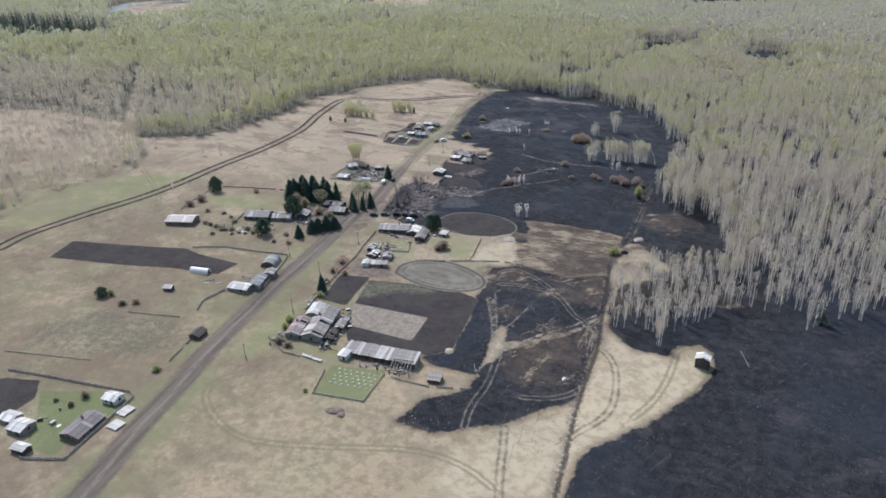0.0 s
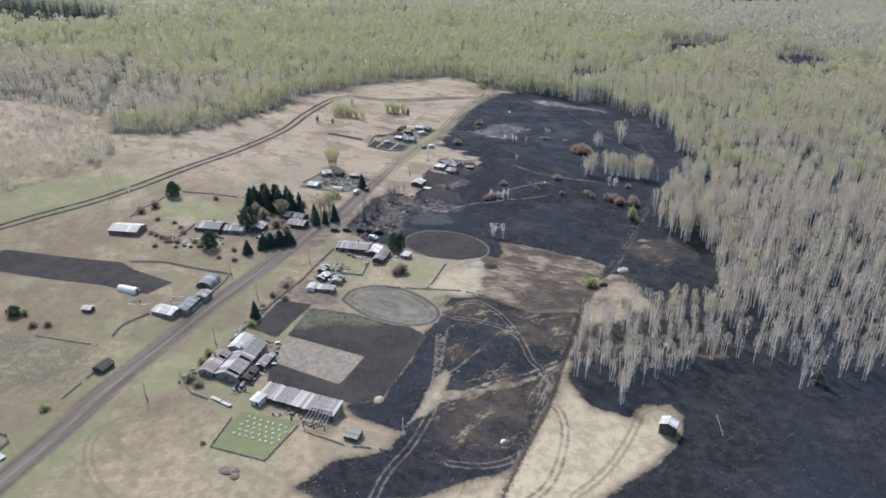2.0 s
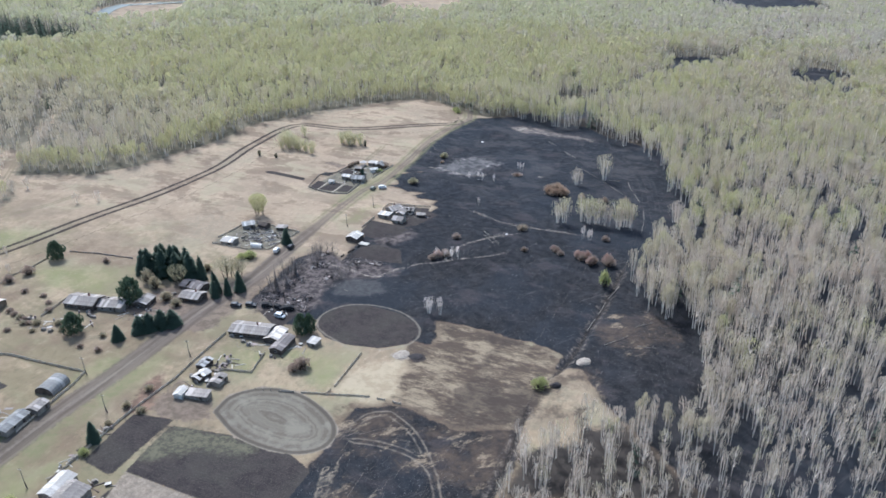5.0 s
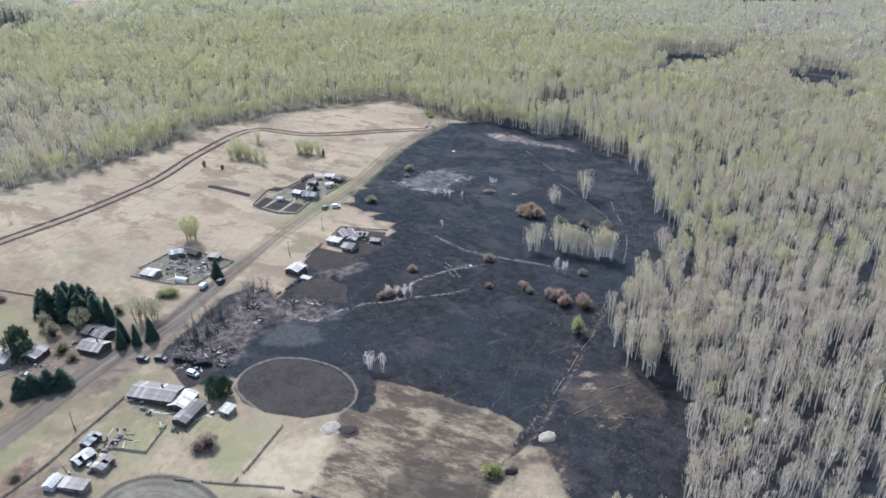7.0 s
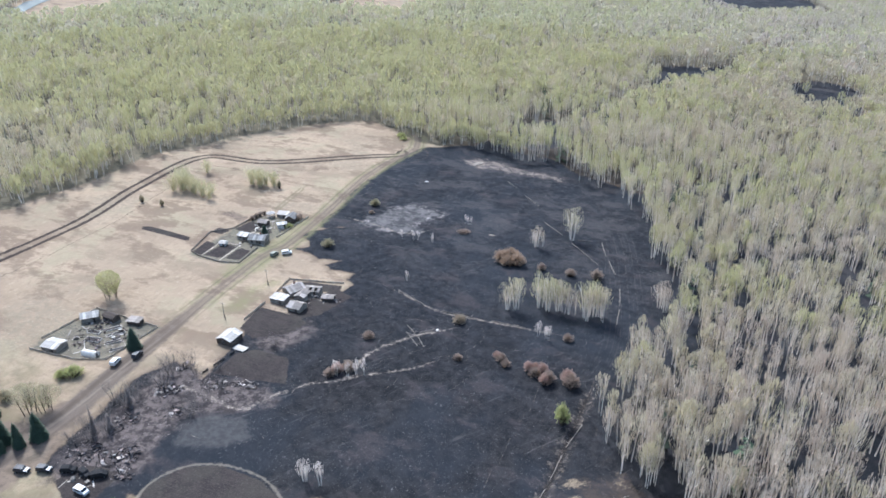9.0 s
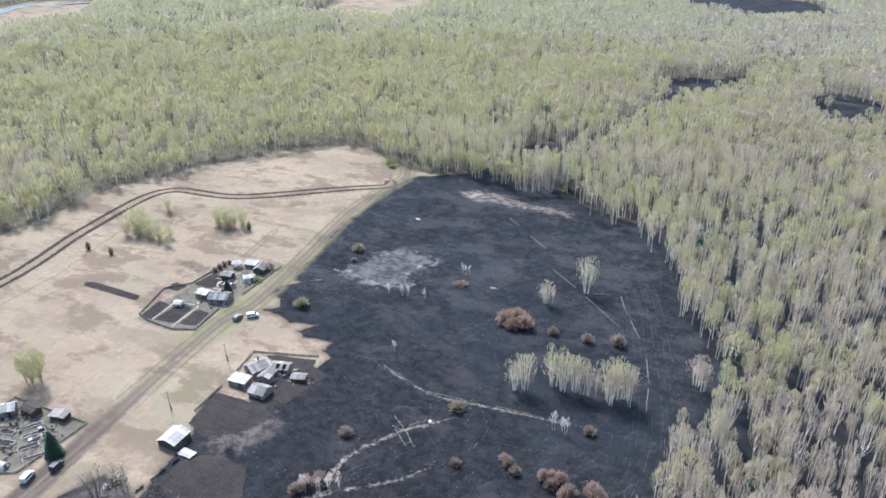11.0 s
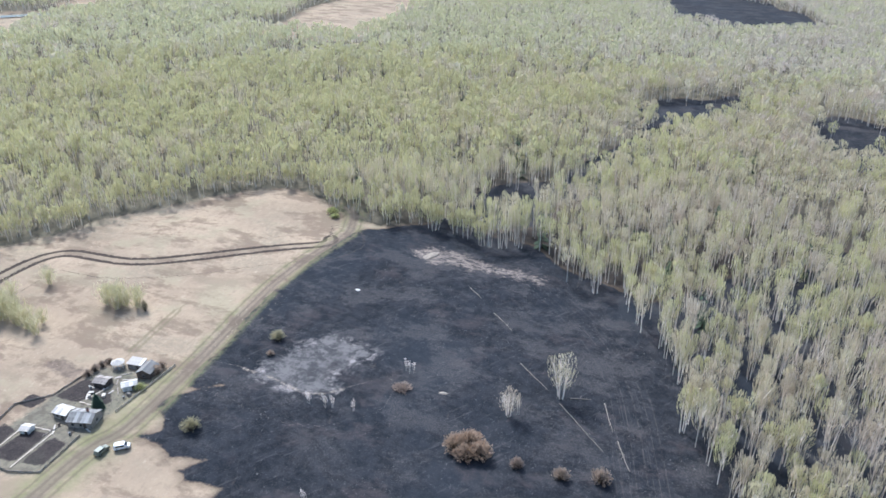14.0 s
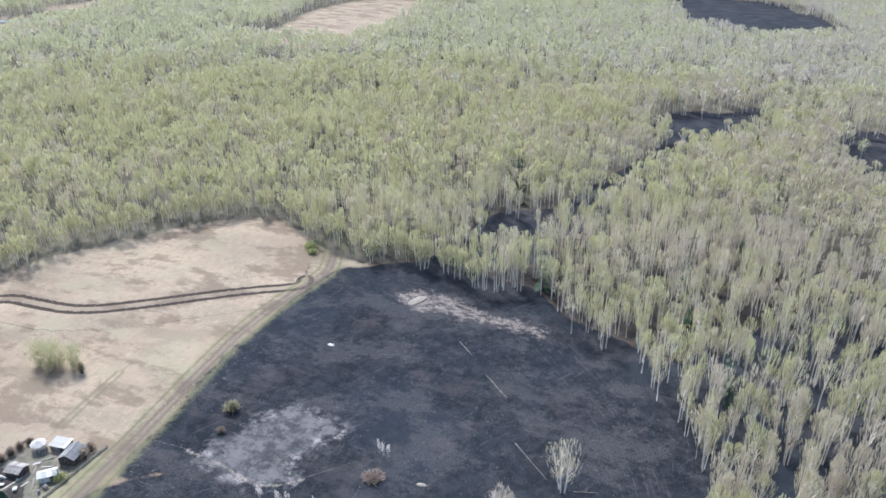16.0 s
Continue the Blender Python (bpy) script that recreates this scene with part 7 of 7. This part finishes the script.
for x, y, k in ((-98.3, 296.7, 0.8), (-83.3, 284.7, 0.45), (-81.9, 318.8, 0.4), (-82.5, 296.3, 0.4)):
    plant("scorched_tree", ("scorched wide", 0), lambda: plume_birch(5, 90, 260, 0.08, 1.5, 9, 5.6, 0.2, 4, 5, 0.13, 0.3, 0.06, 0.12), (SCORCHED, SCORCHED_TWIG), x, y, k, 0.0,
          "scorched leafless garden tree by burnt yards", "tree", "scorched garden trees")
RED = "low reddish-brown shrub on burnt ground"
for x, y, r, h, t in ((-23.3, 392.3, 1.6, 2.2, 0.0), (-13.5, 392.4, 1.9, 2.4, 0.1), (-5.1, 394.5, 2.2, 3.0, 0.1), (-96.7, 418.2, 2.2, 2.4, 0.4), (-96.4, 378, 2.2, 2.6, 0.4),
                      (-59.3, 331.8, 1.7, 2.0, 0.0), (-38.5, 350.2, 2.2, 2.4, 0.2), (-32.9, 332.1, 1.4, 1.5, 0.0), (-21.8, 336.3, 1.6, 2.0, 0.0), (-20, 334.5, 1.4, 1.6, 0.0), (-11.8, 333, 1.8, 2.4, 0.0), (-7.8, 331.6, 2.2, 3.0, 0.0),
                      (-1.8, 332, 2.2, 3.6, 0.0), (-61.5, 312.4, 1.6, 2.2, 0.0), (-58, 316.5, 2.0, 2.4, 0.0), (-6.7, 353.5, 1.8, 1.8, 0.0), (-57, 410, 2.4, 1.0, 0.0), (-95, 411, 1.2, 1.2, 0.1)):
    bush(x, y, r, h, t, RED if t < 0.25 else "olive-brown shrub on burnt ground")
for x, y, r, h in ((-13.8, 334.6, 1.5, 2.6), (-12.0, 335.4, 1.4, 2.4), (-10.0, 334.8, 1.6, 2.8), (-8.4, 330.4, 1.6, 3.0), (-3.0, 333.4, 1.8, 3.4), (-60.2, 314.4, 1.6, 2.8), (-23.2, 337.4, 1.3, 1.8)):
    plant("shrub", ("pinkish", random.randrange(2)), lambda: shrub_shape(1.0, 1.0, 420, 0.05), (DARK_BARK, PINK_TWIG), x, y, h, 0.2, "pinkish-brown singed shrub on burnt ground", "shrub", "", r)
for x, y, r, h in ((-37.4, 392.9, 3.0, 3.6), (-34.6, 394.4, 3.4, 4.2), (-32.0, 392.4, 3.0, 3.8), (-35.0, 390.8, 2.6, 3.0)):
    plant("shrub", ("russet", random.randrange(2)), lambda: shrub_shape(1.0, 1.0, 420, 0.05), (DARK_BARK, RUSSET_TWIG), x, y, h, 0.2, "spreading russet-brown shrub on burnt ground", "shrub", "", r)
for x, y, r, h in ((-132.6, 386.5, 1.2, 1.7), (-132.4, 388.8, 1.2, 1.8), (-132.2, 391.0, 1.1, 1.7), (-131.6, 393.0, 1.0, 1.5), (-117.6, 393.5, 1.8, 2.2), (-118.0, 396.0, 1.4, 1.8)):
    bush(x, y, r, h, 0.1, "brown leafless hedge shrub at a garden fence")
for x, y, r, h in ((-179.2, 247.5, 2.2, 3.0), (-170.3, 237.9, 1.3, 1.2), (-162.8, 238.1, 1.2, 1.0), (-154.6, 232.3, 1.3, 1.3), (-157.2, 225.8, 1.2, 1.1), (-154.2, 224.6, 1.1, 1.0), (-156.7, 219.5, 1.1, 1.1),
                   (-131.8, 221.4, 1.1, 1.2), (-126.0, 222.0, 1.2, 1.2), (-158.2, 235.7, 1.2, 1.0), (-164.6, 227.4, 1.4, 1.3), (-162.0, 226.6, 1.2, 1.2), (-163.0, 264.6, 1.4, 1.6), (-180.5, 241.0, 1.8, 2.4)):
    bush(x, y, r, h, 0.0, "low brown leafless scrub on the pasture")
GREEN = "low spreading shrub in fresh green leaf"
for x, y, r, h in ((-1.1, 317, 1.9, 5.0), (-7.6, 252.9, 2.4, 3.0), (-120.3, 287.2, 2.6, 2.6), (-122.6, 285.4, 2.0, 2.0), (-122.3, 136.3, 1.5, 1.3), (-121.2, 504, 2.6, 2.2), (-119, 501, 2.0, 1.6), (-161.2, 167.5, 1.2, 2.2), (-97.4, 188, 1.3, 1.8),
                   (-99.6, 170.5, 1.6, 2.2), (-98.9, 166.5, 1.4, 1.8), (-117, 386.5, 1.6, 1.6), (-80, 140.4, 0.8, 0.9)):
    bush(x, y, r, h, 0.9, GREEN)
PASTURE = "thicket of yellowish willow scrub on pasture"
for x, y, r, h in ((-176.2, 397.6, 2.5, 4.5), (-173, 399, 2.5, 5), (-169.5, 400, 2.2, 4), (-164.5, 399.9, 2.4, 4), (-161.5, 402, 2, 3.2), (-151.7, 415.9, 2.6, 4), (-148.5, 417, 2.6, 4), (-145.5, 417, 2.4, 3.6), (-142, 417.5, 2, 3.4), (-178, 404, 2, 4.5), (-180, 409.7, 1.6, 4), (-176.5, 420, 1.6, 3.6), (-158.5, 396.5, 1.6, 3.6), (-174.5, 401.5, 2, 4), (-171, 402, 2, 4.2), (-167, 398.5, 2, 3.6), (-150, 419, 2, 4), (-147, 414.8, 2, 3.6), (-144, 420, 2, 3.8), (-153.5, 418.5, 2, 3.4), (-163, 398, 2, 3)):
    plant("willow_scrub", ("scrub", random.randrange(3)), lambda: birch_shape(40, 420, 0.08, 0.8, 5, 2.3, 5, 0.04, 3, 3, 0.05, 0.9), (BARK, BIRCH_LEAF), x, y, h / 2.9, 0.85,
          PASTURE, "shrub", "willow scrub on pasture")
for x, y, r, h in ((-170.7, 383.3, 1.0, 2.4), (-180, 383.2, 1.0, 2.6), (-139.5, 417.3, 0.9, 3.2), (-128, 273.5, 1.6, 2.5), (-154, 163.5, 1.6, 1.6), (-150.5, 165.5, 1.4, 1.4), (-100.6, 205, 1.2, 1.6), (-100.2, 212.5, 1.4, 1.6), (-99.8, 198, 1.0, 1.3),
                   (-159, 226, 1.3, 1.3), (-155.5, 224, 1.2, 1.2), (-152, 225.5, 1.4, 1.4), (-150, 222, 1.0, 1.0), (-146.5, 228, 1.4, 1.3), (-143, 226, 1.3, 1.2), (-130, 228, 1.2, 1.3), (-96, 204.8, 1.4, 1.4), (-94, 158, 1.5, 1.4), (-97.2, 159, 1.6, 1.8),
                   (-133.5, 117, 1.0, 1.4), (-138.6, 117.5, 0.8, 1.0), (-132.5, 121, 1.2, 1.8), (-127.5, 252, 2, 3), (-122, 250, 1.8, 2.4), (-136, 257, 2, 4), (-140.5, 259, 2.2, 4.5)):
    bush(x, y, r, h, 0.3, "brown leafless garden shrub on dry grass")

for x, y, t, s in EDGE_BIRCHES:
    birch(x, y, s, t, False, "birches along the burnt field's edge")

bush(-69.5, 236.2, 2.6, 3.2, 0.0, "grey leafless garden shrub on a lawn")
bush(-71, 234.4, 1.8, 2.2, 0.0, "grey leafless garden shrub on a lawn")

for x, y, s in ((-227, 187.5, 0.5), (-212, 301, 0.45), (-206, 306, 0.4), (-199, 256, 0.3), (-186, 246, 0.3), (-246, 300, 0.5), (-243, 305, 0.5), (-254, 296, 0.45), (-238, 282, 0.4)):
    birch(x, y, s, 0.1, True, "bare birches on the pasture")

# ---- small things ----
def heap(name, label, x, y, rx, ry, high, material, category="heap"):
    """A low uneven heap."""
    h = base(name, x, y, random.uniform(0, 360), label, category)
    rx, ry, high = rx * K, ry * K, high * K
    bm = bmesh.new()
    bmesh.ops.create_icosphere(bm, subdivisions=3, radius=1)
    for v in bm.verts:
        k = 1 + 0.22 * noise.noise(v.co * 2.3 + Vector((x, y, 0)))
        v.co = Vector((v.co.x * rx * k, v.co.y * ry * k, max(v.co.z, -0.15) * high * k))
    part("mound", bm, material, h)
    return h


PALE_SAND = weathered("pale_sand", (0.34, 0.29, 0.235), (0.23, 0.19, 0.15), 0.95, 1.0)
BROWN_EARTH = weathered("brown_earth", (0.22, 0.155, 0.12), (0.11, 0.08, 0.065), 0.95, 1.0)
COVER = weathered("yellowed_film", (0.72, 0.70, 0.50), (0.55, 0.52, 0.36), 0.6)
STRAW = weathered("straw", (0.42, 0.36, 0.24), (0.27, 0.23, 0.15), 0.95, 1.0)
heap("sand_heap", "flat pale heap of sand beside the oval plot", -47.5, 252.6, 2.6, 2.0, 0.35, PALE_SAND)
heap("soil_heap", "flat dark heap of soil beside the oval plot", -43.4, 253.3, 2.0, 1.7, 0.4, DARK_SOIL)
heap("stone_heap", "pale heap of stones at the ditch's end", 0.8, 269.8, 1.7, 2.4, 0.6, PALE_SAND)
heap("straw_heap", "pale green-grey heap of straw by a plot corner", -48.9, 170.5, 1.6, 1.3, 0.7, STRAW)
heap("tarpaulin_heap", "heap under a torn white tarpaulin on burnt ground", -15.3, 167.4, 0.9, 0.5, 0.5, FILM)
heap("dark_heap", "dark scrap heap beside a green shrub", -4.0, 255.3, 1.0, 1.6, 1.0, DARK_SOIL)
heap("ash_heap", "small white heap of ash on burnt ground", -46.5, 411.5, 1.2, 0.5, 0.25, PALE_SAND)
heap("ash_heap", "small white heap of ash on burnt ground", -88.0, 452.5, 0.5, 0.9, 0.3, FILM)
heap("earth_heap", "low brown heap of dug earth on grass", -69.4, 135.0, 2.4, 1.4, 0.5, BROWN_EARTH)
heap("earth_heap", "low brown heap of dug earth on grass", -67.2, 134.0, 1.2, 1.0, 0.45, BROWN_EARTH)
heap("sand_heap", "trampled pale sand at the burnt field's edge", -74.5, 484.0, 3.6, 1.6, 0.5, PALE_SAND)
heap("ash_heap", "small white heap of ash on burnt ground", -43.0, 343.4, 0.6, 0.4, 0.3, FILM)


def cover_dome():
    bm = bmesh.new()
    bmesh.ops.create_uvsphere(bm, u_segments=8, v_segments=6, radius=0.45)
    bmesh.ops.delete(bm, geom=[v for v in bm.verts if v.co.z < -0.1], context="VERTS")
    return bm


first_cover = base("plant_cover", -75.5, 152.6, 0, "small cream plant cover on the green lawn bed", "plant cover", "plant covers on the lawn")
part("dome", cover_dome(), COVER, first_cover)
part("stake", boxes((0.3, 0, -0.1, 0.05, 0.05, 0.7)), GREY_WOOD, first_cover)
for row in range(5):
    for col in range(7):
        x, y = -75.5 + col * 1.75 + (row % 2) * 0.7 + random.uniform(-0.12, 0.12), 152.4 - row * 1.6 + random.uniform(-0.12, 0.12)
        if (row or col) and random.random() < 0.95:
            copy_thing(first_cover, pose(x * K, y * K, float(lie(x, y)) * K, 0, 0, random.uniform(0, 360)))

for row in ((-44, 454, -37, 447), (-31, 431, -22, 422.5), (-18, 418, -6, 404.5), (-55, 466, -50, 461), (-7.5, 422, -4.5, 412), (-3, 409, 0.5, 400), (3.2, 390, 4.6, 379), (4.8, 376, 5.2, 366), (-16, 421, -11, 422.5),
            (-47, 340, -43.8, 343), (-49.5, 337.5, -45, 333), (-62, 360, -52, 355.5), (-45, 354, -34, 354.5), (-30, 355, -20, 355.5), (-51.5, 342, -47.8, 338.6), (-46.8, 337.6, -43.4, 333.4), (-48.6, 336.4, -45.2, 339.8), (-50.6, 338.4, -46, 337.2),
            (12, 294, 17, 299), (5, 280, 11, 288), (14, 283, 19, 284), (1.0, 306, 0.2, 297), (-0.3, 294, -1.4, 286), (3.5, 318, 1.5, 309), (33, 197, 34.5, 189), (-40.5, 166, -38.5, 161)):
    fallen_log(*row, 0.26)


def litter_field(name, label, spots, count, size, material, category):
    """Many small scraps that nobody could count, in one mesh."""
    bm_v, bm_f = [], []
    for cx, cy, rx, ry in spots:
        for _ in range(count):
            a, d = random.uniform(0, 6.283), math.sqrt(random.random())
            x, y = cx + rx * d * math.cos(a), cy + ry * d * math.sin(a)
            z = float(lie(x, y))
            s, h, t = size * random.uniform(0.4, 1.4), size * random.uniform(0.15, 0.5), random.uniform(0, 6.283)
            n = len(bm_v)
            for k in range(3):
                bm_v.append((x + s * 0.5 * math.cos(t + 2.1 * k), y + s * 0.5 * math.sin(t + 2.1 * k), z - 0.05))
            bm_v.append((x + random.uniform(-1, 1) * s, y + random.uniform(-1, 1) * s, z + h))
            bm_f += [(n, n + 1, n + 3), (n + 1, n + 2, n + 3), (n + 2, n, n + 3)]
    me = mesh_of(name, np.array(bm_v) * K, np.array(bm_f), [material])
    tagged(new(name, me), label, category, kind="stuff")


litter_field("charred_litter", "cinders and stubble on burnt ground",
             ((-50, 430, 55, 60), (-40, 330, 50, 45), (-30, 290, 40, 15), (-25, 180, 18, 40), (25, 275, 22, 25), (60, 170, 50, 40)), 1500, 0.3, CINDERS, "litter")
litter_field("ash_and_scrap", "grey ash, scrap and splinters over the burnt yards",
             ((-95, 268, 9, 9), (-92, 285, 10, 12), (-86, 297, 9, 7), (-128, 303, 10, 9)), 380, 0.4, DEBRIS, "litter")
litter_field("dry_tussocks", "dry grass tussocks on pasture",
             ((-170, 330, 45, 70), (-150, 430, 45, 45), (-60, 120, 45, 22), (-165, 160, 35, 28), (-190, 230, 40, 40), (-150, 330, 25, 40)), 2000, 0.3, weathered("dry_tussock", (0.38, 0.31, 0.22), (0.26, 0.2, 0.14)), "grass")


# ---- clutter in the yards ----
def scrap(x, y):
    """One loose thing of a farmyard: a plank, a sheet, a crate, a barrel or a stack of firewood."""
    what = random.choice(("plank", "plank", "sheet", "crate", "barrel", "wood_stack", "plank"))
    turn = random.uniform(0, 360)
    if what == "plank":
        p = base("plank", x, y, turn, "weathered plank lying in a farmyard", "plank", "loose planks in the yards")
        part("board", boxes((0, 0, -0.04, random.uniform(2, 5), random.uniform(0.2, 0.4), 0.2)), random.choice((PALE_BOARD, GREY_WOOD, DARK_WOOD)), p)
        part("bearer", boxes((0.4, 0, -0.05, 0.12, 0.5, 0.1)), DARK_WOOD, p)
    elif what == "sheet":
        p = base("roofing_sheet", x, y, turn, "loose sheet of roofing lying on the ground", "roofing sheet")
        long, wide = random.uniform(1.2, 2.6), random.uniform(0.8, 1.4)
        part("sheet", boxes((0, 0, 0.06, long, wide, 0.05, Euler((random.uniform(-0.12, 0.12), random.uniform(-0.1, 0.1), 0)).to_matrix().to_4x4())), random.choice((SLATE, PALE_ROOF, RUSTY)), p)
        part("bearer", boxes((0, 0, -0.05, 0.15, wide, 0.12)), DARK_WOOD, p)
    elif what == "crate":
        p = base("crate", x, y, turn, "old wooden crate standing in a yard", "crate")
        l, w, h = random.uniform(0.8, 1.6), random.uniform(0.7, 1.1), random.uniform(0.5, 1.0)
        part("body", boxes((0, 0, -0.05, l, w, h)), random.choice((GREY_WOOD, DARK_WOOD)), p)
        part("lid", boxes((0.03, 0, h - 0.04, l + 0.1, w + 0.1, 0.07)), random.choice((PALE_BOARD, GREY_WOOD)), p)
    elif what == "barrel":
        p = base("barrel", x, y, turn, "steel barrel standing in a farmyard", "barrel")
        bm = bmesh.new()
        bmesh.ops.create_cone(bm, cap_ends=True, segments=12, radius1=0.32, radius2=0.32, depth=0.95, matrix=Matrix.Translation((0, 0, 0.43)))
        body = part("body", bm, random.choice((RUSTY, BLUE_ROOF, DARK_WOOD)), p)
        for z in (0.3, 0.6):
            bm = bmesh.new()
            bmesh.ops.create_cone(bm, cap_ends=True, segments=12, radius1=0.345, radius2=0.345, depth=0.05, matrix=Matrix.Translation((0, 0, z)))
            part("hoop", bm, RUSTY, body)
    else:
        p = base("wood_stack", x, y, turn, "stack of split firewood in a yard", "firewood")
        bm = bmesh.new()
        bmesh.ops.create_cone(bm, cap_ends=True, segments=6, radius1=0.13, radius2=0.12, depth=1.0, matrix=pose(0, 0, 0, 90))
        first = None
        for row in range(4):
            for k in range(8 - row):
                m = pose((k - (7 - row) / 2) * 0.25, random.uniform(-0.06, 0.06), 0.08 + row * 0.22, 0, random.uniform(0, 60), 0)
                if first is None:
                    first = part("log", bm, GREY_WOOD, p)
                    first.matrix_basis = m
                else:
                    shared("log", first.data, p, m)


for cx, cy, rx, ry, n in ((-152, 226, 9, 4, 20), (-142, 233, 7, 4, 14), (-131, 242, 5, 6, 14), (-126, 254, 5, 5, 10), (-97.5, 160, 3, 4, 12), (-84, 165, 2.5, 5, 22), (-83, 174, 2, 5, 16), (-87, 180, 4, 3, 12), (-99, 184, 1.2, 6, 10), (-64, 156.5, 9, 1.6, 22), (-76, 164, 3, 2, 8),
                          (-90, 223, 5, 6, 20), (-89, 232, 4, 3, 10), (-92, 241.5, 7, 1.5, 10), (-80, 238, 4, 2, 5), (-75, 245, 3, 2, 5), (-128, 303, 10, 8, 30), (-88, 341, 5, 5, 16), (-82, 346, 4, 3, 10), (-124, 384, 6, 9, 24),
                          (-124, 369, 6, 3, 8), (-136, 187, 5, 3, 5), (-134, 112, 6, 5, 8), (-126, 192, 3, 5, 6), (-99, 196, 1.5, 12, 10), (-92, 258, 4, 3, 8)):
    for _ in range(n):
        a, d = random.uniform(0, 6.283), math.sqrt(random.random())
        scrap(cx + rx * d * math.cos(a), cy + ry * d * math.sin(a))
litter_field("yard_scrap", "chips, scraps and trampled litter in the farmyards",
             ((-150, 227, 12, 5), (-130, 246, 9, 9), (-96, 160, 5, 5), (-85, 168, 4, 10), (-64, 157, 11, 3), (-90, 225, 7, 9), (-90, 241, 10, 3), (-88, 342, 8, 8), (-124, 380, 8, 16), (-128, 303, 11, 10), (-134, 110, 10, 9)), 260, 0.35, DEBRIS, "litter")
